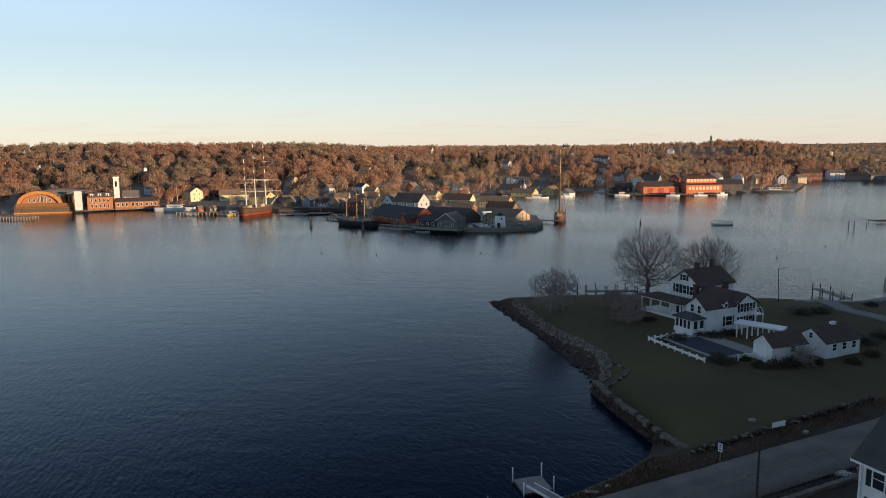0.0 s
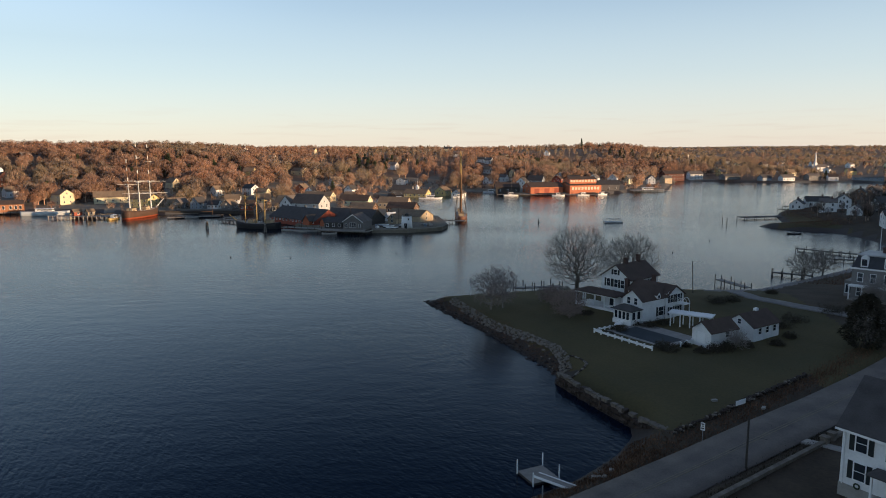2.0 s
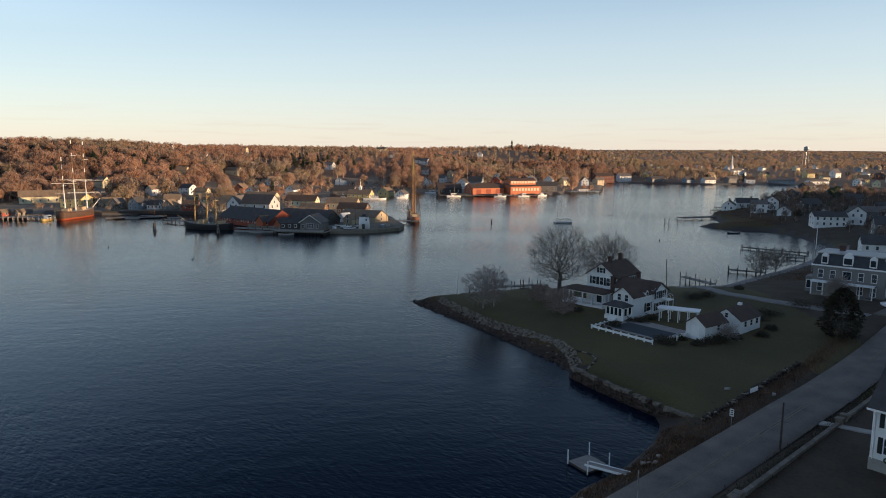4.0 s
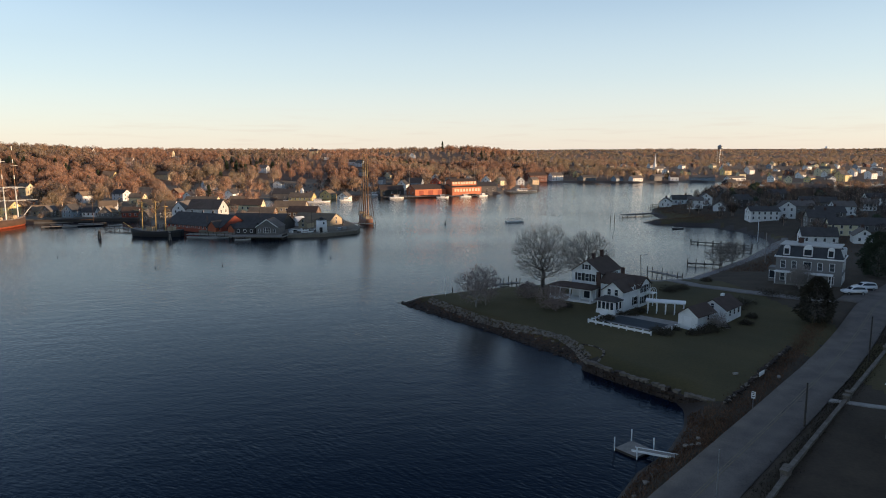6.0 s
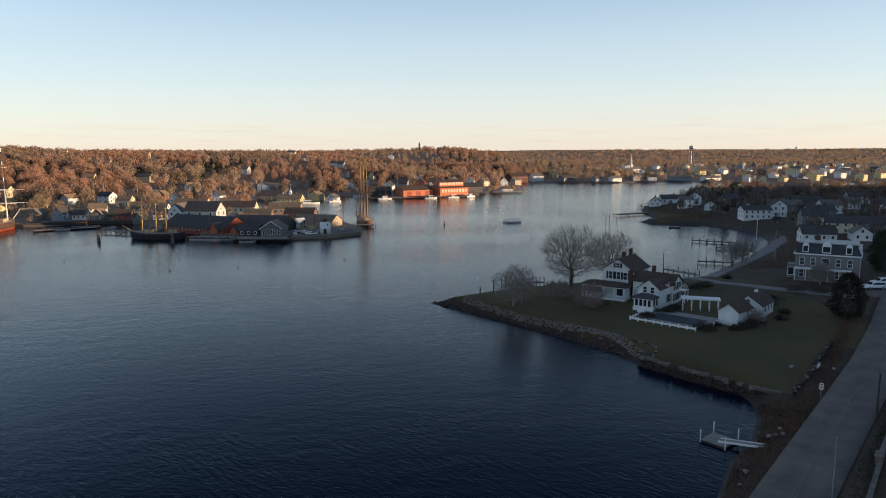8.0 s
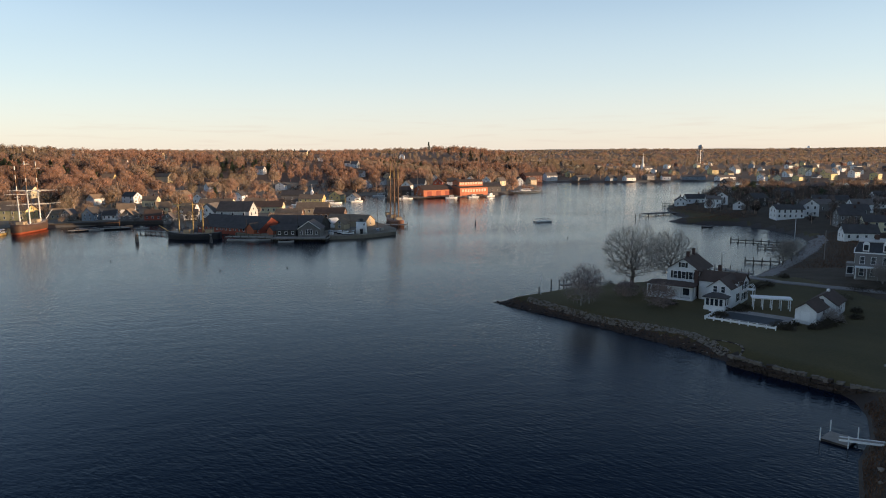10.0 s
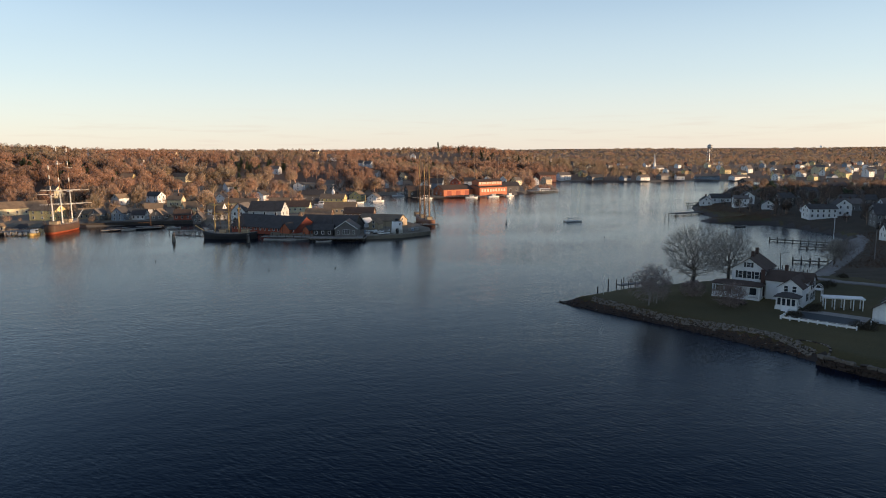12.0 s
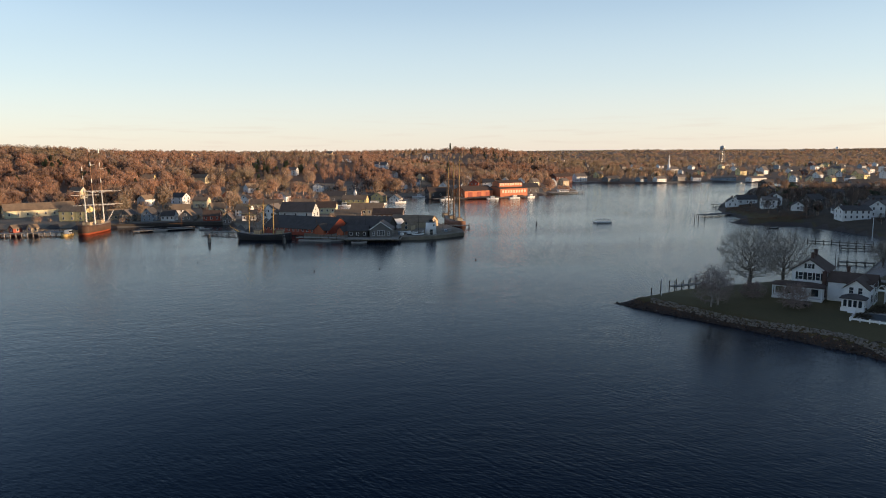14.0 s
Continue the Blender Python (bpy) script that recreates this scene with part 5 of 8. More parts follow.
for k, (x, y, r, hgt) in enumerate(((9.0, 111.3, 2.0, 1.2), (19.0, 111.8, 1.2, 1.2), (8.8, 124.8, 1.8, 0.9), (3.2, 121.8, 1.8, 0.8), (25.5, 145.2, 2.4, 1.3), (29.0, 146.8, 2.2, 1.2), (31.5, 126.3, 2.2, 1.2), (35, 130, 2.6, 1.4), (-10, 160.5, 1.6, 1.4), (-4.5, 161.5, 1.8, 1.6), (39.5, 155.5, 1.4, 1.0), (31.0, 119.5, 1.2, 0.9), (44, 135, 3.0, 1.5), (48, 132, 3.0, 1.4), (12.5, 112.6, 1.0, 0.8), (22.5, 113.8, 1.0, 0.9), (-1.8, 133.2, 1.7, 0.7), (9.6, 109.9, 1.7, 1.1), (16.6, 110.4, 1.5, 1.3), (18.3, 111.0, 1.3, 1.5), (14.4, 109.6, 1.2, 0.9), (27.5, 115.4, 1.3, 0.9), (6.2, 126.0, 1.6, 0.8), (11.5, 127.0, 1.5, 0.9), (1.0, 118.4, 0.9, 0.6))):
    bush(x, y, r, hgt, 40 + k, "low rounded brown winter shrub", n=1500)


M_CEDAR = material("brownish_cedar_needles", (0.050, 0.042, 0.026), 0.9, (0.028, 0.024, 0.015), 0.3, 2.0, 0.0, island=0.3)


def evergreen(x, y, hgt, r, seed, label, needles=None):
    rng = np.random.default_rng(seed)
    t = thing("evergreen_tree", pose(x, y, land_z(x, y)), label, "tree")
    raw("trunk", *bars([(np.array([0, 0, -0.3]), np.array([0, 0, hgt * 0.95]), 0.22, 0.03)], 6), M_BARK, t)
    n = 4200
    f = rng.random(n) ** 0.9
    z = 0.05 * hgt + 0.93 * hgt * f
    prof = r * (1 - f ** 2.3) ** 0.62 * np.minimum(1, 0.62 + f * 2.4)
    a = rng.random(n) * 6.28
    q = prof * (0.45 + 0.55 * rng.random(n) ** 0.4) * (1 + 0.16 * np.sin(5 * a + 9 * f) + 0.12 * np.sin(3 * a - 14 * f + seed))
    P = np.stack([q * np.cos(a), q * np.sin(a), z], 1)
    o = np.stack([np.cos(a), np.sin(a), -0.35 + 0.5 * f], 1) + rng.normal(0, 0.35, (n, 3))
    o /= np.linalg.norm(o, axis=1, keepdims=True)
    s = np.cross(o, rng.normal(0, 1, (n, 3)))
    s /= np.linalg.norm(s, axis=1, keepdims=True)
    V = np.stack([P - s * 0.12, P + s * 0.12, P + o * (0.35 + 0.35 * rng.random((n, 1)))], 1).reshape(-1, 3)
    raw("crown", V, np.arange(3 * n).reshape(-1, 3), needles or M_PINE, t)


evergreen(39.9, 113.6, 8.8, 3.0, 3, "dense dark brownish evergreen tree beside the road", M_CEDAR)
evergreen(80, 150, 9, 4.0, 5, "dense dark evergreen tree beside the mansard house")
evergreen(86, 158, 10, 4.5, 6, "dense dark evergreen tree beside the mansard house")


def scrub_band(name, line, width, n, hmin, hmax, seed, label, mat):
    """Stalks and brush along a line, too many to count."""
    rng = np.random.default_rng(seed)
    P = []
    for k in range(n):
        p, d = along(line, rng.random())
        q = p + Vector((-d.y, d.x)) * rng.normal(0, width / 2)
        P.append((q.x, q.y))
    P = np.array(P)
    z, w, e = land(P[:, 0], P[:, 1])
    ok = w > 0.4
    P, z = P[ok], z[ok]
    m = len(P)
    B = np.stack([P[:, 0], P[:, 1], z - 0.02], 1)
    h = rng.uniform(hmin, hmax, (m, 1))
    tip = B + np.concatenate([rng.normal(0, 0.28, (m, 2)) * h, h], 1)
    s = rng.normal(0, 1, (m, 3)) * [1, 1, 0]
    s = s / np.linalg.norm(s, axis=1, keepdims=True) * 0.05
    V = np.stack([B - s, B + s, tip], 1).reshape(-1, 3)
    tagged(raw(name, V, np.arange(3 * m).reshape(-1, 3), mat), label, "brush", kind="stuff")


M_REED = material("dry_brown_brush", (0.20, 0.110, 0.062), 0.95, (0.07, 0.040, 0.024), 0.3, 3.0, 0.0, island=0.45)
scrub_band("shore_brush", [(-24, 52), (-10, 64), (-2.5, 71), (0.2, 75), (-0.4, 79)], 3.4, 9000, 0.06, 0.4, 2, "dry brown brush on the muddy shore", M_REED)
scrub_band("roadside_brush", [(-5, 66.6), (3.5, 75), (14.5, 86), (28.5, 100), (43, 116)], 2.0, 9000, 0.05, 0.35, 3, "dry brown brush along the road edge", M_REED)
scrub_band("verge_brush", [(-10.5, 48.6), (4.8, 63.0), (22.5, 80.0), (38.5, 95.7), (52, 109)], 1.2, 6500, 0.05, 0.3, 4, "dark brush between road and stone wall", M_BUSH)
scrub_band("lawn_edge_brush", [(-33, 149), (-27, 139), (-20, 127.5), (-13, 116), (-8.5, 107), (-8, 102)], 2.2, 5000, 0.08, 0.35, 5, "dry brown grass among the shore rocks", M_REED)
scrub_band("field_brush", [(58, 163), (83, 186), (106, 212), (122, 236)], 12, 14000, 0.1, 0.6, 6, "rough brown field grass behind the embankment", M_REED)
scrub_band("marsh_grass", [(86, 309), (105, 312), (112, 300), (116, 320), (110, 345), (125, 380)], 14, 14000, 0.1, 0.6, 7, "rough olive marsh grass on the low point", M_REED)


# ---- house by the road ----
def road_house():
    L, W, EV, RG = 12.0, 8.0, 6.0, 9.6
    h = thing("house", pose(23.4, 63.2, 3.1, 0, 0, -50), "white two-storey house with black shutters and dark roof", "house")
    part("wall", gable_walls(L, W, EV, RG), M_WHITE, h)
    part("roof", gable_roof(L, W, EV, RG, 0.45, 0.18), M_ROOF, h, "dark grey shingle roof")
    bm = bm_new()
    box(bm, -L / 2 - 0.06, L / 2 + 0.06, -W / 2 - 0.06, W / 2 + 0.06, -1.3, 0.45)
    part("foundation", bm, M_CONCRETE, h, "grey stone foundation")
    for s in (-1, 1):
        bm = bm_new()
        box(bm, -L / 2 - 0.5, L / 2 + 0.5, s * (W / 2 + 0.4) - 0.06, s * (W / 2 + 0.4) + 0.06, EV - 0.52, EV - 0.3)
        part("gutter", bm, M_TRIM, h)
    for z in (1.2, 3.9):
        for u in (-4.3, -1.2, 1.9, 4.6):
            if not (z < 2 and u == -1.2):
                put_window(h, wall_pose("front", u, z, L, W), 0.95, 1.6, None, True, None, True)
        for u in (-2.4, 0, 2.4):
            put_window(h, wall_pose("left", u, z, L, W), 0.95, 1.6, None, True, None, True)
    chimney(h, 2, 0, 7.5, 10.9, 0.9)
    # entrance porch
    bm = bm_new()
    box(bm, -2.6, 0.4, -W / 2 - 1.8, -W / 2 - 0.065, -1.0, 0.5)
    part("porch_floor", bm, M_CONCRETE, h)
    part("porch_roof", hip_roof(-2.6, 0.4, -W / 2 - 1.8, -W / 2 - 0.3, 2.9, 3.5, 0.7, 0.25), M_ROOF, h)
    for x in (-2.5, 0.3):
        post(h, x, -W / 2 - 1.7, 0.5, 2.9, 0.16)
    bm = bm_new()
    box(bm, -1.6, -0.6, -W / 2 - 0.06, -W / 2 + 0.02, 0.5, 2.6)
    part("door", bm, M_SHUTTER, h, "dark panelled front door")
    # wreath on the lower wall
    bm = bm_new()
    for k in range(14):
        a0, a1 = math.tau * k / 14, math.tau * (k + 1) / 14
        tube(bm, (-4.4 + 0.24 * math.cos(a0), -W / 2 - 0.10, 0.62 + 0.24 * math.sin(a0)), (-4.4 + 0.24 * math.cos(a1), -W / 2 - 0.10, 0.62 + 0.24 * math.sin(a1)), 0.07, 0.07, 6)
    part("wreath", bm, M_PINE, h, "round dark green wreath")
    bm = bm_new()
    tube(bm, (-L / 2 + 0.25, -W / 2 - 0.08, 0.4), (-L / 2 + 0.25, -W / 2 - 0.08, EV - 0.4), 0.05, 0.05, 6)
    part("downpipe", bm, M_TRIM, h)


road_house()


# ---- mansard house ----
def mansard_house():
    L, W = 13.5, 9.0
    h = thing("house", pose(59.8, 146.0, 3.7, 0, 0, -40), "pale grey mansard house with dark slate upper storey", "house")
    bm = bm_new()
    box(bm, -L / 2, L / 2, -W / 2, W / 2, -1.0, 6.2)
    part("wall", bm, M_MANSARD, h)
    bm = bm_new()
    box(bm, -L / 2 - 0.35, L / 2 + 0.35, -W / 2 - 0.35, W / 2 + 0.35, 6.2, 6.5)
    part("cornice", bm, M_TRIM, h, "white moulded cornice")
    bm = bm_new()
    a = [bm.verts.new((x * (L / 2 + 0.15), y * (W / 2 + 0.15), 6.5)) for x, y in ((-1, -1), (1, -1), (1, 1), (-1, 1))]
    b = [bm.verts.new((x * (L / 2 - 0.75), y * (W / 2 - 0.75), 8.9)) for x, y in ((-1, -1), (1, -1), (1, 1), (-1, 1))]
    for k in range(4):
        bm.faces.new((a[k], a[(k + 1) % 4], b[(k + 1) % 4], b[k]))
    bm.faces.new(b)
    part("mansard_roof", bm, M_SLATE_TRIM, h, "dark slate mansard roof")
    bm = bm_new()
    box(bm, -L / 2 + 0.5, L / 2 - 0.5, -W / 2 + 0.5, W / 2 - 0.5, 8.9, 9.12)
    part("roof_deck", bm, M_METAL_ROOF, h, "pale flat metal roof deck")
    chimney(h, -2.5, 1.5, 9.1, 10.3, 1.1)
    for u, w in ((-4.6, 0.95), (-0.2, 1.5), (4.4, 0.95)):
        bm = bm_new()
        box(bm, u - w / 2 - 0.2, u + w / 2 + 0.2, -W / 2 - 0.1, -W / 2 + 0.9, 6.75, 8.5)
        tube(bm, (u, -W / 2 - 0.1, 8.4), (u, -W / 2 + 0.9, 8.4), w / 2 + 0.2, w / 2 + 0.2, 12)
        d = part("dormer", bm, M_TRIM, h, "white arched dormer")
        put_window(d, pose(u, -W / 2 - 0.11, 7.0), w, 1.3)
    for u in (-2.4, 2.4):
        bm = bm_new()
        box(bm, L / 2 - 0.8, L / 2 + 0.1, u - 0.6, u + 0.6, 6.75, 8.5)
        d = part("dormer", bm, M_TRIM, h, "white dormer")
        put_window(d, pose(L / 2 + 0.11, u, 7.0, 0, 0, 90), 0.8, 1.3)
    for z in (0.8, 3.7):
        windows(h, "front", (-5.2, -2.9, 2.4, 4.8), z, L, W, 0.9, 1.7, False, M_PANE_FAR, bars_=True)
        windows(h, "right", (-2.6, 0.3, 2.8), z, L, W, 0.9, 1.7, False, M_PANE_FAR, bars_=True)
        windows(h, "left", (-2.6, 0.3, 2.8), z, L, W, 0.9, 1.7, False, M_PANE_FAR, bars_=True)
    put_window(h, wall_pose("front", -0.2, 3.7, L, W), 1.5, 1.7)
    # front porch and side bay
    bm = bm_new()
    box(bm, -6.6, 5.2, -W / 2 - 2.4, -W / 2 - 0.36, 2.9, 3.15)
    part("porch_roof", bm, M_TRIM, h)
    bm = bm_new()
    box(bm, -6.6, 5.2, -W / 2 - 2.4, -W / 2 - 0.004, -1, 0.3)
    part("porch_floor", bm, M_DOCK, h)
    for k in range(6):
        post(h, -6.4 + k * 2.28, -W / 2 - 2.25, 0.3, 2.9, 0.2)
    bm = bm_new()
    box(bm, -L / 2 - 1.8, -L / 2 - 0.004, -2.6, 1.2, -1, 3.3)
    part("bay", bm, M_MANSARD, h)
    put_window(h, pose(-L / 2 - 0.9, -2.6, 0.8), 1.2, 1.7)


mansard_house()


def car(x, y, turn, label, paint, seed=0):
    c = thing("car", pose(x, y, land_z(x, y) + 0.16, 0, 0, turn), label, "car")
    prof = [(-2.35, 0.35), (-2.38, 0.95), (-2.25, 1.05), (-1.95, 1.62), (-0.2, 1.72), (0.55, 1.60), (1.15, 1.05), (2.15, 0.92), (2.38, 0.65), (2.35, 0.35)]
    bm = bm_new()
    rows = [[bm.verts.new((px, s * (0.92 if pz < 1.1 else 0.74), pz)) for px, pz in prof] for s in (-1, 1)]
    n = len(prof)
    bm.faces.new(rows[0])
    bm.faces.new(rows[1][::-1])
    for k in range(n):
        j = (k + 1) % n
        bm.faces.new((rows[0][j], rows[0][k], rows[1][k], rows[1][j]))
    bmesh.ops.recalc_face_normals(bm, faces=bm.faces)
    bmesh.ops.bevel(bm, geom=bm.edges[:], offset=0.06, segments=2, affect='EDGES')
    body = part("body", bm, paint, c, "", True)
    for s in (-1, 1):
        bm = bm_new()
        vs = [bm.verts.new((px, s * (0.94 if pz < 1.2 else 0.785), pz)) for px, pz in ((-1.95, 1.12), (-1.75, 1.52), (-0.2, 1.6), (0.45, 1.5), (0.95, 1.10))]
        bm.faces.new(vs if s < 0 else vs[::-1])
        r = bmesh.ops.extrude_face_region(bm, geom=bm.faces[:])
        for v in [g for g in r["geom"] if isinstance(g, bmesh.types.BMVert)]:
            v.co.y += s * 0.012
        bmesh.ops.recalc_face_normals(bm, faces=bm.faces)
        part("side_glass", bm, M_PANE, body)
    bm = bm_new()
    box(bm, -0.005, 0.02, -0.68, 0.68, 0, 0.72, 0, pose(1.18, 0, 1.06, 0, -48, 0))
    part("windscreen", bm, M_PANE, body)
    bm = bm_new()
    box(bm, -0.02, 0.005, -0.68, 0.68, 0, 0.55, 0, pose(-2.27, 0, 1.07, 0, 29, 0))
    part("rear_window", bm, M_PANE, body)
    for x0 in (-1.45, 1.45):
        for s in (-1, 1):
            bm = bm_new()
            tube(bm, (x0, s * 0.72, 0.2), (x0, s * 0.95, 0.2), 0.36, 0.36, 16)
            w = part("wheel", bm, M_RUBBER, c)
            bm = bm_new()
            tube(bm, (x0, s * 0.93, 0.2), (x0, s * 0.965, 0.2), 0.22, 0.2, 12)
            part("rim", bm, M_METAL, w)
    for s in (-1, 1):
        bm = bm_new()
        box(bm, 2.30, 2.40, s * 0.62 - 0.2, s * 0.62 + 0.2, 0.68, 0.84)
        part("headlight", bm, M_TRIM, c)
        bm = bm_new()
        box(bm, -2.42, -2.34, s * 0.72 - 0.12, s * 0.72 + 0.12, 0.75, 1.0)
        part("tail_light", bm, M_HULL_RED, c)


car(60.0, 131.0, 172, "white sport utility car parked on asphalt", M_CAR)
car(65.0, 134.6, 172, "white sport utility car parked behind another", M_CAR)
M_CARGREY = material("silver_car_paint", (0.35, 0.37, 0.40), 0.3, None, 0.5, 4.0, 0.0, spread=0.06, metal=0.4)
car(73, 129.5, 15, "silver car parked at the road side", M_CARGREY)


# ---- poles, signs, docks near by ----
def utility_pole(x, y, hgt, label, arm=True, lamp=False, r=0.13, z=None, mat=None):
    p = thing("utility_pole", pose(x, y, land_z(x, y) if z is None else z), label, "pole")
    bm = bm_new()
    tube(bm, (0, 0, -0.4), (0, 0, hgt), r, r * 0.7, 8)
    part("shaft", bm, mat or M_PILE, p)
    if arm:
        bm = bm_new()
        box(bm, -0.5, 0.5, -0.05, 0.05, hgt - 0.5, hgt - 0.38)
        part("crossarm", bm, M_PILE, p)
        for s in (-0.42, 0.42):
            bm = bm_new()
            tube(bm, (s, 0, hgt - 0.38), (s, 0, hgt - 0.2), 0.05, 0.03, 6)
            part("insulator", bm, M_TRIM, p)
    if lamp:
        bm = bm_new()
        tube(bm, (0, 0, hgt - 0.4), (1.6, 0, hgt - 0.1), 0.04, 0.03, 6)
        part("lamp_arm", bm, M_METAL, p)
        bm = bm_new()
        box(bm, 1.5, 2.1, -0.12, 0.12, hgt - 0.18, hgt - 0.05)
        part("lamp_head", bm, M_METAL, p)
    return p


utility_pole(9.6, 69.6, 5.3, "slim dark wooden pole at the road verge", arm=False)
utility_pole(-10.9, 50.6, 6.8, "slim pale metal pole at the road edge", arm=False, r=0.07, mat=M_METAL)
utility_pole(34.7, 92.4, 7.0, "slim dark wooden pole at the road verge", arm=False)
utility_pole(68.7, 180.1, 8.6, "pale weathered utility pole in the field", arm=False, mat=M_PALE)
utility_pole(23.3, 156.8, 7.2, "leaning dark pole with a lamp arm", arm=False, lamp=True, r=0.1).rotation_euler = (0, radians(-4), radians(20))
utility_pole(99.6, 238.2, 9.8, "tall white flagpole on the dock", arm=False, r=0.12, z=0.8, mat=M_TRIM)


def road_sign():
    s = thing("road_sign", pose(6.9, 76.2, land_z(6.9, 76.2), 0, 0, -35), "small white rectangular road sign on a post", "sign")
    bm = bm_new()
    tube(bm, (0, 0, -0.3), (0, 0, 2.3), 0.04, 0.04, 6)
    part("post", bm, M_METAL, s)
    bm = bm_new()
    box(bm, -0.24, 0.24, -0.06, -0.035, 1.35, 2.25)
    pl = part("plate", bm, M_TRIM, s, "white plate")
    for z, w in ((2.08, 0.16), (1.86, 0.11), (1.6, 0.15)):
        bm = bm_new()
        box(bm, -w, w, -0.07, -0.061, z - 0.06, z + 0.06)
        part("bar", bm, M_BLACK, pl)


road_sign()
bm = bm_new()
box(bm, -1.0, 1.0, -0.03, 0.03, 0.25, 0.85)
bn = thing("banner", pose(13.6, 85.9, land_z(13.6, 85.9) + 0.35, 0, 0, 40), "white cloth banner hung along the fieldstone wall", "banner")
part("cloth", bm, M_TRIM, bn)
for s in (-1.05, 1.05):
    bm = bm_new()
    tube(bm, (s, 0, -0.5), (s, 0, 1.0), 0.03, 0.03, 6)
    part("stake", bm, M_PILE, bn)
bm = bm_new()
tube(bm, (0, 0, 0.0), (0, 0, 0.03), 0.42, 0.42, 18)
mh = part("manhole_cover", bm, M_BLACK)
mh.matrix_world = pose(4.05, 72.3, land_z(4.05, 72.3) + 0.15)
tagged(mh, "round dark iron manhole cover in asphalt", "manhole")
for x, y, r in ((11.2, 88.6, 20), (16.4, 86.2, 60)):
    bm = bm_new()
    box(bm, -0.35, 0.35, -0.2, 0.2, 0, 0.25)
    tagged(part("marker_stone", bm, M_CONCRETE), "small pale stone marker lying on the lawn", "stone").matrix_world = pose(x, y, land_z(x, y), 0, 0, r)


def landing_float():
    f = thing("floating_dock", pose(-11.1, 69.6, 0, 0, 0, -57), "weathered wooden floating dock with pipe posts", "dock")
    bm = bm_new()
    box(bm, -1.5, 1.5, -1.55, 1.55, -0.1, 0.26)
    part("float", bm, M_PILE, f)
    for k in range(15):
        bm = bm_new()
        y = -1.55 + k * 0.207
        box(bm, -1.55, 1.55, y, y + 0.19, 0.262, 0.31)
        part("plank", bm, M_DOCK, f)
    for x, y, hh in ((-1.55, -1.6, 1.6), (-1.55, 1.6, 1.7), (1.55, -1.6, 1.5), (1.55, 1.6, 1.7)):
        bm = bm_new()
        tube(bm, (x, y, -1.5), (x, y, hh), 0.07, 0.07, 8)
        part("post", bm, M_TRIM, f, "white pipe post")
    g = thing("gangway", pose(-11.3, 69.3, 0.32, 0, 0, -42.5), "narrow pale wooden gangway from dock to shore", "gangway")
    L = 6.5
    tilt = pose(0, 0, 0, 0, -5.5, 0)
    for k in range(26):
        bm = bm_new()
        box(bm, k * L / 26, (k + 0.92) * L / 26, -0.45, 0.45, 0.05, 0.12, 0, tilt)
        part("plank", bm, M_DOCK, g)
    for s in (-1, 1):
        bm = bm_new()
        box(bm, 0, L, s * 0.49 - 0.04, s * 0.49 + 0.04, -0.04, 0.2, 0, tilt)
        part("side_beam", bm, M_TRIM, g)


landing_float()


def pier(ax, ay, bx, by, width, z, step, label, over=0.9, name="pier", pile=None):
    """A wooden pier on paired pilings."""
    d = Vector((bx - ax, by - ay, 0))
    L = d.length
    p = thing(name, pose(ax, ay, 0, 0, 0, math.degrees(math.atan2(d.y, d.x))), label, "pier")
    bm = bm_new()
    box(bm, 0, L, -width / 2, width / 2, z - 0.25, z)
    part("deck", bm, M_DOCK_DARK if width < 1.45 or width == 5.5 else M_DOCK, p)
    n = max(1, int(L / step))
    for k in range(n + 1):
        for s in (-1, 1):
            bm = bm_new()
            x = L * k / n
            tube(bm, (x, s * (width / 2 + 0.14), -2), (x, s * (width / 2 + 0.14), z + over * (0.75 + 0.25 * ((k * 7 + s) % 3))), 0.13 if pile is None else 0.24, 0.11 if pile is None else 0.22, 7)
            part("piling", bm, pile or M_PILE, p)
    return p


pier(34.2, 178.5, 38.4, 168.4, 1.6, 1.3, 3.2, "weathered wooden pier behind the white house", 1.0)
pier(52, 193.5, 60.5, 189, 1.3, 0.75, 2.1, "small wooden pier with tall dark pilings", 0.9)
pier(75, 241, 91.5, 227.5, 1.3, 0.7, 2.4, "long wooden dock with dark pilings in the cove", 0.7)
pier(73.5, 221, 85, 216.5, 1.2, 0.7, 2.2, "small wooden dock with dark pilings in the cove", 0.8)
pier(-16.5, 163.4, -5.4, 167.0, 1.6, 1.0, 2.3, "small wooden pier at the tip of the lawn", 1.25)
pier(86, 344, 106, 351, 5.5, 1.0, 5.0, "broad dark wooden pier off the grassy point", 0.3)
pier(118, 389, 128, 396, 1.4, 1.0, 4.0, "small wooden dock off the grassy point", 0.6)
pier(127, 408, 140, 415, 1.4, 1.0, 5.0, "small wooden dock off the grassy point", 0.6)
for x, y, hh in ((-18.7, 165.0, 2.2), (72.6, 325, 2.6), (74.6, 325, 2.6), (80, 329, 1.6), (-23, 161, 1.2)):
    bm = bm_new()
    tube(bm, (0, 0, -2), (0, 0, hh), 0.17, 0.15, 8)
    tagged(part("piling", bm, M_PILE), "single dark wooden piling standing in water", "piling", "pilings").matrix_world = pose(x, y, 0)
bm = bm_new()
tube(bm, (0, 0, -0.3), (0, 0, 4.0), 0.06, 0.04, 8)
fl = thing("flagpole", pose(-25.8, 149.5, land_z(-25.8, 149.5)), "slim white flagpole on the lawn tip", "flagpole")
part("shaft", bm, M_TRIM, fl)
bm = bm_new()
tube(bm, (0, 0, 4.0), (0, 0, 4.12), 0.08, 0.05, 8)
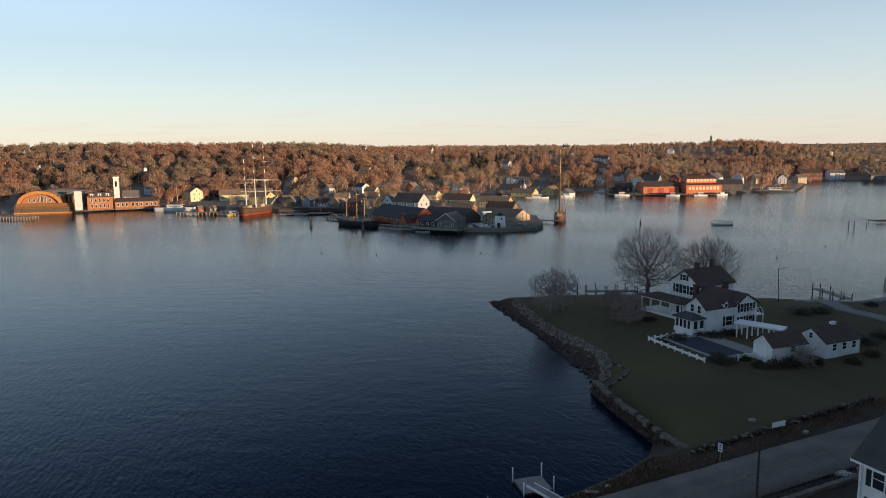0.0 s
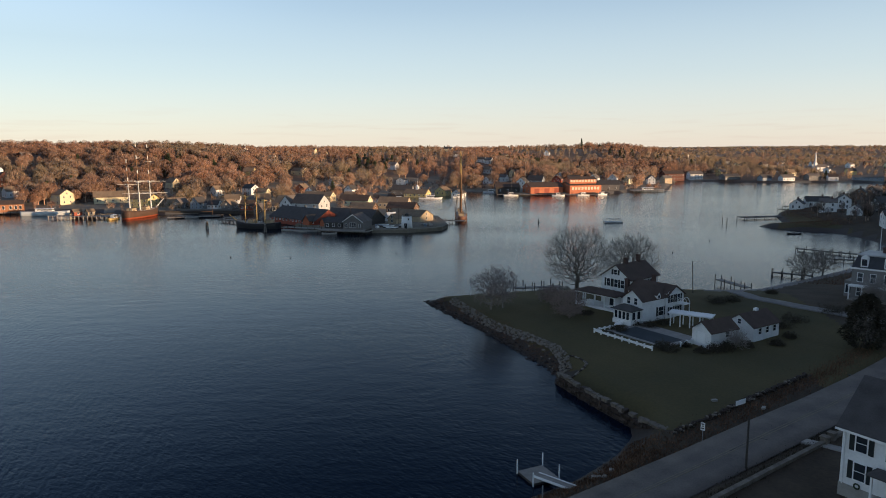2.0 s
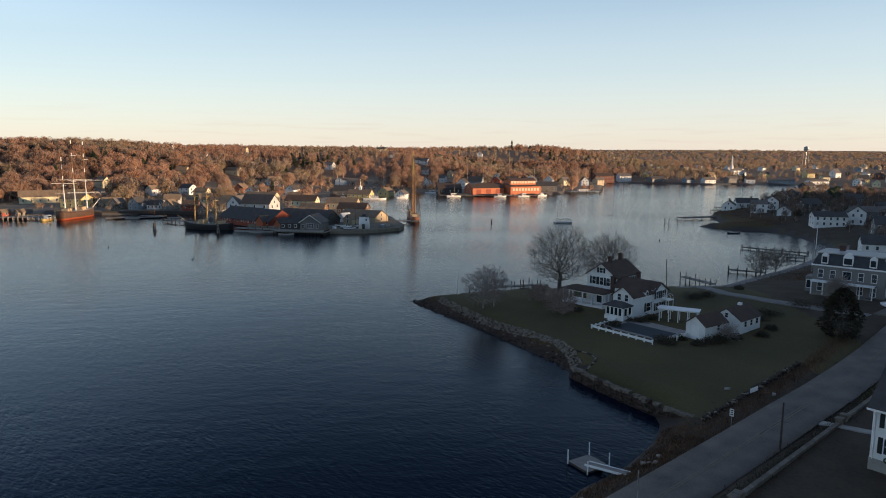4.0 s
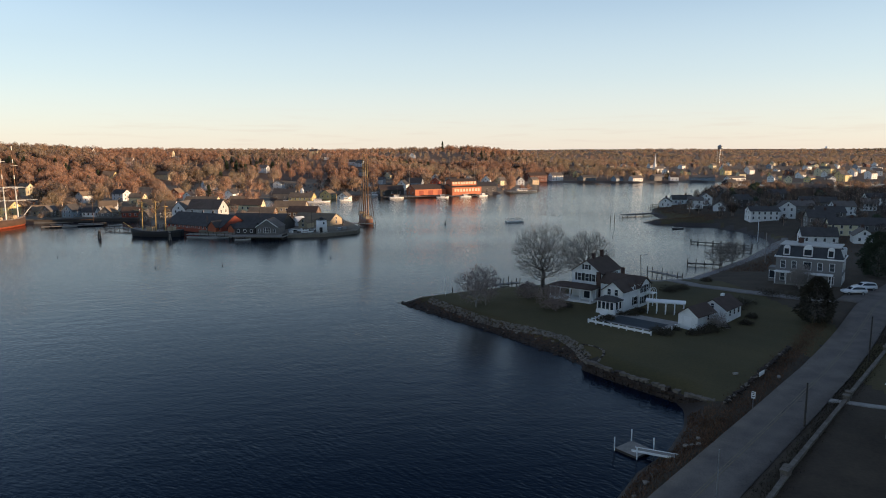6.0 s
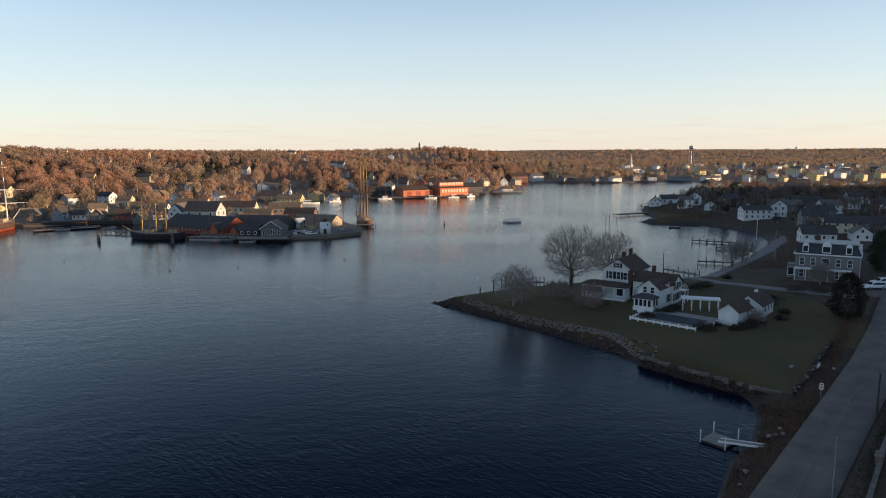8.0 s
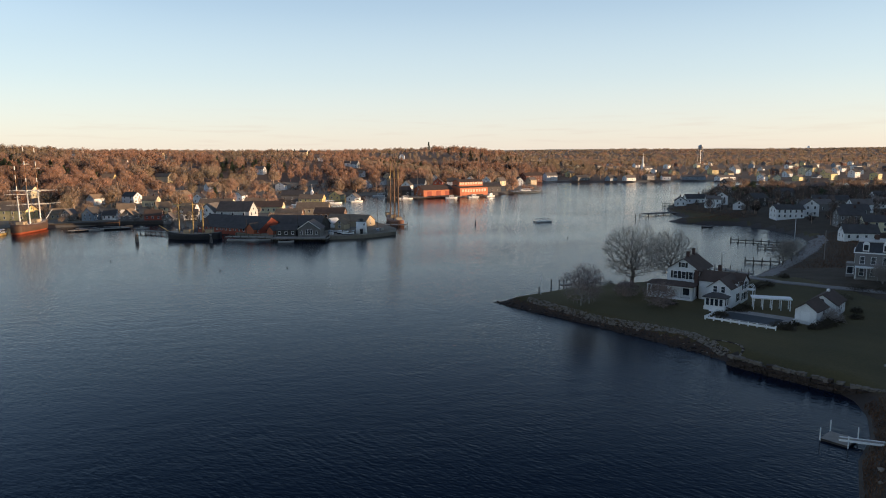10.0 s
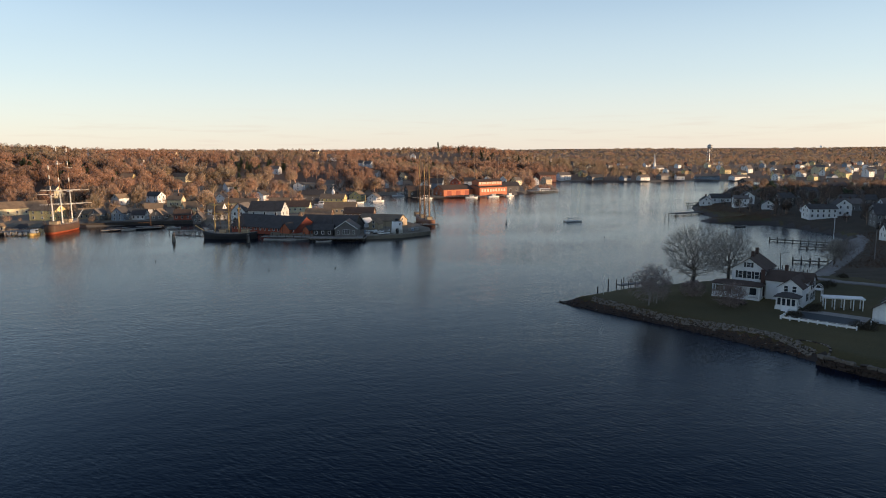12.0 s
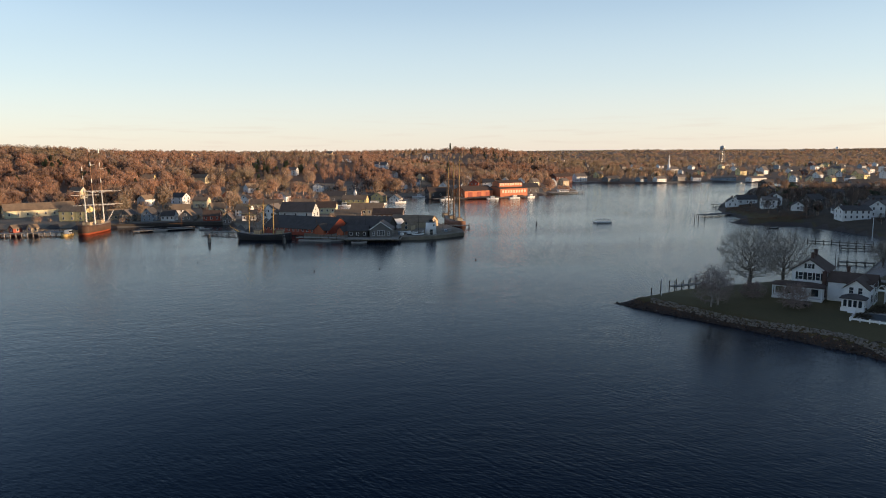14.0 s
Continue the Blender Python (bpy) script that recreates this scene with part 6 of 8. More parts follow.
part("finial", bm, M_TRIM, fl)


# ---- wear on the road, and loose stones on the shore ----
def road_wear():
    rng = random.Random(8)
    for k in range(26):
        p, d = along(ROAD_LINE[1:8], rng.uniform(0.02, 0.98))
        n = Vector((-d.y, d.x))
        o = n * rng.uniform(-0.3, 2.6)
        if k % 3:
            pts, wdt = [p + o - n * rng.uniform(0.4, 1.3), p + o + d * rng.uniform(-0.4, 0.4), p + o + n * rng.uniform(0.3, 1.2) + d * rng.uniform(-0.5, 0.5)], 0.07
        else:
            pts, wdt = [p + o, p + o + d * rng.uniform(1.0, 3.5) + n * rng.uniform(-0.3, 0.3), p + o + d * rng.uniform(4, 6)], 0.09
        ribbon("road_crack", [(q.x, q.y) for q in pts], wdt, 0.150, M_TAR, "dark tar-filled crack across the asphalt road", "road crack", 1)
    for f, off, ln, w in ((0.20, 1.7, 5.0, 1.5), (0.83, -1.4, 4.0, 1.3)):
        p, d = along(ROAD_LINE, f)
        n = Vector((-d.y, d.x))
        a, b = p + n * off, p + n * off + d * ln
        ribbon("road_patch", [(a.x, a.y), (b.x, b.y)], w, 0.146, M_TAR, "darker repaired patch in the asphalt road", "road patch", 1)
    bank = thing("shore_boulders", pose(0, 0, 0), "pale granite boulders lying on the brushy shore", "rocks")
    for x, y, s in ((-5.4, 68.3, 1.1), (-4.5, 67.2, 0.9), (-5.0, 67.8, 0.7), (-13.4, 60.2, 0.9), (-19.6, 54.6, 1.3), (-20.4, 55.4, 0.9), (-3.6, 69.0, 0.7), (-15.5, 57.8, 0.6)):
        o = new("stone", ROCKS[rng.randrange(6)])
        o.parent = bank
        o.matrix_basis = pose(x, y, land_z(x, y) + 0.1, 0, 0, rng.uniform(0, 360)) @ Matrix.Scale(s, 4)
    edge = thing("stone_edging", pose(0, 0, 0), "curved line of small stones edging the lawn", "edging")
    arc = [(-6.2, 107.5), (-4.6, 105.6), (-3.7, 103.4), (-4.3, 101.4), (-6.0, 100.0), (-8.0, 99.4)]
    for k in range(48):
        p, d = along(arc, (k + rng.random() * 0.5) / 48)
        o = new("stone", ROCKS[rng.randrange(6) if rng.random() < 0.5 else 6 + k % 2])
        o.parent = edge
        o.matrix_basis = pose(p.x, p.y, land_z(p.x, p.y) + 0.08, 0, 0, rng.uniform(0, 360)) @ Matrix.Scale(rng.uniform(0.3, 0.5), 4)


road_wear()

# ---- the old wharf village across the river ----
def quay(name, pts, z, label):
    bm = bm_new()
    prism(bm, pts, -2.5, z)
    bmesh.ops.recalc_face_normals(bm, faces=bm.faces)
    return tagged(part(name, bm, M_TOWN_GROUND), label, "quay", kind="structure")


quay("quay", [(-118, 292), (-99, 276.5), (-80, 273.2), (-64, 275.2), (-51, 284.5), (-50, 297), (-60, 335), (-110, 335)], 1.45, "stone-edged quay with worn paving at the river")


def shed(x, y, turn, L, W, eave, ridge, wall, roof, label, front=0, ends=0, z=1.5, name="shed", win=(0.9, 1.1), chim=0, storeys=1):
    return house(x, y, turn, L, W, eave, ridge, wall, roof, label, "shed", name, front, ends, storeys, chim, z, win=win)


# boathouse on piles
def boathouse():
    x, y = -85.6, 277.5
    b = shed(x, y, 82, 10.0, 8.8, 3.1, 6.1, M_GREY, M_ROOF_GREY, "grey shingled boathouse with white double window on piles", z=1.5, name="boathouse")
    L, W = 10.0, 8.8
    for u in (-0.95, 0, 0.95):
        put_window(b, wall_pose("left", u, 0.9, L, W), 0.8, 1.9, None, False, None, True)
    for u in (-3.0, 3.0):
        put_window(b, wall_pose("left", u, 0.9, L, W), 0.8, 1.4, None, False, None, True)
    for s in (-1, 1):
        bm = bm_new()
        slope = math.degrees(math.atan2(3.0, 4.4))
        box(bm, -L / 2 - 0.42, -L / 2 - 0.34, 0, 5.6, -0.12, 0.16, 0, pose(0, 0, 6.15, 0, 0, 0) @ pose(0, 0, 0, -slope if s > 0 else slope - 180 + 0, 0, 0) if s > 0 else pose(0, 0, 6.15) @ pose(0, 0, 0, 0, 0, 0) @ Matrix.Diagonal((1, -1, 1, 1)) @ pose(0, 0, 0, -slope, 0, 0))
        part("bargeboard", bm, M_TRIM, b, "white bargeboard")
    w = shed(x - 9.5, y + 1.0, -8, 8.0, 6.0, 2.6, 4.4, M_DARKGREY, M_ROOF, "low dark shingled shed beside the boathouse", 3, 0, 1.5)
    deck = thing("wharf_deck", pose(0, 0, 0), "timber wharf deck standing on dark piles", "wharf")
    bm = bm_new()
    prism(bm, [(-101, 270), (-79, 266.5), (-78, 273), (-99, 277)], 1.1, 1.48)
    part("deck", bm, M_DOCK, deck)
    for k in range(15):
        px, py = -100.6 + k * 1.5, 270.2 - k * 0.24
        bm = bm_new()
        tube(bm, (px, py, -2), (px, py, 1.1), 0.16, 0.16, 7)
        part("piling", bm, M_PILE, deck)
    for k in range(8):
        px, py = -79.5 + k * 0.15, 266.8 + k * 0.8
        bm = bm_new()
        tube(bm, (px, py, -2), (px, py, 2.1), 0.15, 0.15, 7)
        part("piling", bm, M_PILE, deck)


boathouse()


def lighthouse(x, y, z):
    t = thing("lighthouse", pose(x, y, z), "small white wooden lighthouse with black lantern on the quay", "lighthouse")
    bm = bm_new()
    tube(bm, (0, 0, -0.3), (0, 0, 4.7), 2.0, 1.7, 24)
    part("tower", bm, M_TRIM, t, "", True)
    bm = bm_new()
    tube(bm, (0, 0, 4.7), (0, 0, 4.82), 1.8, 1.8, 20)
    part("gallery", bm, M_BLACK, t)
    for k in range(12):
        a, b = k * math.tau / 12, (k + 1) * math.tau / 12
        bm = bm_new()
        tube(bm, (1.74 * math.cos(a), 1.74 * math.sin(a), 4.9), (1.74 * math.cos(a), 1.74 * math.sin(a), 5.3), 0.03, 0.03, 4)
        part("baluster", bm, M_BLACK, t)
        bm = bm_new()
        tube(bm, (1.74 * math.cos(a), 1.74 * math.sin(a), 5.3), (1.74 * math.cos(b), 1.74 * math.sin(b), 5.3), 0.03, 0.03, 4)
        part("handrail", bm, M_BLACK, t)
    bm = bm_new()
    tube(bm, (0, 0, 4.9), (0, 0, 5.5), 0.7, 0.7, 8)
    part("lantern", bm, M_PANE, t)
    bm = bm_new()
    tube(bm, (0, 0, 5.5), (0, 0, 5.9), 0.85, 0.08, 8)
    part("cap", bm, M_BLACK, t)
    for z0, a in ((1.0, -100), (3.2, -60)):
        r = 2.0 - 0.3 * (z0 + 0.4) / 5
        put_window(t, pose(r * math.cos(radians(a)) * 0.99, r * math.sin(radians(a)) * 0.99, z0, 0, 0, a + 90), 0.5, 0.8)
    bm = bm_new()
    box(bm, -0.45, 0.45, -2.0, -1.75, 0, 2.0)
    part("door", bm, M_BLACK, t)


lighthouse(-65.4, 281.2, 1.45)
bpy.data.objects["lighthouse"].scale = (1.2, 1.2, 1.05)

# long dark sheds and the red gables
shed(-117.5, 303.5, -36, 36, 15, 1.7, 6.2, M_RED, M_ROOF, "long low red building with a broad dark shingle roof", 14, 0, 1.5, win=(0.8, 1.0))
def red_gable(x, y, turn, w, d, eave, ridge, label):
    return house(x, y, turn, d, w, eave, ridge, M_ORANGE, M_ROOF, label, "shed", "shed", 0, 0, 1, 0, 1.5)


red_gable(-109.5, 290.6, 55, 4.6, 7, 1.9, 4.2, "red wooden gable shed facing the river")
red_gable(-101.5, 285.5, 60, 3.0, 5, 1.7, 3.3, "small red wooden gable shed facing the river")
red_gable(-98.8, 308.5, 40, 4.0, 6, 3.4, 5.9, "brick-red gable behind the dark sheds")
shed(-92.5, 298, -22, 25, 12, 2.3, 6.3, M_DARKGREY, M_ROOF, "long dark shingled shed behind the boathouse", 0, 0, 1.5)
shed(-70, 312, -28, 20, 10, 2.3, 4.9, M_TAN, M_ROOF_TAN, "low tan shed with weathered shingle roof", 0, 1, 1.6)
shed(-73.5, 297.5, 65, 5.5, 4.5, 2.4, 4.3, M_TAN, M_ROOF_TAN, "small tan shingled hut on the quay", 0, 1, 1.5)
shed(-77.5, 306, 40, 4.0, 4.0, 2.2, 4.0, M_WHITE, M_HULL_WHITE, "small white canvas-roofed booth on the quay", 0, 0, 1.5)
shed(-80, 347, -12, 15, 8, 2.6, 5.2, M_BROWN, M_ROOF_BROWN, "long brown shed behind the quay", 6, 2, 1.8)
shed(-100, 344, -10, 13, 8, 2.6, 5.2, M_BROWN, M_ROOF_TAN, "long brown shed with tan roof", 5, 2, 1.8)
shed(-90, 374, -8, 17, 8, 3.0, 5.8, M_TAN, M_ROOF_TAN, "long tan shed with weathered roof", 6, 2, 2.0)
shed(-116, 388, -8, 18, 8, 3.0, 6.0, M_CREAM, M_ROOF_BROWN, "cream shed with brown roof", 6, 2, 2.0)
house(-122.5, 327, -17, 16, 9.5, 6.0, 10.0, M_SHADEWHITE, M_ROOF, "tall white barn with dark shingle roof", "barn", "barn", 3, 2, 2, 0, 2.2)
house(-135.5, 336, 70, 10, 7.5, 5.0, 8.8, M_WHITE, M_ROOF_GREY, "white gabled house with grey roof", "house", "house", 2, 2, 2, 0, 2.2)

# village row along the water
for x, y, turn, L, W, ev, rg, wm, rm, lab in (
        (-210.5, 362, 78, 9, 7.5, 4.6, 7.6, M_GREY, M_ROOF_GREY, "grey two-storey village house with white trim"),
        (-199.8, 362, 80, 10, 8.0, 4.6, 8.4, M_BLUE, M_ROOF, "blue-grey gabled village house with dark roof"),
        (-191.0, 364, -8, 9, 7, 3.2, 6.4, M_WHITE, M_ROOF, "small white village house with dark roof"),
        (-181.0, 361, 82, 9, 9, 3.2, 7.0, M_GREY, M_ROOF_TAN, "grey gabled shop with broad front"),
        (-168.5, 358, 0, 11, 7, 3.4, 6.6, M_RED, M_ROOF_BROWN, "low dark red shed in the village row"),
        (-159.5, 352, 85, 8, 7, 3.6, 6.8, M_GREY, M_ROOF_GREY, "grey gabled village house by the quay"),
        (-150.0, 356, 5, 9, 7, 3.6, 6.6, M_WHITE, M_ROOF, "small white village house with dark roof"),
        (-219.5, 371, 20, 9, 7, 3.6, 6.8, M_TAN, M_ROOF_TAN, "tan village house with weathered roof"),
        (-190, 385, 10, 12, 8, 4.6, 8, M_WHITE, M_ROOF_TAN, "white house with weathered tan roof"),
        (-172, 388, 30, 10, 8, 4.6, 8.4, M_CREAM, M_ROOF_TAN, "cream house with weathered tan roof"),
        (-156, 380, -15, 11, 8, 4.4, 8.2, M_WHITE, M_ROOF_TAN, "white house with weathered tan roof")):
    house(x, y, turn, L * 0.74, W * 0.74, ev * 0.78, rg * 0.78, wm, rm, lab, front=3, ends=2, storeys=2 if ev > 4 else 1, chim=0, win=(0.75, 1.1))
bm = bm_new()
prism(bm, [(-222, 344), (-183, 352), (-162, 349), (-150, 320), (-156, 352), (-160, 357), (-222, 352)][:3] + [(-160, 357), (-222, 352)], -2, 1.5)
bmesh.ops.recalc_face_normals(bm, faces=bm.faces)
tagged(part("bulkhead", bm, M_PILE), "dark timber bulkhead along the village shore", "bulkhead", kind="structure")


# ---- ships and boats ----
def hull_mesh(L, B, depth, free, sheer=0.8, stern=0.55):
    """Lofted hull; bow at +x, waterline at z = 0."""
    bm = bm_new()
    N = 22
    rows = []
    for i in range(N + 1):
        s = i / N
        x = -L / 2 + s * L
        half = B / 2 * min(1, (stern + (1 - stern) * min(1, s / 0.35))) * (1 - max(0, (s - 0.62) / 0.38) ** 2.2)
        half = max(half, 0.04)
        top = free + sheer * (2 * s - 0.9) ** 2
        pts = []
        for k, (fz, fb) in enumerate(((0.0, 0.08), (0.3, 0.62), (0.6, 0.90), (1.0, 1.0))):
            z = -depth + fz * (depth + 0.0)
            pts.append((half * fb * (1 - 0.3 * (1 - fz) * (s > 0.8)), z))
        pts.append((half * 1.0, top * 0.6))
        pts.append((half * 0.96, top))
        row = []
        for sgn in (-1, 1):
            row.append([bm.verts.new((x + (0.06 * L * max(0, s - 0.9) * 10 * (z / max(free, 0.1)) * 0.3 if z > 0 else 0), sgn * y, z)) for y, z in pts])
        rows.append(row)
    m = len(rows[0][0])
    for i in range(N):
        for k in range(m - 1):
            for q in (0, 1):
                a, b, c, d = rows[i][q][k], rows[i + 1][q][k], rows[i + 1][q][k + 1], rows[i][q][k + 1]
                f = bm.faces.new((a, b, c, d) if q == 0 else (d, c, b, a))
                f.material_index = 1 if k < 3 else 0
        bm.faces.new((rows[i][0][m - 1], rows[i + 1][0][m - 1], rows[i + 1][1][m - 1], rows[i][1][m - 1])).material_index = 2
    for row in (rows[0], rows[N]):
        for k in range(m - 1):
            try:
                bm.faces.new((row[0][k], row[0][k + 1], row[1][k + 1], row[1][k])).material_index = 1 if k < 3 else 0
            except ValueError:
                pass
    bmesh.ops.recalc_face_normals(bm, faces=bm.faces)
    return bm


def ship(x, y, turn, L, B, free, masts, label, hull, bottom, lower, upper, yard_mat, bowsprit=8.0, lift=0.0, deckhouses=2, stout=1.0, brace=0.0, steeve=0.35, doubling=False):
    """masts: rows of place along the hull, foot height, lower height, full height, yards (height, span)."""
    s = thing("sailing_ship", pose(x, y, lift, 0, 0, turn), label, "ship")
    part("hull", hull_mesh(L, B, 1.6, free), [hull, bottom, M_DOCK], s, "", True)
    bm = bm_new()
    for sg in (-1, 1):
        for i in range(10):
            xx = -L / 2 + L * 0.06 + i * L * 0.078
            half = B / 2 * min(1, 0.55 + 0.45 * min(1, (xx / L + 0.5) / 0.35)) * (1 - max(0, (xx / L + 0.5 - 0.62) / 0.38) ** 2.2)
            tp = free + 0.8 * (2 * (xx / L + 0.5) - 0.9) ** 2
            tube(bm, (xx, sg * half * 0.95, tp), (xx, sg * half * 0.95, tp + 0.8), 0.06, 0.06, 4)
    tagged(part("bulwark_stanchions", bm, M_SPAR, s), kind="stuff")
    for k in range(deckhouses):
        bm = bm_new()
        xx = -L * 0.3 + k * L * 0.42
        box(bm, xx - L * 0.06, xx + L * 0.06, -B * 0.22, B * 0.22, free - 0.4, free + 1.6)
        d = part("deckhouse", bm, M_TAN, s)
        bm = bm_new()
        box(bm, xx - L * 0.065, xx + L * 0.065, -B * 0.25, B * 0.25, free + 1.601, free + 1.75)
        part("deckhouse_roof", bm, M_ROOF_TAN, d)
    if bowsprit:
        bm = bm_new()
        tube(bm, (L * 0.47, 0, free + 0.6), (L * 0.5 + bowsprit, 0, free + 0.6 + bowsprit * steeve), 0.22, 0.09, 8)
        part("bowsprit", bm, lower, s)
    for px, low, mid, top, yards in masts:
        bm = bm_new()
        tube(bm, (px, 0, free - 0.5), (px - 0.3, 0, mid), 0.34 * stout, 0.26 * stout, 8)
        m = part("lower_mast", bm, lower, s)
        bm = bm_new()
        tube(bm, (px - 0.3, 0, mid - 1.5), (px - 0.6, 0, top), 0.2 * stout, 0.07, 7)
        part("topmast", bm, upper, m)
        if doubling:
            for f in (0.24, 0.62, 0.93):
                zz = mid + (top - mid) * f
                bm = bm_new()
                tube(bm, (px - 0.3 - 0.3 * f, 0, zz - 0.9), (px - 0.3 - 0.3 * f, 0, zz + 0.9), 0.24, 0.2, 7)
                part("mast_doubling", bm, lower, m, "white-painted mast doubling")
        bm = bm_new()
        box(bm, px - 1.0, px + 0.5, -1.0, 1.0, mid - 0.8, mid - 0.65)
        part("mast_top", bm, lower, m)
        for z, span in yards:
            bm = bm_new()
            sx, sy = span / 2 * math.sin(radians(brace)), span / 2 * math.cos(radians(brace))
            tube(bm, (px + 0.3, 0, z), (px + 0.3 + sx, sy, z), 0.17, 0.08, 6)
            tube(bm, (px + 0.3, 0, z), (px + 0.3 - sx, -sy, z), 0.17, 0.08, 6)
            part("yard", bm, yard_mat, m)
        bm = bm_new()
        for sg in (-1, 1):
            for k in range(5):
                tube(bm, (px - 2.2 + k * 0.8, sg * B * 0.48, free + 0.4), (px - 0.3, sg * 0.2, mid - 0.7), 0.035, 0.03, 3, cap=False)
            for k in range(3):
                tube(bm, (px - 2.4 + k * 0.5, sg * B * 0.46, free + 0.4), (px - 0.6, 0, top - 1.5), 0.03, 0.025, 3, cap=False)
        tube(bm, (px, 0, top - 0.5), (px + 9, 0, free + 2.5), 0.03, 0.03, 3, cap=False)
        tagged(part("rigging", bm, M_ROPE, m), kind="stuff")
    return s


# whaling ship, black and red, near end-on at the wharf
ship(-213.8, 328.5, 85, 26.0, 7.6, 2.8,
     ((8.0, 3, 17.5, 37.0, ((17.2, 15.5), (11.2, 17.0), (27.5, 3.0))), (-1.0, 3, 17.8, 37.5, ((17.8, 15.5), (11.4, 17), (29.5, 3.0))), (-8.8, 3, 16.0, 29.0, ((16.4, 11.0),))),
     "dark wooden whaling ship with pale lower masts at the wharf", M_HULL_BROWN, M_HULL_RED, M_MAST_WHITE, M_SPAR, M_MAST_WHITE, lift=0.9, brace=-25, bowsprit=6.0, steeve=0.7, doubling=True)
# iron training ship with buff masts
ship(-133.6, 287.0, 168, 22.0, 6.4, 2.2,
     ((6.2, 3, 14.4, 17.2, ((14.0, 12.0), (10.4, 12.5))), (0.3, 3, 14.8, 17.6, ((11.0, 4.5),)), (-3.9, 3, 13.0, 15.2, ())),
     "black iron square-rigged ship with buff masts at the quay", M_HULL, M_HULL, M_MAST, M_SPAR, M_MAST, bowsprit=3.6, steeve=0.75, brace=-55, stout=0.75)
# three-masted schooner seen end-on
ship(-48.4, 334, 98, 30.0, 5.8, 2.0,
     ((9.5, 3, 22, 33.0, ()), (0.0, 3, 22.5, 33.4, ()), (-9.5, 3, 22, 33.0, ())),
     "tall-masted wooden schooner with reddish brown hull", M_HULL_RUST, M_HULL_RED, M_SPAR, M_MAST, M_SPAR, bowsprit=0.0, deckhouses=3, stout=1.05)


def small_boat(x, y, turn, L, B, label, hull=None, cabin=True, mast=0.0, cabin_mat=None, name="boat", free=0.9):
    b = thing(name, pose(x, y, 0, 0, 0, turn), label, "boat")
    part("hull", hull_mesh(L, B, 0.5, free, 0.25, 0.75), [hull or M_HULL_WHITE, M_HULL, M_DOCK], b, "", True)
    if cabin:
        bm = bm_new()
        box(bm, -L * 0.18, L * 0.16, -B * 0.32, B * 0.32, free - 0.1, free + 1.5)
        c = part("cabin", bm, cabin_mat or M_HULL_WHITE, b)
        bm = bm_new()
        box(bm, -L * 0.2, L * 0.19, -B * 0.36, B * 0.36, free + 1.501, free + 1.6)
        part("cabin_roof", bm, cabin_mat or M_HULL_WHITE, c)
        bm = bm_new()
        box(bm, -L * 0.14, L * 0.165, -B * 0.325, B * 0.325, free + 0.7, free + 1.2)
        part("cabin_glazing", bm, M_PANE, c)
    if mast:
        bm = bm_new()
        tube(bm, (L * 0.05, 0, free), (L * 0.05, 0, mast), 0.08, 0.04, 6)
        part("mast", bm, M_DOCK if cabin else M_SPAR, b)
        bm = bm_new()
        tube(bm, (L * 0.05, 0, free + 1.9), (-L * 0.42, 0, free + 1.9), 0.07, 0.05, 6)
        part("boom", bm, M_SPAR, b)
    return b


small_boat(-84, 466, 5, 16, 4.6, "white motor yacht moored in the far basin", mast=9)
small_boat(-66, 478, 20, 9, 3.0, "small white motor boat in the basin")
small_boat(-104, 455, -10, 9, 3.0, "white motor boat under canvas in the basin")
small_boat(-47, 535, 0, 12, 3.6, "white sloop moored by the marina", cabin=True, mast=24)
small_boat(-30, 500, 15, 11, 3.4, "white sailing boat at the boatyard pier", mast=22)
small_boat(4, 499, 5, 9, 3.0, "small white boat beside the orange sheds")
small_boat(22, 505, 20, 10, 3.2, "small white boat beside the orange sheds")
small_boat(36, 512, 30, 9, 3.0, "small white boat at the boatyard float")
small_boat(75, 555, 8, 26, 6.0, "pale blue-grey passenger boat at the far dock", M_BLUE, cabin=True, free=1.6)
small_boat(-178, 333, 15, 12, 3.2, "dark wooden sailing boat by the village bulkhead", M_HULL, False, 13)
small_boat(-190, 329, 12, 10, 3.0, "dark wooden workboat by the village bulkhead", M_HULL, False)
small_boat(-113, 277.5, -10, 12, 2.6, "long low pale rowing barge at the quay", M_CONCRETE, False, free=0.5)
small_boat(-272, 333, 14, 24, 6.0, "long pale grey-blue steam vessel at the wharf", M_BOAT_PALE, True, 14, free=2.2)
small_boat(-220.9, 315.5, 85, 8, 3.0, "small yellow harbour tug at the pier", M_MAST, True)
small_boat(-71, 277.6, 12, 5, 1.6, "small white dinghy drawn up on the quay", None, False, free=0.4)
small_boat(90, 286, 8, 5.5, 1.8, "small dark skiff moored in the cove", M_HULL, False, free=0.4)
bpy.data.objects["boat.014"].location.z = 1.7


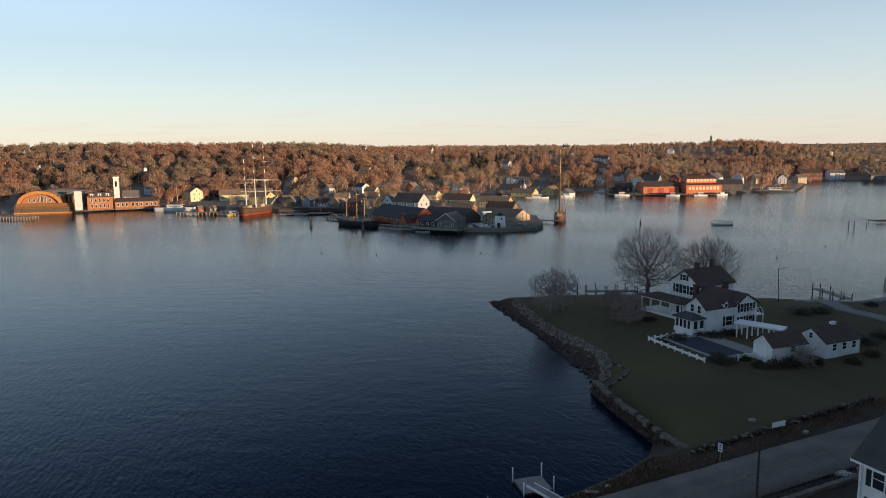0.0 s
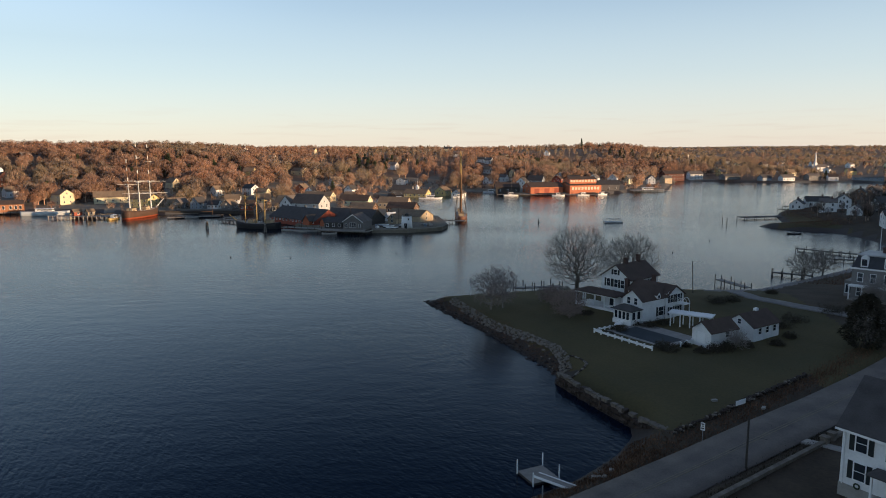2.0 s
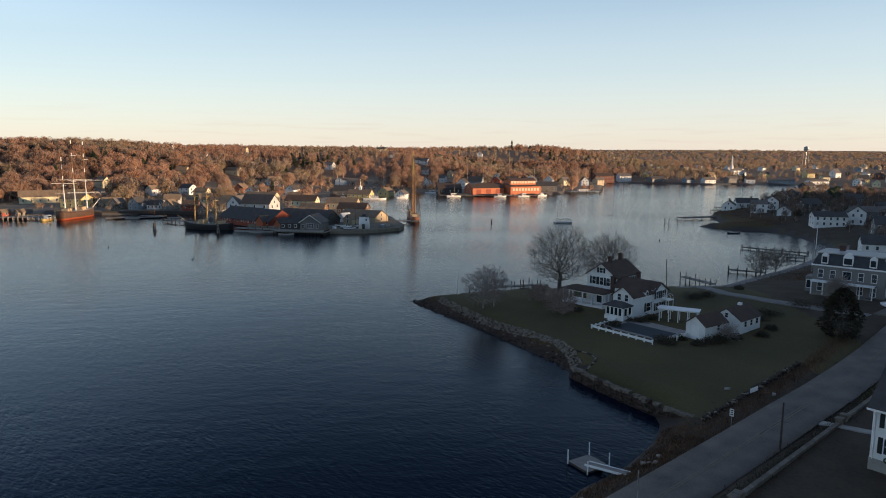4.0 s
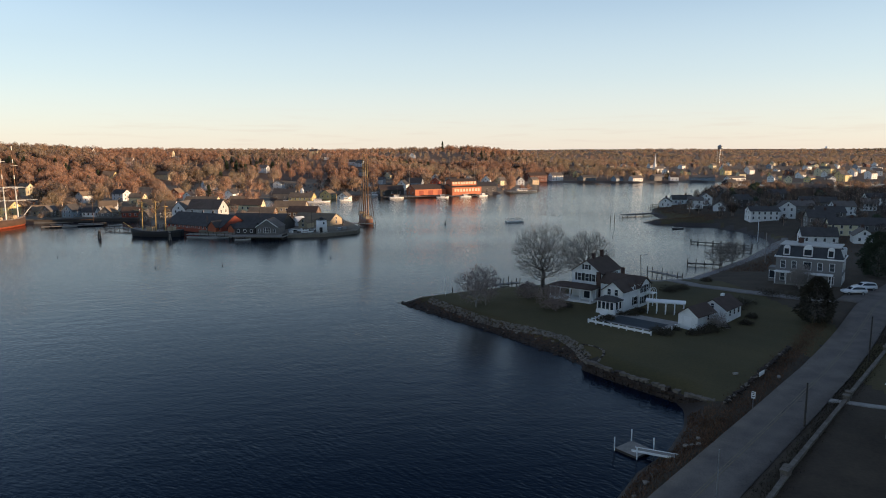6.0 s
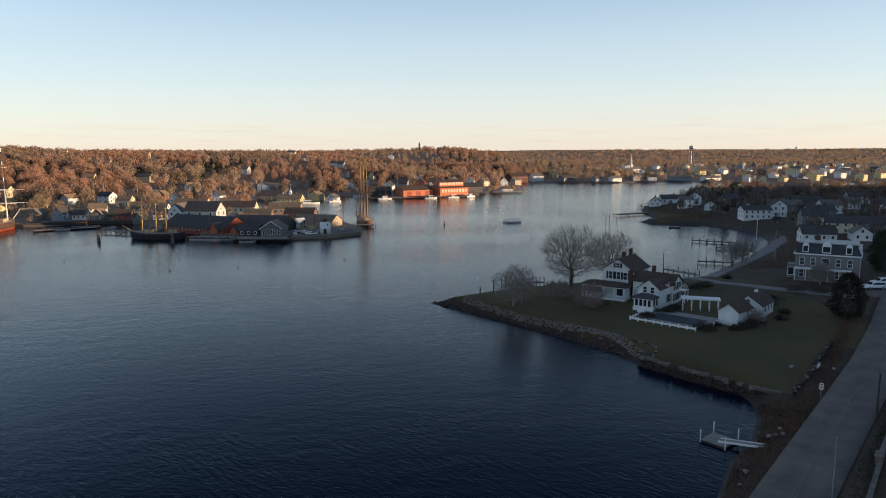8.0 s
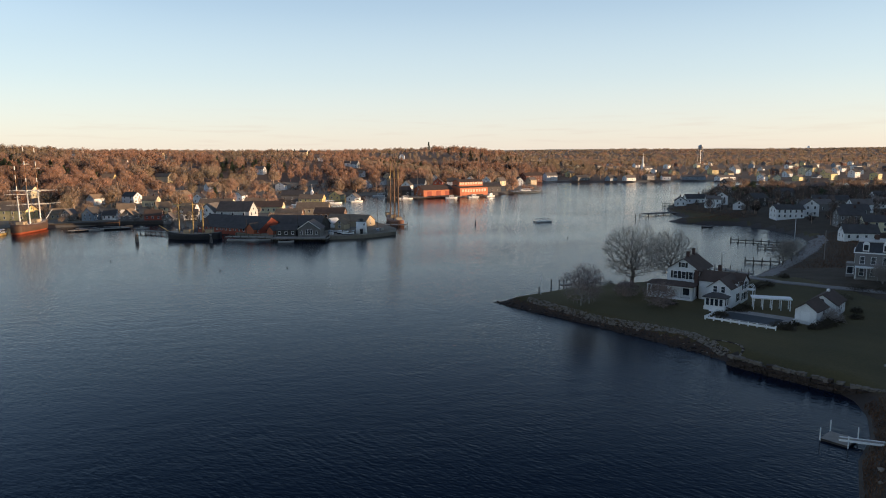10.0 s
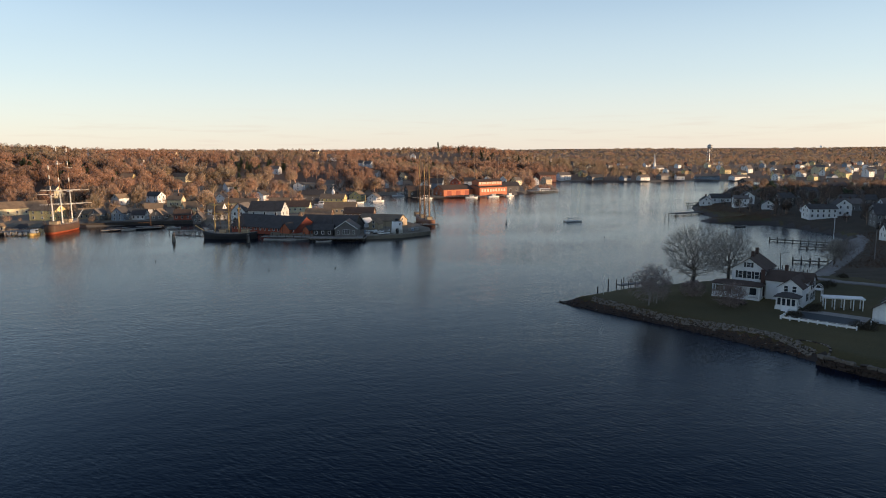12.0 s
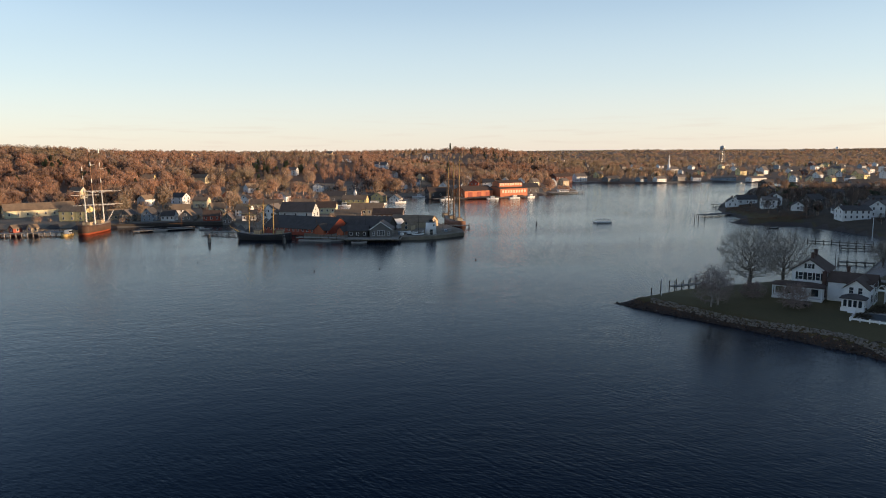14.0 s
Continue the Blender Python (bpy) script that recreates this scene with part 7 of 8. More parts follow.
def mooring_raft():
    r = thing("mooring_raft", pose(23.6, 322.5, 0, 0, 0, 8), "low grey floating raft with a curved rail frame", "raft")
    bm = bm_new()
    box(bm, -4.0, 4.0, -2.2, 2.2, 0.05, 0.6)
    part("float", bm, M_METAL, r)
    for y in (-2.0, 2.0):
        bm = bm_new()
        for k in range(10):
            x0, x1 = -3.8 + k * 0.76, -3.8 + (k + 1) * 0.76
            z0, z1 = 1.3 + 0.8 * abs(math.sin(x0 * 0.8)), 1.3 + 0.8 * abs(math.sin(x1 * 0.8))
            tube(bm, (x0, y, z0), (x1, y, z1), 0.1, 0.1, 5)
        part("rail", bm, M_METAL, r)
        for x in (-3.8, -1.3, 1.3, 3.8):
            bm = bm_new()
            tube(bm, (x, y, 0.6), (x, y, 1.3 + 0.8 * abs(math.sin(x * 0.8))), 0.08, 0.08, 5)
            part("stanchion", bm, M_METAL, r)


mooring_raft()


def dolphin(x, y, hgt, label):
    d = thing("mooring_dolphin", pose(x, y, 0), label, "piling", "mooring dolphins")
    for k in range(5):
        a = k * math.tau / 5
        bm = bm_new()
        tube(bm, (0.75 * math.cos(a), 0.75 * math.sin(a), -2), (0.3 * math.cos(a), 0.3 * math.sin(a), hgt - 0.3 * (k % 2)), 0.2, 0.17, 7)
        part("piling", bm, M_PILE if k % 2 else M_DOCK, d)
    bm = bm_new()
    tube(bm, (0, 0, hgt - 0.9), (0, 0, hgt - 0.6), 0.62, 0.6, 12)
    part("binding", bm, M_ROPE, d)


dolphin(-124.2, 272.5, 3.4, "weathered cluster of mooring piles bound with rope")
dolphin(-154.4, 281.5, 3.3, "dark cluster of mooring piles bound with rope")

for x, y in ((-147.3, 229.5), (-108.5, 206), (-89, 207.3), (-57.2, 219.6), (17, 262), (52, 262), (33, 231)):
    b = thing("mooring_buoy", pose(x, y, 0), "small dark mooring buoy floating on the river", "buoy", "mooring buoys")
    bm = bm_new()
    tube(bm, (0, 0, -0.2), (0, 0, 0.3), 0.2, 0.17, 10)
    part("float", bm, M_BLACK, b)
    bm = bm_new()
    tube(bm, (0, 0, 0.3), (0, 0, 0.55), 0.05, 0.04, 6)
    part("staff", bm, M_BLACK, b)
b = thing("channel_marker", pose(-10.4, 319.5, 0), "slim dark channel marker buoy on the river", "buoy")
bm = bm_new()
tube(bm, (0, 0, -0.3), (0, 0, 1.9), 0.26, 0.14, 10)
part("can", bm, M_BLACK, b)
bm = bm_new()
tube(bm, (0, 0, -0.1), (0, 0, 0.25), 0.5, 0.45, 10)
part("collar", bm, M_BLACK, b)

pier(-338, 271.5, -315, 276, 6.0, 1.6, 1.6, "timber wharf with closely set pale pilings", 0.2, pile=M_PALE)
pier(-256, 317.4, -224.5, 320.2, 7.0, 1.35, 2.2, "timber wharf with pale pilings beside the ship", 0.3, pile=M_PALE)
pier(-196, 322, -172, 331, 3.0, 0.8, 4.0, "low dark floating dock by the village", 0.8)
pier(-163, 312, -148, 304, 2.2, 1.3, 2.5, "short dark timber jetty by the black ship", 0.5)
pier(-120, 283, -100, 277, 3.4, 1.2, 3.2, "pale timber dock before the red sheds", 0.9)
pier(-58, 318, -44, 314, 3.0, 1.2, 3.0, "dark timber pier beside the schooner", 0.8)
pier(-40, 500, 32, 507, 4.0, 1.2, 6.0, "timber boatyard pier before the orange sheds", 1.0)
pier(60, 548, 92, 553, 3.4, 1.3, 5.0, "timber dock beside the passenger boat", 1.0)
pier(76, 655, 136, 740, 5.0, 1.6, 8.0, "long pale timber wharf in the evening sun", 0.5)
house(-245, 321, 60, 4, 3, 2.0, 3.2, M_RED, M_ROOF_TAN, "small red hut on the timber wharf", "hut", "hut", 1, 1, 1, 0, 1.35)
house(-238, 321.5, 60, 3.5, 3, 2.0, 3.3, M_TAN, M_ROOF_TAN, "small tan hut on the timber wharf", "hut", "hut", 1, 1, 1, 0, 1.35)


# ---- buildings on the north shore ----
def arched_hall():
    """Big timber shed with a bowed front facing the river."""
    h = thing("exhibition_hall", pose(-350, 319.5, 1.6, 0, 0, 30), "large curved timber exhibition hall with arched glass front", "hall")
    n, cx = 18, -3.3

    def arc(k, half, top, x0):
        a = math.pi * k / n
        return x0 - half * math.cos(a), top * math.sin(a) ** 0.72
    bm = bm_new()
    front = [bm.verts.new((x, -10.0, z)) for x, z in (arc(k, 12.0, 10.4, cx) for k in range(n + 1))]
    mid = [bm.verts.new((x, 4.0, z)) for x, z in (arc(k, 15.0, 12.0, 3.0) for k in range(n + 1))]
    back = [bm.verts.new((x, 24.0, z)) for x, z in (arc(k, 15.5, 11.0, 9.0) for k in range(n + 1))]
    for p, q in ((front, mid), (mid, back)):
        for k in range(n):
            bm.faces.new((p[k], p[k + 1], q[k + 1], q[k]))
    part("roof", bm, M_ROOF_GREY, h, "curved grey roof", True).modifiers.new("t", 'SOLIDIFY').thickness = 0.5
    bm = bm_new()
    rings = []
    for y in (-11.2, -9.7):
        for half, top in ((12.5, 11.0), (10.7, 9.3)):
            rings.append([bm.verts.new((x, y, z)) for x, z in (arc(k, half, top, cx) for k in range(n + 1))])
    fo, fi, bo, bi = rings
    for p, q in ((fi, fo), (bo, bi), (fo, bo), (bi, fi)):
        for k in range(n):
            bm.faces.new((p[k], p[k + 1], q[k + 1], q[k]))
    bmesh.ops.recalc_face_normals(bm, faces=bm.faces)
    part("arch", bm, M_ARCH, h, "broad laminated timber arch")
    bm = bm_new()
    vs = [bm.verts.new((x, -9.2, z)) for x, z in (arc(k, 10.7, 9.3, cx) for k in range(n + 1))]
    bm.faces.new(vs[::-1])
    r = bmesh.ops.extrude_face_region(bm, geom=bm.faces[:])
    for v in [g for g in r["geom"] if isinstance(g, bmesh.types.BMVert)]:
        v.co.y += 0.4
    bmesh.ops.recalc_face_normals(bm, faces=bm.faces)
    part("front_wall", bm, M_BRICK_ORANGE, h)
    for x, w, hh in ((-9.0, 1.1, 1.8), (-6.6, 1.1, 1.8), (-4.2, 0.7, 3.2), (-2.4, 1.2, 3.4), (-0.4, 0.7, 3.2), (2.0, 1.1, 1.8)):
        put_window(h, pose(x, -9.2, 4.6), w, hh, M_PANE_FAR)
    # open bay beside the arch, with timber posts before a dark wall
    bm = bm_new()
    box(bm, 7.5, 16.5, -7.0, -6.6, -1.0, 7.6)
    part("bay_wall", bm, M_PILE, h)
    for x in (9.6, 12.2, 14.8):
        bm = bm_new()
        box(bm, x - 0.25, x + 0.25, -9.9, -9.4, 2.0, 8.2)
        part("bay_post", bm, M_ARCH, h, "orange timber post")
    bm = bm_new()
    box(bm, 7.0, 16.9, -10.2, 4.0, 8.2, 8.7)
    part("bay_roof", bm, M_ROOF_GREY, h)
    # two-deck landing stage along the water
    bm = bm_new()
    box(bm, -15.6, 15.4, -16.2, -11.3, -2.0, -0.9)
    part("stage_base", bm, M_ARCH, h, "orange timber waterside beam")
    bm = bm_new()
    box(bm, -15.0, 14.8, -15.4, -11.3, -0.9, 1.3)
    part("stage_wall", bm, M_DOCK_DARK, h)
    bm = bm_new()
    box(bm, -15.4, 15.2, -16.0, -11.3, 1.3, 1.6)
    part("stage_deck", bm, M_SPAR, h)
    bm = bm_new()
    box(bm, -15.2, 15.0, -13.6, -11.3, 1.6, 3.9)
    part("upper_wall", bm, M_SPAR, h)
    for k in range(16):
        x = -15.2 + k * 2.03
        bm = bm_new()
        box(bm, x - 0.1, x + 0.1, -15.9, -15.7, -0.9, 2.5)
        part("stage_post", bm, M_SPAR, h)
    bm = bm_new()
    box(bm, -15.3, 15.1, -15.88, -15.72, 2.5, 2.65)
    part("stage_rail", bm, M_SPAR, h)


arched_hall()


def brick_mill():
    m = thing("brick_building", pose(-320, 326.5, 1.6, 0, 0, 38), "three-storey orange brick building with white dormers", "building")
    L, W = 13.5, 10
    bm = bm_new()
    box(bm, -L / 2, L / 2, -W / 2, W / 2, -1, 6.8)
    part("wall", bm, M_BRICK_ORANGE, m)
    part("roof", hip_roof(-L / 2, L / 2, -W / 2, W / 2, 6.8, 9.4, 1.2, 0.3), M_ROOF_BROWN, m)
    for z in (0.8, 3.9):
        windows(m, "front", (-4.4, -2.2, 0, 2.2, 4.4), z, L, W, 0.9, 1.8)
    for u in (-4.2, 0, 4.2):
        bm = bm_new()
        box(bm, u - 0.9, u + 0.9, -W / 2 + 0.1, -W / 2 + 1.6, 7.0, 8.9)
        d = part("dormer", bm, M_TRIM, m)
        put_window(d, pose(u, -W / 2 + 0.1, 7.3), 0.9, 1.2)
    for x in (11, 19, 27):
        h = thing("brick_building", pose(-320 + (x + 1) * 0.79, 326.5 + (x + 1) * 0.60, 1.6, 0, 0, 37), "low brick workshop with sloping roof and windows", "building", "brick workshops")
        part("wall", gable_walls(7.8, 9, 3.6, 5.6), M_BRICK_ORANGE, h)
        part("roof", gable_roof(7.8, 9, 3.6, 5.6, 0.2), M_ROOF_BROWN, h)
        windows(h, "front", (-2.2, 0.2, 2.4), 1.0, 7.8, 9, 1.1, 1.8)
    t = thing("clock_tower", pose(-321.6, 341, 3.6, 0, 0, 38), "square white wooden tower with a dark arched opening", "tower")
    bm = bm_new()
    box(bm, -1.5, 1.5, -1.5, 1.5, -1, 15.6)
    part("shaft", bm, M_WHITE, t)
    bm = bm_new()
    box(bm, -1.75, 1.75, -1.75, 1.75, 15.6, 16.1)
    part("cornice", bm, M_TRIM, t)
    bm = bm_new()
    box(bm, -0.6, 0.6, -1.58, -1.45, 10.0, 12.8)
    tube(bm, (0, -1.58, 12.8), (0, -1.45, 12.8), 0.6, 0.6, 14)
    part("opening", bm, M_BLACK, t)
    house(-316.5, 347, 38, 9, 7, 6, 9.4, M_BLUE, M_ROOF_GREY, "blue-grey boarded hall beside the tower", "hall", "hall", 3, 2, 2, 0)


brick_mill()
pier(-323.5, 311, -284, 342, 2.6, 1.4, 3.0, "pale timber bulkhead before the brick buildings", 0.4)
bm = bm_new()
box(bm, -1.6, 1.6, -1.5, 1.5, 0, 11)
vh = thing("grain_store", pose(-323, 313, 1.6, 0, 0, 30), "tall narrow pale store beside the wharf", "building")
part("wall", bm, M_WHITE, vh)
bm = bm_new()
box(bm, -2, 3.5, -1.8, 1.8, 11.0, 11.6)
part("roof", bm, M_ROOF_GREY, vh)


# ---- boatyard sheds in the sun ----
def boatyard():
    lo = house(-7.0, 519, 24, 26, 15, 4.4, 7.6, M_BOATYARD, M_ROOF_BROWN, "long orange-red boatyard shed with brown roof", "boat shed", "boat_shed", 0, 2, 1, 0, 1.5)
    for k in range(3):
        bm = bm_new()
        box(bm, -10 + k * 8, -6 + k * 8, -7.57, -7.45, 0, 3.4)
        part("sliding_door", bm, M_RED, lo)
    h = thing("boat_shed", pose(21, 527, 1.5, 0, 0, 24), "tall orange-red boatyard shed with rows of windows", "boat shed")
    L, W = 26, 18
    part("wall", gable_walls(L, W, 5.4, 7.2), M_BOATYARD, h)
    part("roof", gable_roof(L, W, 5.4, 7.2, 0.4), M_ROOF_BROWN, h)
    bm = gable_walls(22, 9.5, 9.6, 11.4, 5)
    part("clerestory_wall", bm, M_BOATYARD, h)
    part("clerestory_roof", gable_roof(22, 9.5, 9.6, 11.4, 0.4), M_ROOF_BROWN, h)
    # Cream panes paint the sun's yellow glint onto the glass.
    windows(h, "front", [-10.4 + k * 2.6 for k in range(9)], 2.2, L, W, 1.3, 1.8, pane=M_CREAM)
    windows(h, "front", [-9.6 + k * 2.4 for k in range(9)], 7.7, 22, 9.5, 1.4, 1.4, pane=M_CREAM)
    windows(h, "right", [-6, -2, 2, 6], 2.2, L, W, 1.4, 2.0)
    house(44, 552, 5, 16, 10, 4.5, 7.5, M_GREY, M_ROOF, "grey boatyard store with dark roof", "shed", "shed", 3, 2, 1, 0)
    house(-34, 522, 10, 18, 12, 4.0, 7.0, M_DARKGREY, M_ROOF_BROWN, "dark shingled boatyard shed beside the water", "shed", "shed", 3, 2, 1, 0)


boatyard()


# ---- clutter along the quay ----
def crate(x, y, z, w, d, h, turn, mat, name, label, category):
    bm = bm_new()
    box(bm, -w / 2, w / 2, -d / 2, d / 2, 0, h)
    bmesh.ops.bevel(bm, geom=bm.edges[:], offset=0.03, segments=1, affect='EDGES')
    t = thing(name, pose(x, y, z, 0, 0, turn), label, category)
    part("body", bm, mat, t)
    bm = bm_new()
    box(bm, -w / 2 - 0.04, w / 2 + 0.04, -d / 2 - 0.04, d / 2 + 0.04, h, h + 0.07)
    part("lid", bm, mat, t)


def quay_clutter():
    rng = random.Random(33)
    for k in range(16):
        x = rng.uniform(-98, -56)
        y = 279 + rng.uniform(0, 6) + max(0, (x + 66)) * 0.5
        if (x + 85.6) ** 2 + (y - 277.5) ** 2 < 64 or (x + 65.4) ** 2 + (y - 281.2) ** 2 < 9:
            continue
        crate(x, y, 1.45, rng.uniform(0.8, 1.8), rng.uniform(0.8, 1.4), rng.uniform(0.6, 1.3), rng.uniform(0, 90), rng.choice((M_DOCK, M_HULL_WHITE, M_CONCRETE, M_BLUE)), "crate", "storage crate standing on the quay paving", "crate")
    for x, y, a in ((-70.5, 283, 20), (-76, 285, -10), (-58.5, 290, 60), (-73, 280.5, 15)):
        b = small_boat(x, y, a, 4.6, 1.5, "small pale rowing boat stored on the quay", M_HULL_WHITE, False, free=0.45)
        b.location.z = 1.95
    for x, y, a in ((-104, 276.5, 10), (-109, 274.5, -25), (-95, 268, 5), (-166, 329, 30), (-185, 325, 20)):
        small_boat(x, y, a, 6.0, 1.9, "small pale open boat floating by the dock", M_CONCRETE, False, free=0.5)
    for k in range(12):
        x = -103 + k * 2.3
        bm = bm_new()
        tube(bm, (x, 279 + (k % 3) - 0.15 * k, -2), (x, 279 + (k % 3) - 0.15 * k, 2.6 + 0.4 * (k % 2)), 0.16, 0.14, 7)
        tagged(part("piling", bm, M_DOCK), "weathered wooden piling at the quay edge", "piling", "quay pilings")
    for x, y, hh in ((-139, 296, 9), (-92, 290, 11), (-70, 287, 8), (-58, 300, 12), (-112, 283, 7)):
        utility_pole(x, y, hh, "slim pale pole among the quay sheds", arm=False, r=0.09, z=1.4)


quay_clutter()

# ---- houses among the trees and in the town ----
CLEAR = []    # x, y, radius kept free of trees
OPEN = []     # x, y, z of houses with open ground on the river side
STYLE = {"w": (M_WHITE, "white"), "c": (M_CREAM, "cream"), "y": (M_YELLOW, "yellow"), "g": (M_GREY, "grey"), "t": (M_TAN, "tan"), "b": (M_BROWN, "brown"), "r": (M_RED, "red"), "u": (M_BLUE, "blue-grey"), "k": (M_BRICK, "brick"), "d": (M_DARKGREY, "dark grey")}
ROOFS = {"d": (M_ROOF, "dark"), "b": (M_ROOF_BROWN, "brown"), "g": (M_ROOF_GREY, "grey"), "t": (M_ROOF_TAN, "tan")}


def far_house(x, y, turn, L, W, ev, rg, wall, roof, where, front=3, ends=2, chim=1, z=None, clear=None, seen=True):
    if where in (POINT, "on the near bank"):
        L, W, ev, rg = L * 0.82, W * 0.82, ev * 0.82, rg * 0.82
    elif where == TOWN:
        turn = 30 + (x * 7.3 + y * 3.1) % 30 - 15 if (x * 3.7 + y) % 10 < 7 else turn + (x * 7.3 + y * 3.1) % 44 - 22
        L, W, ev, rg = L * 0.76, W * 0.76, ev * 0.78, rg * 0.78
    elif where == HILL:
        L, W, ev, rg = L * 0.78, W * 0.78, ev * 0.8, rg * 0.8
    if 0 <= turn <= 30 and where not in (POINT, TOWN):
        turn = -turn - 8
    wm, wn_ = STYLE[wall]
    rm, rn = ROOFS[roof]
    CLEAR.append((x, y - 4, clear or max(L, W) * 0.6 + 2))
    if where == TOWN:
        CLEAR.append((x - 9, y - 17, 10))
    if where not in (TOWN, POINT):
        CLEAR.append((x + 2, y - 16, max(L, W) * 0.7))
        if where == HILL:
            CLEAR.append((x + 4, y - 29, max(L, W) * 0.45))
    if where not in (HILL, TOWN, POINT):
        CLEAR.append((x + 3, y - 30, max(L, W) * 0.4))
    if seen and where not in (POINT, "on the near bank"):
        OPEN.append((x, y, land_z(x, y) if z is None else z))
    front, ends = max(2, front - 1), min(ends, 2)
    return house(x, y, turn, L, W, ev, rg, wm, rm, f"{wn_} gabled house with {rn} roof {where}", front=front, ends=ends, storeys=2 if ev > 4 else 1, chim=chim, z=z, pane=M_PANE_FAR, win=(0.75, 1.2))


HILL, TOWN, POINT = "among bare trees on the hill", "in the riverside town", "on the low grassy point"
# north village, behind the wharves
far_house(-268, 398, 33, 34, 10, 3.6, 7.0, "c", "t", "behind the north wharf", 9, 2)
far_house(-238, 371, 5, 14, 9, 5, 7.5, "y", "t", "behind the north wharf", 4, 2)
far_house(-300, 384, 15, 11, 9, 6, 9, "c", "t", "behind the north wharf")
far_house(-356, 411, 60, 10, 8, 4, 6.8, "w", "t", "behind the north wharf")
far_house(-275, 470, 20, 12, 9, 5, 9, "c", "t", HILL)
far_house(-229, 612, 20, 20, 10, 5, 8.5, "c", "t", HILL)
far_house(-168.8, 466, 75, 9, 8, 4.6, 7.8, "w", "g", HILL)
far_house(-147, 491, 75, 12, 9, 4.6, 8.4, "w", "d", HILL)
far_house(-206, 448, 20, 12, 9, 5.5, 8.5, "w", "d", HILL)
far_house(-222, 432, 60, 10, 8, 5, 8, "w", "t", HILL)
far_house(-188, 425, 5, 11, 8, 5, 8, "c", "t", HILL)
far_house(-150, 425, 5, 26, 9, 4, 7, "c", "t", HILL, 7)
far_house(-128, 430, -5, 16, 9, 4, 7, "c", "t", HILL, 5)
basin = far_house(-97, 488, 5, 17, 10, 5, 8, "y", "t", "with cupola by a basin", 6, 2)
bm = bm_new()
box(bm, -0.9, 0.9, -0.9, 0.9, 7.4, 9.6)
tube(bm, (0, 0, 9.6), (0, 0, 11.2), 1.2, 0.35, 8)
tube(bm, (0, 0, 11.2), (0, 0, 15.5), 0.12, 0.05, 6)
part("cupola", bm, M_TRIM, basin, "white cupola with a thin spire")
far_house(-80, 502, 70, 10, 9, 6, 9, "y", "t", "by the far basin")
far_house(-68, 497, 75, 10, 8, 4.6, 7.4, "w", "g", "by the far basin")
far_house(-112, 510, 0, 16, 9, 4, 7.5, "g", "d", "by the far basin", 4)
far_house(-159, 698, 10, 12, 10, 6, 9.5, "w", "g", HILL)
far_house(-65, 777, 20, 11, 9, 5.6, 9, "w", "g", HILL)
far_house(-60, 694, 30, 11, 9, 5, 8, "w", "t", HILL)
far_house(-75, 790, -10, 12, 8, 4.5, 7.5, "w", "d", HILL)
far_house(-55, 612, 70, 9, 8, 5, 8.5, "w", "d", HILL)
far_house(-23, 572, 70, 9, 8, 5, 8.5, "w", "d", "above the boatyard")
far_house(-12, 588, 10, 13, 9, 5, 9, "u", "d", "above the boatyard")
far_house(6, 592, 75, 8, 8, 5, 8, "r", "b", "above the boatyard")
far_house(20, 600, 0, 10, 8, 5, 8, "w", "d", "above the boatyard")
far_house(-42, 632, 20, 10, 8, 5, 8, "w", "g", HILL)
far_house(-34, 668, 60, 9, 8, 5, 8.6, "c", "d", HILL)
far_house(10, 650, 75, 10, 8, 5.4, 9, "w", "g", HILL)
far_house(38, 612, 70, 10, 8, 5.4, 9, "w", "g", "above the boatyard")
far_house(56, 628, 75, 9, 8, 5.4, 9, "w", "g", "above the boatyard")
far_house(72, 640, 70, 10, 9, 6, 10, "c", "g", TOWN)
far_house(92, 648, 75, 10, 9, 6, 10, "w", "d", TOWN)
far_house(108, 662, 70, 12, 9, 6, 9, "t", "g", TOWN)
far_house(126, 730, 10, 28, 16, 8, 12, "k", "b", TOWN, 8, 3)
far_house(152, 745, 5, 18, 12, 7, 11, "w", "g", TOWN, 5, 3)
far_house(182, 728, 0, 26, 12, 5, 8, "g", "d", TOWN, 9, 2)
far_house(212, 716, 5, 16, 9, 4, 7.5, "u", "d", TOWN, 5, 2)
far_house(232, 714, -5, 18, 9, 4.2, 7.5, "w", "g", TOWN, 5, 2)
far_house(258, 720, 0, 18, 10, 6, 8.5, "g", "g", TOWN, 6, 2)
far_house(276, 718, 0, 12, 9, 5, 8, "w", "b", TOWN, 3, 2)
far_house(310, 722, -5, 34, 11, 4, 6.5, "u", "g", TOWN, 8, 2)
far_house(336, 700, -5, 30, 11, 4, 6.5, "w", "g", TOWN, 8, 2)
far_house(362, 672, 60, 11, 10, 6, 9.5, "w", "g", TOWN)
far_house(376, 668, 70, 10, 9, 5, 8.5, "c", "g", TOWN)
far_house(398, 664, 0, 16, 10, 5, 8, "y", "g", TOWN, 4)
far_house(440, 672, 0, 20, 12, 8, 10, "y", "g", TOWN, 5, 3)
far_house(418, 662, 65, 12, 9, 5, 8, "w", "g", TOWN)
far_house(486, 662, 0, 18, 11, 8, 10, "y", "g", TOWN, 4, 3)
far_house(522, 660, 70, 12, 10, 6, 9, "w", "g", TOWN)
far_house(545, 672, 0, 18, 10, 5, 8, "y", "g", TOWN, 4, 2)
cup = house(-398, 452, -30, 11, 9, 6, 10, M_BRICK, M_ROOF_BROWN, "brick-red house with a white cupola among the trees", front=3, ends=2, chim=0, pane=M_PANE_FAR)
bm = bm_new()
box(bm, -1.1, 1.1, -1.1, 1.1, 9.2, 11.6)
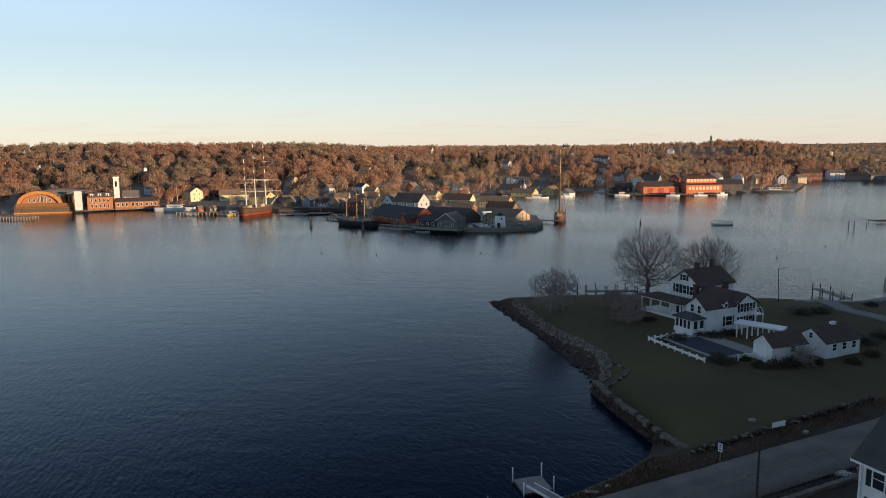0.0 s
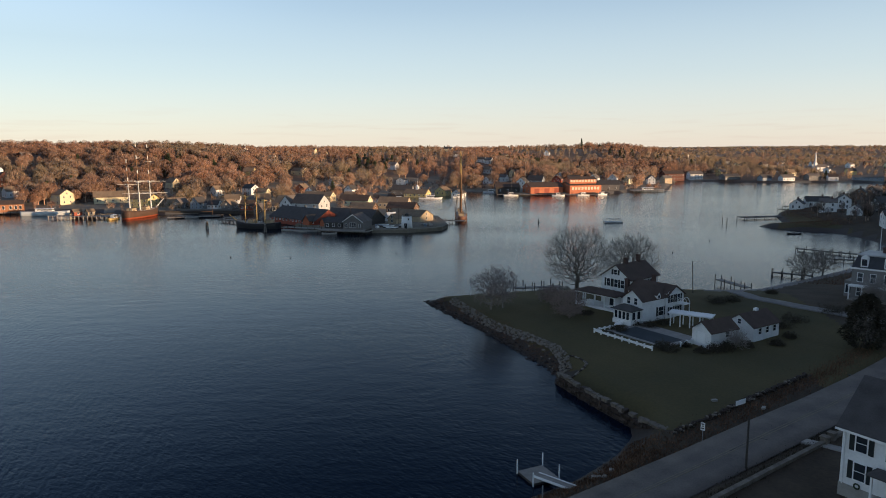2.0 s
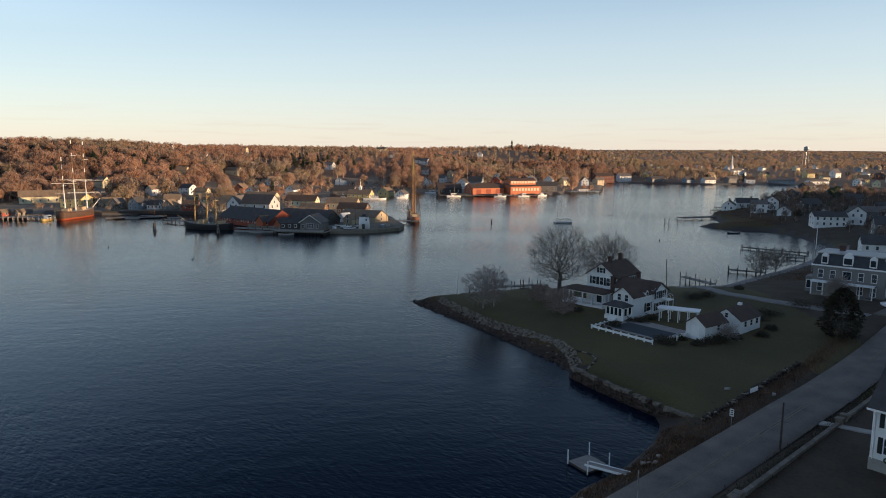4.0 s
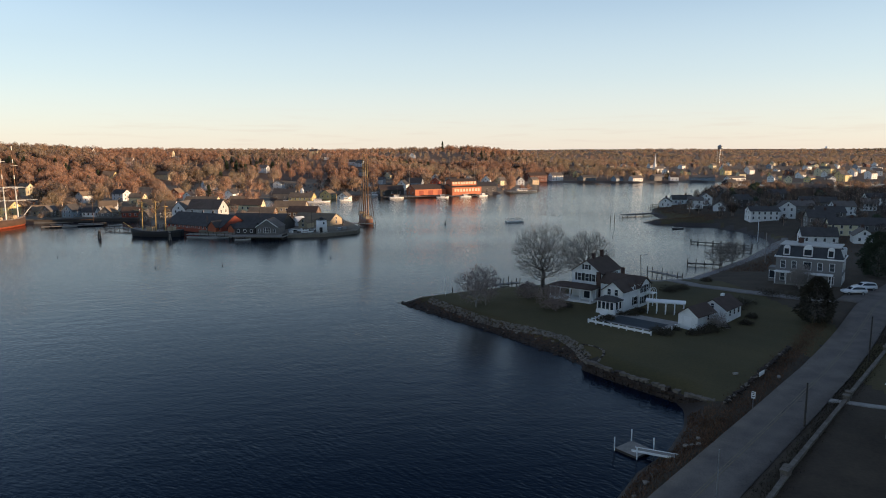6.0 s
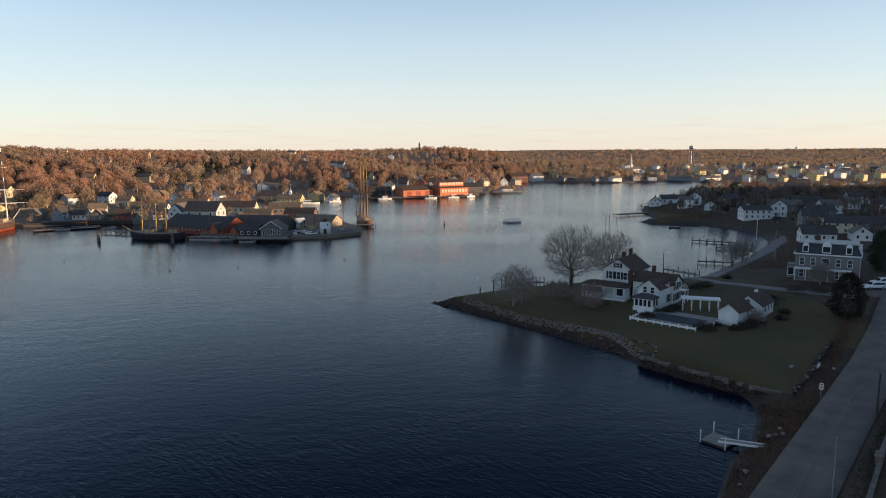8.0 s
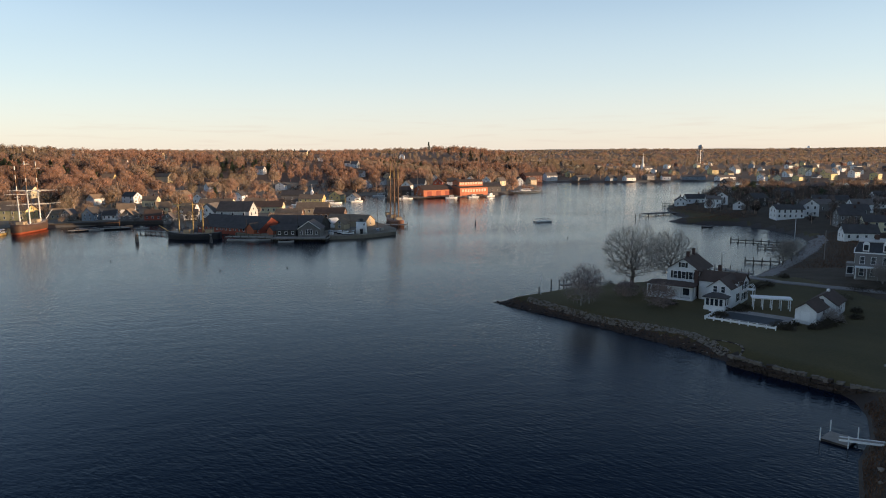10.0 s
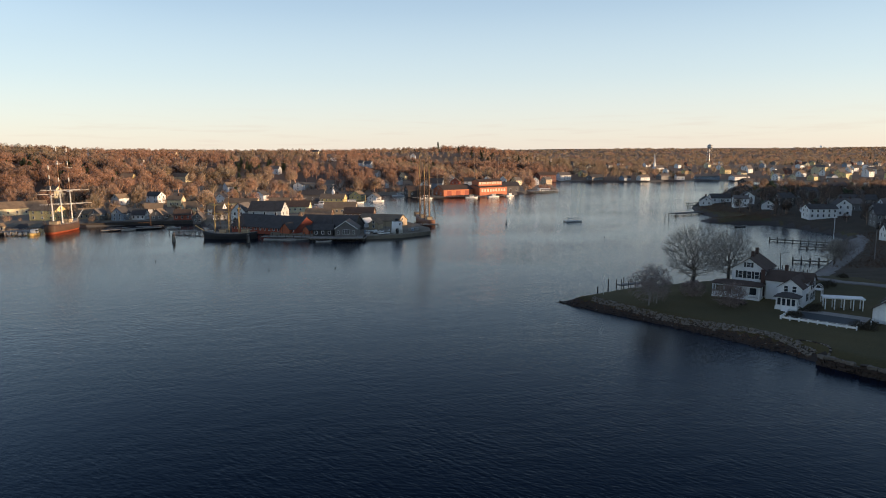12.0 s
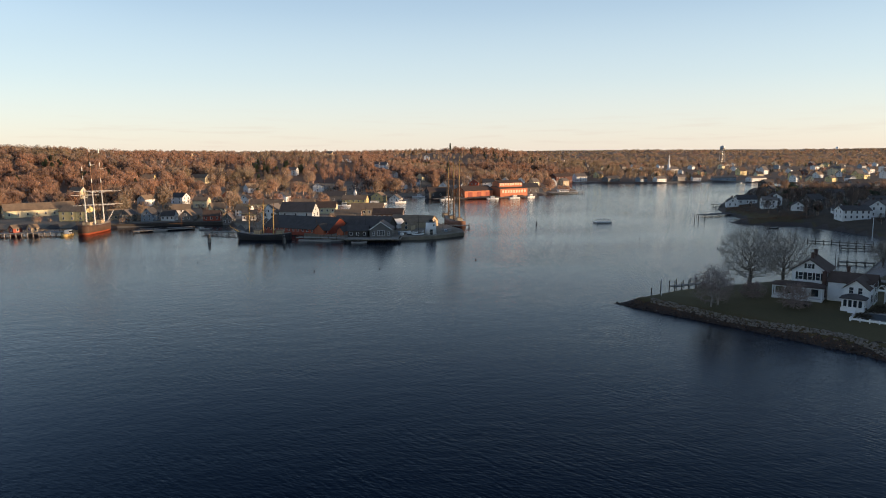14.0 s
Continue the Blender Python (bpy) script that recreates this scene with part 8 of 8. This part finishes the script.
tube(bm, (0, 0, 11.6), (0, 0, 13.2), 1.5, 0.1, 8)
part("cupola", bm, M_TRIM, cup, "white cupola")
OPEN.append((-398, 452, land_z(-398, 452)))
# the point and the near bank
far_house(124, 380, 65, 12, 8, 3.6, 6.4, "w", "d", POINT, 3, 2)
far_house(136, 386, -10, 14, 8, 3.6, 6.4, "w", "d", POINT, 4, 2)
far_house(126, 347, -20, 9, 8, 5.6, 7.6, "w", "g", POINT, 3, 2)
far_house(139, 362, 70, 9, 8, 5.6, 8.4, "w", "d", POINT, 2, 2)
far_house(130, 328, 60, 8, 7, 3.2, 5.6, "w", "d", POINT, 2, 1)
far_house(150, 345, 15, 12, 9, 5.5, 8.6, "d", "d", POINT)
far_house(138, 308, 62, 9, 7, 3.4, 6.2, "w", "d", POINT, 2, 1)
far_house(129, 287, -12, 15, 10, 5.2, 7.4, "w", "d", POINT, 6, 3)
far_house(142, 290, 70, 10, 8, 6.4, 9.4, "w", "d", POINT, 2, 2)
far_house(150, 272, -15, 14, 9, 5.2, 8.0, "g", "d", POINT, 4, 2)
for x, y, turn, L, W, ev, rg, wm, rm, lab in (
        (107.5, 215.0, -20, 11, 7, 2.7, 5.3, M_WHITE, M_ROOF, "low white house with a broad dark roof on the near bank"),
        (127.2, 229.5, -25, 11, 7, 4.0, 6.2, M_CREAM, M_ROOF, "cream two-storey house with dark roof on the near bank"),
        (131.5, 250.5, -20, 9.5, 8, 4.8, 7.4, M_GREY, M_ROOF, "grey shingled house with dark roof on the near bank"),
        (118.5, 208.0, 62, 8, 6, 2.6, 4.8, M_WHITE, M_ROOF_GREY, "small white gabled house with grey roof on the near bank"),
        (146.0, 236.0, -30, 12, 7, 2.6, 5.0, M_GREY, M_ROOF, "long low grey house with dark roof on the near bank"),
        (204.0, 320.0, -30, 7, 6, 3.6, 5.8, M_WHITE, M_ROOF_GREY, "small white house with grey roof on the near bank"),
        (210.0, 303.0, -40, 10, 7, 3.8, 6.4, M_WHITE, M_ROOF, "white house with dark roof among shrubs on the near bank")):
    house(x, y, turn, L, W, ev, rg, wm, rm, lab, front=4, ends=2, storeys=2 if ev > 3.5 else 1, chim=1, pane=M_PANE_FAR, win=(0.75, 1.1))
    CLEAR.append((x, y, L * 0.8))
    CLEAR.append((x - 6, y - 10, L * 0.8))
far_house(176, 300, 0, 12, 8, 5, 8, "w", "g", "on the near bank")
far_house(190, 340, 10, 22, 9, 4, 7, "g", "d", "on the near bank", 6)
far_house(160, 312, 0, 20, 9, 4.5, 7.2, "g", "g", "on the near bank", 6)
far_house(215, 300, 0, 12, 9, 5, 8, "g", "d", "on the near bank")
far_house(232, 352, -10, 14, 9, 5, 8, "w", "d", "on the near bank")
far_house(200, 395, 0, 12, 9, 5, 8, "g", "d", "on the near bank")
far_house(194, 452, 40, 9, 7, 5, 8, "d", "d", POINT)
far_house(176, 430, 60, 10, 8, 5, 8, "b", "d", POINT)
far_house(248, 543, 30, 14, 9, 6, 9, "d", "d", POINT)
far_house(270, 470, 0, 30, 12, 4, 7, "d", "d", "on the near bank", 6)
far_house(300, 500, 0, 18, 10, 5, 9, "g", "d", "on the near bank")


def filler_houses():
    """Houses that show as small specks between the trees."""
    rng = random.Random(21)
    spots = []
    for _ in range(1600):
        if len(spots) > 84:
            break
        if rng.random() < 0.45:
            x, y = rng.uniform(-560, 130), rng.uniform(440, 980)
        else:
            x, y = rng.uniform(130, 760), rng.uniform(700, 1150)
        z, w, e = land(x, y)
        if e[0] < 40 or any((x - a) ** 2 + (y - b) ** 2 < 26 ** 2 for a, b, _ in CLEAR):
            continue
        spots.append((x, y))
        far_house(x, y, rng.choice((10, 70, 80, -10, 40, 0)), rng.uniform(10, 14), rng.uniform(8, 10), rng.uniform(4.8, 6), rng.uniform(8, 9.6), rng.choice("wwwwccyguk"), rng.choice("ddgtb"), HILL if x < 130 else TOWN, 2, 1, 1, seen=False)


filler_houses()


def town_rows():
    """The close rows of small lit houses at the east end of the town."""
    rng = random.Random(4)
    for k in range(30):
        x, y = 385 + (k % 10) * 38 + rng.uniform(-12, 12), 706 + (k // 10) * 52 + rng.uniform(-12, 12)
        if any((x - a) ** 2 + (y - b) ** 2 < 15 ** 2 for a, b, _ in CLEAR) or land(x, y)[2][0] < 12:
            continue
        far_house(x, y, rng.choice((-25, 65, 70, -20, 75)), rng.uniform(12, 18), rng.uniform(10, 12), rng.uniform(6.5, 8.5), rng.uniform(10.5, 13), rng.choice("wwycwyg"), rng.choice("dgb"), TOWN, 2, 1, 0)
        CLEAR.append((x, y - 16, 8))


town_rows()


def steeple(x, y):
    c = thing("church", pose(x, y, land_z(x, y), 0, 0, 20), "white wooden church with a tall slender spire", "church")
    part("wall", gable_walls(14, 8, 5, 8), M_WHITE, c)
    part("roof", gable_roof(14, 8, 5, 8), M_ROOF_GREY, c)
    bm = bm_new()
    box(bm, -8.2, -5.4, -1.4, 1.4, -1, 11)
    part("tower", bm, M_WHITE, c)
    bm = bm_new()
    tube(bm, (-6.8, 0, 11), (-6.8, 0, 14), 1.2, 1.0, 8)
    part("belfry", bm, M_TRIM, c)
    bm = bm_new()
    tube(bm, (-6.8, 0, 14), (-6.8, 0, 25), 1.05, 0.06, 8)
    part("spire", bm, M_TRIM, c)
    windows(c, "front", (-2, 1, 4), 1.2, 14, 8, 0.9, 2.6)


CLEAR.append((324, 868, 26))
steeple(326, 880)


def water_tower(x, y):
    t = thing("water_tower", pose(x, y, land_z(x, y)), "round water tower on tall steel legs", "water tower")
    top = 43.0 - land_z(x, y)
    bm = bm_new()
    tube(bm, (0, 0, top - 6.5), (0, 0, top - 2.2), 4.2, 4.2, 20)
    tube(bm, (0, 0, top - 9), (0, 0, top - 6.5), 1.2, 4.2, 20)
    tube(bm, (0, 0, top - 2.2), (0, 0, top), 4.3, 0.4, 20)
    part("tank", bm, M_METAL, t, "", True)
    for k in range(6):
        a = k * math.tau / 6
        bm = bm_new()
        tube(bm, (5.4 * math.cos(a), 5.4 * math.sin(a), -0.5), (4.0 * math.cos(a), 4.0 * math.sin(a), top - 5), 0.26, 0.22, 6)
        part("leg", bm, M_METAL, t)
    for z in (8, 18):
        bm = bm_new()
        for k in range(6):
            a, b = k * math.tau / 6, (k + 1) * math.tau / 6
            r = 5.35 - z * 0.035
            tube(bm, (r * math.cos(a), r * math.sin(a), z), (r * math.cos(b), r * math.sin(b), z), 0.15, 0.15, 5)
        part("brace_ring", bm, M_METAL, t)
    bm = bm_new()
    tube(bm, (0, 0, -0.5), (0, 0, top - 8), 0.5, 0.5, 8)
    part("riser", bm, M_METAL, t)


CLEAR.append((542, 1125, 40))
water_tower(544, 1145)


def tall_mast(x, y, top, label, ball=False):
    p = thing("steel_mast", pose(x, y, land_z(x, y)), label, "mast")
    h = top - land_z(x, y)
    bm = bm_new()
    tube(bm, (0, 0, -0.5), (0, 0, h), 0.17, 0.09, 8)
    part("shaft", bm, M_DOCK, p)
    if ball:
        bm = bm_new()
        tube(bm, (0, 0, h - 0.2), (0, 0, h + 2.2), 2.2, 1.4, 10)
        part("lamp_cluster", bm, M_TRIM, p)


tall_mast(512, 810, 36.0, "tall white steel mast with a lamp cluster", True)
tall_mast(322, 690, 19.0, "tall pale mast at the town landing")
tall_mast(262, 716, 13.0, "tall pale pole at the town shore")
tall_mast(150, 735, 22.0, "tall pale flagpole at the town shore")
tall_mast(13, 536, 34.0, "tall pale mast above the boatyard")
for x, y, m in ((-20, 512, 24), (34, 545, 30)):
    tall_mast(x, y, m, "slim boat mast standing in the yard")


# ---- woodland on the far hills ----
def build_woods():
    rng = np.random.default_rng(7)
    protos = far_tree_prototypes(rng, 8, 5, 90, 0.9, 4) + far_tree_prototypes(rng, 8, 1, 18, 1.4, 2)
    px, py = [], []

    def add(n, x0, x1, y0, y1):
        px.append(rng.uniform(x0, x1, n))
        py.append(rng.uniform(y0, y1, n))
    add(3040, -620, 150, 380, 900)
    add(3600, -1000, 420, 800, 1500)
    add(1800, -1600, 2000, 1400, 2600)
    add(1200, -700, -150, 330, 800)
    add(1500, 100, 900, 700, 1400)
    add(3400, 150, 2400, 1150, 2700)
    add(420, -340, -140, 330, 440)
    add(1000, 130, 640, 690, 860)
    add(1300, -90, 160, 555, 900)
    x, y = np.concatenate(px), np.concatenate(py)
    z, w, e = land(x, y)
    keep = (e > np.where(x > 130, 9, 16)) & (rng.random(len(x)) < np.where((x > 130) | (x < -215), 0.45, np.where((x > -90) & (y > 555), 0.4, 0.16)) + 0.80 * smooth(e, 60, 180))
    keep &= np.abs(np.arctan2(x + 45, y)) < 0.98
    keep &= ~((x > 300) & (y < 960) & (rng.random(len(x)) < 0.72))
    for cx, cy, r in CLEAR:
        keep &= (x - cx) ** 2 + (y - cy) ** 2 > r * r
    x, y, z = x[keep], y[keep], z[keep]
    n = len(x)
    far = 1 + 1.2 * smooth(y, 1100, 2200)
    low = 1 - 0.30 * smooth(x, 130, 300) - 0.2 * smooth(x, 300, 340) * (y < 960)
    h = (8.5 + 6.5 * rng.random(n) ** 1.3) * low * (0.98 - 0.10 * smooth(land(x, y)[2], 120, 300)) * (1 - 0.22 * smooth(y, 620, 860) * (x < 60))
    rows = np.stack([x, y, z - 0.2, h, h * rng.uniform(0.85, 1.3, n) * far, rng.random(n) * 6.28, rng.integers(0, 8, n) + np.where(y > 640, 8, 0)], 1)
    # gardens and fields lie open below the houses, towards the river
    ok = np.ones(n, bool)
    for hx, hy, hz in OPEN:
        d = np.array([-45.0 - hx, -hy])
        d /= np.linalg.norm(d)
        run, off = (x - hx) * d[0] + (y - hy) * d[1], np.abs((x - hx) * d[1] - (y - hy) * d[0])
        ok &= ~((run > 0) & (run < 120) & (off < 5.8) & (z + h > hz + 3.6 + 0.01 * run))
    x, y, z, h, n, rows = x[ok], y[ok], z[ok], h[ok], int(ok.sum()), rows[ok]
    # evergreens stand in groups
    ev = rng.random(n) < 0.02 + 0.42 * smooth(np.sin(x * 0.021 + 2) * np.sin(y * 0.017 + x * 0.006), 0.5, 0.9)
    scatter("woodland", protos, rows[~ev], TWIGS, "bare brown deciduous woodland covering low hills", "woodland")
    pr = [conifer_prototype(rng) for _ in range(4)]
    rr = rows[ev].copy()
    rr[:, 3] *= 0.9
    rr[:, 4] = rr[:, 3] * rng.uniform(1.1, 1.6, len(rr))
    rr[:, 6] = rng.integers(0, 4, len(rr))
    rr = np.concatenate([rr, [[61, 1154, land_z(61, 1154), 17.5, 15, 0, 1], [-260, 505, land_z(-260, 505), 12, 12, 1, 2], [-252, 512, land_z(-252, 512), 11, 12, 2, 3]]])
    scatter("evergreen_woodland", pr, rr, M_PINE, "dark evergreen trees among the bare woods", "woodland")
    # thickets and small trees between the buildings along the far shore
    x, y = rng.uniform(-300, 130, 1500), rng.uniform(330, 620, 1500)
    z, w, e = land(x, y)
    keep = (e > 5) & (e < 75)
    for cx, cy, r in CLEAR + [(-122, 327, 14), (-105, 305, 22), (-85, 300, 20), (-70, 312, 12), (-9, 519, 22), (21, 527, 20), (-90, 345, 20), (-100, 380, 22), (-190, 362, 12), (-165, 356, 12)]:
        keep &= (x - cx) ** 2 + (y - cy) ** 2 > (r * 0.72) ** 2
    x, y, z = x[keep], y[keep], z[keep]
    h = rng.uniform(1.8, 6.0, len(x))
    scatter("shore_thickets", protos, np.stack([x, y, z - 0.15 * h, h, h * 1.3, rng.random(len(x)) * 6.28, rng.integers(8, 16, len(x))], 1), TWIGS, "brown thickets and small bare trees between the buildings", "woodland")
    # trees on the near bank beyond the cove
    x, y = rng.uniform(100, 480, 3800), rng.uniform(200, 640, 3800)
    z, w, e = land(x, y)
    keep = (w > 12) & ((x < 275) | (y < 470) | (rng.random(len(x)) < 0.2))
    keep &= rng.random(len(x)) < 0.5 + 0.5 * smooth(w, 40, 120)
    for cx, cy, r in CLEAR:
        keep &= (x - cx) ** 2 + (y - cy) ** 2 > (r * 0.62) ** 2
    x, y, z = x[keep], y[keep], z[keep]
    h = rng.uniform(3.6, 8.0, len(x))
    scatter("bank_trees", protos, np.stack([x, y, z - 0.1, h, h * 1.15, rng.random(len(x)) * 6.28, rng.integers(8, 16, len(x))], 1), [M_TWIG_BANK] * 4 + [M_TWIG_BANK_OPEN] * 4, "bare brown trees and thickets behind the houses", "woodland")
    x, y = rng.uniform(112, 420, 420), rng.uniform(200, 560, 420)
    z, w, e = land(x, y)
    keep = (w > 16) & (rng.random(420) < 0.6)
    for cx, cy, r in CLEAR:
        keep &= (x - cx) ** 2 + (y - cy) ** 2 > (r * 0.6) ** 2
    x, y, z = x[keep], y[keep], z[keep]
    h = rng.uniform(2.0, 6.5, len(x))
    scatter("evergreen_hedges", protos, np.stack([x, y, z - 0.3 * h, h, h * 1.5, rng.random(len(x)) * 6.28, rng.integers(8, 16, len(x))], 1), M_PINE, "dark evergreen shrubs and hedges between the houses", "shrubbery")
    # the wooded ridge behind the river bank that keeps the evening sun off it
    bx, by = rng.uniform(60, 900, 1300), rng.uniform(-500, 260, 1300)
    bz, bw, _ = land(bx, by)
    al = bx * math.sin(radians(SUN_BACK)) - by * math.cos(radians(SUN_BACK))
    kp = (al > 215) & (al < 430) & (bw > 30) & (by < 120)
    bx, by, bz = bx[kp], by[kp], bz[kp]
    m = len(bx)
    bh = rng.uniform(2, 3.2, m)
    scatter("ridge_woodland", protos, np.stack([bx, by, bz - 0.2, bh, bh, rng.random(m) * 6.28, rng.integers(8, 16, m)], 1), M_TWIG, "bare brown woods on the ridge above the bank", "woodland")


build_woods()
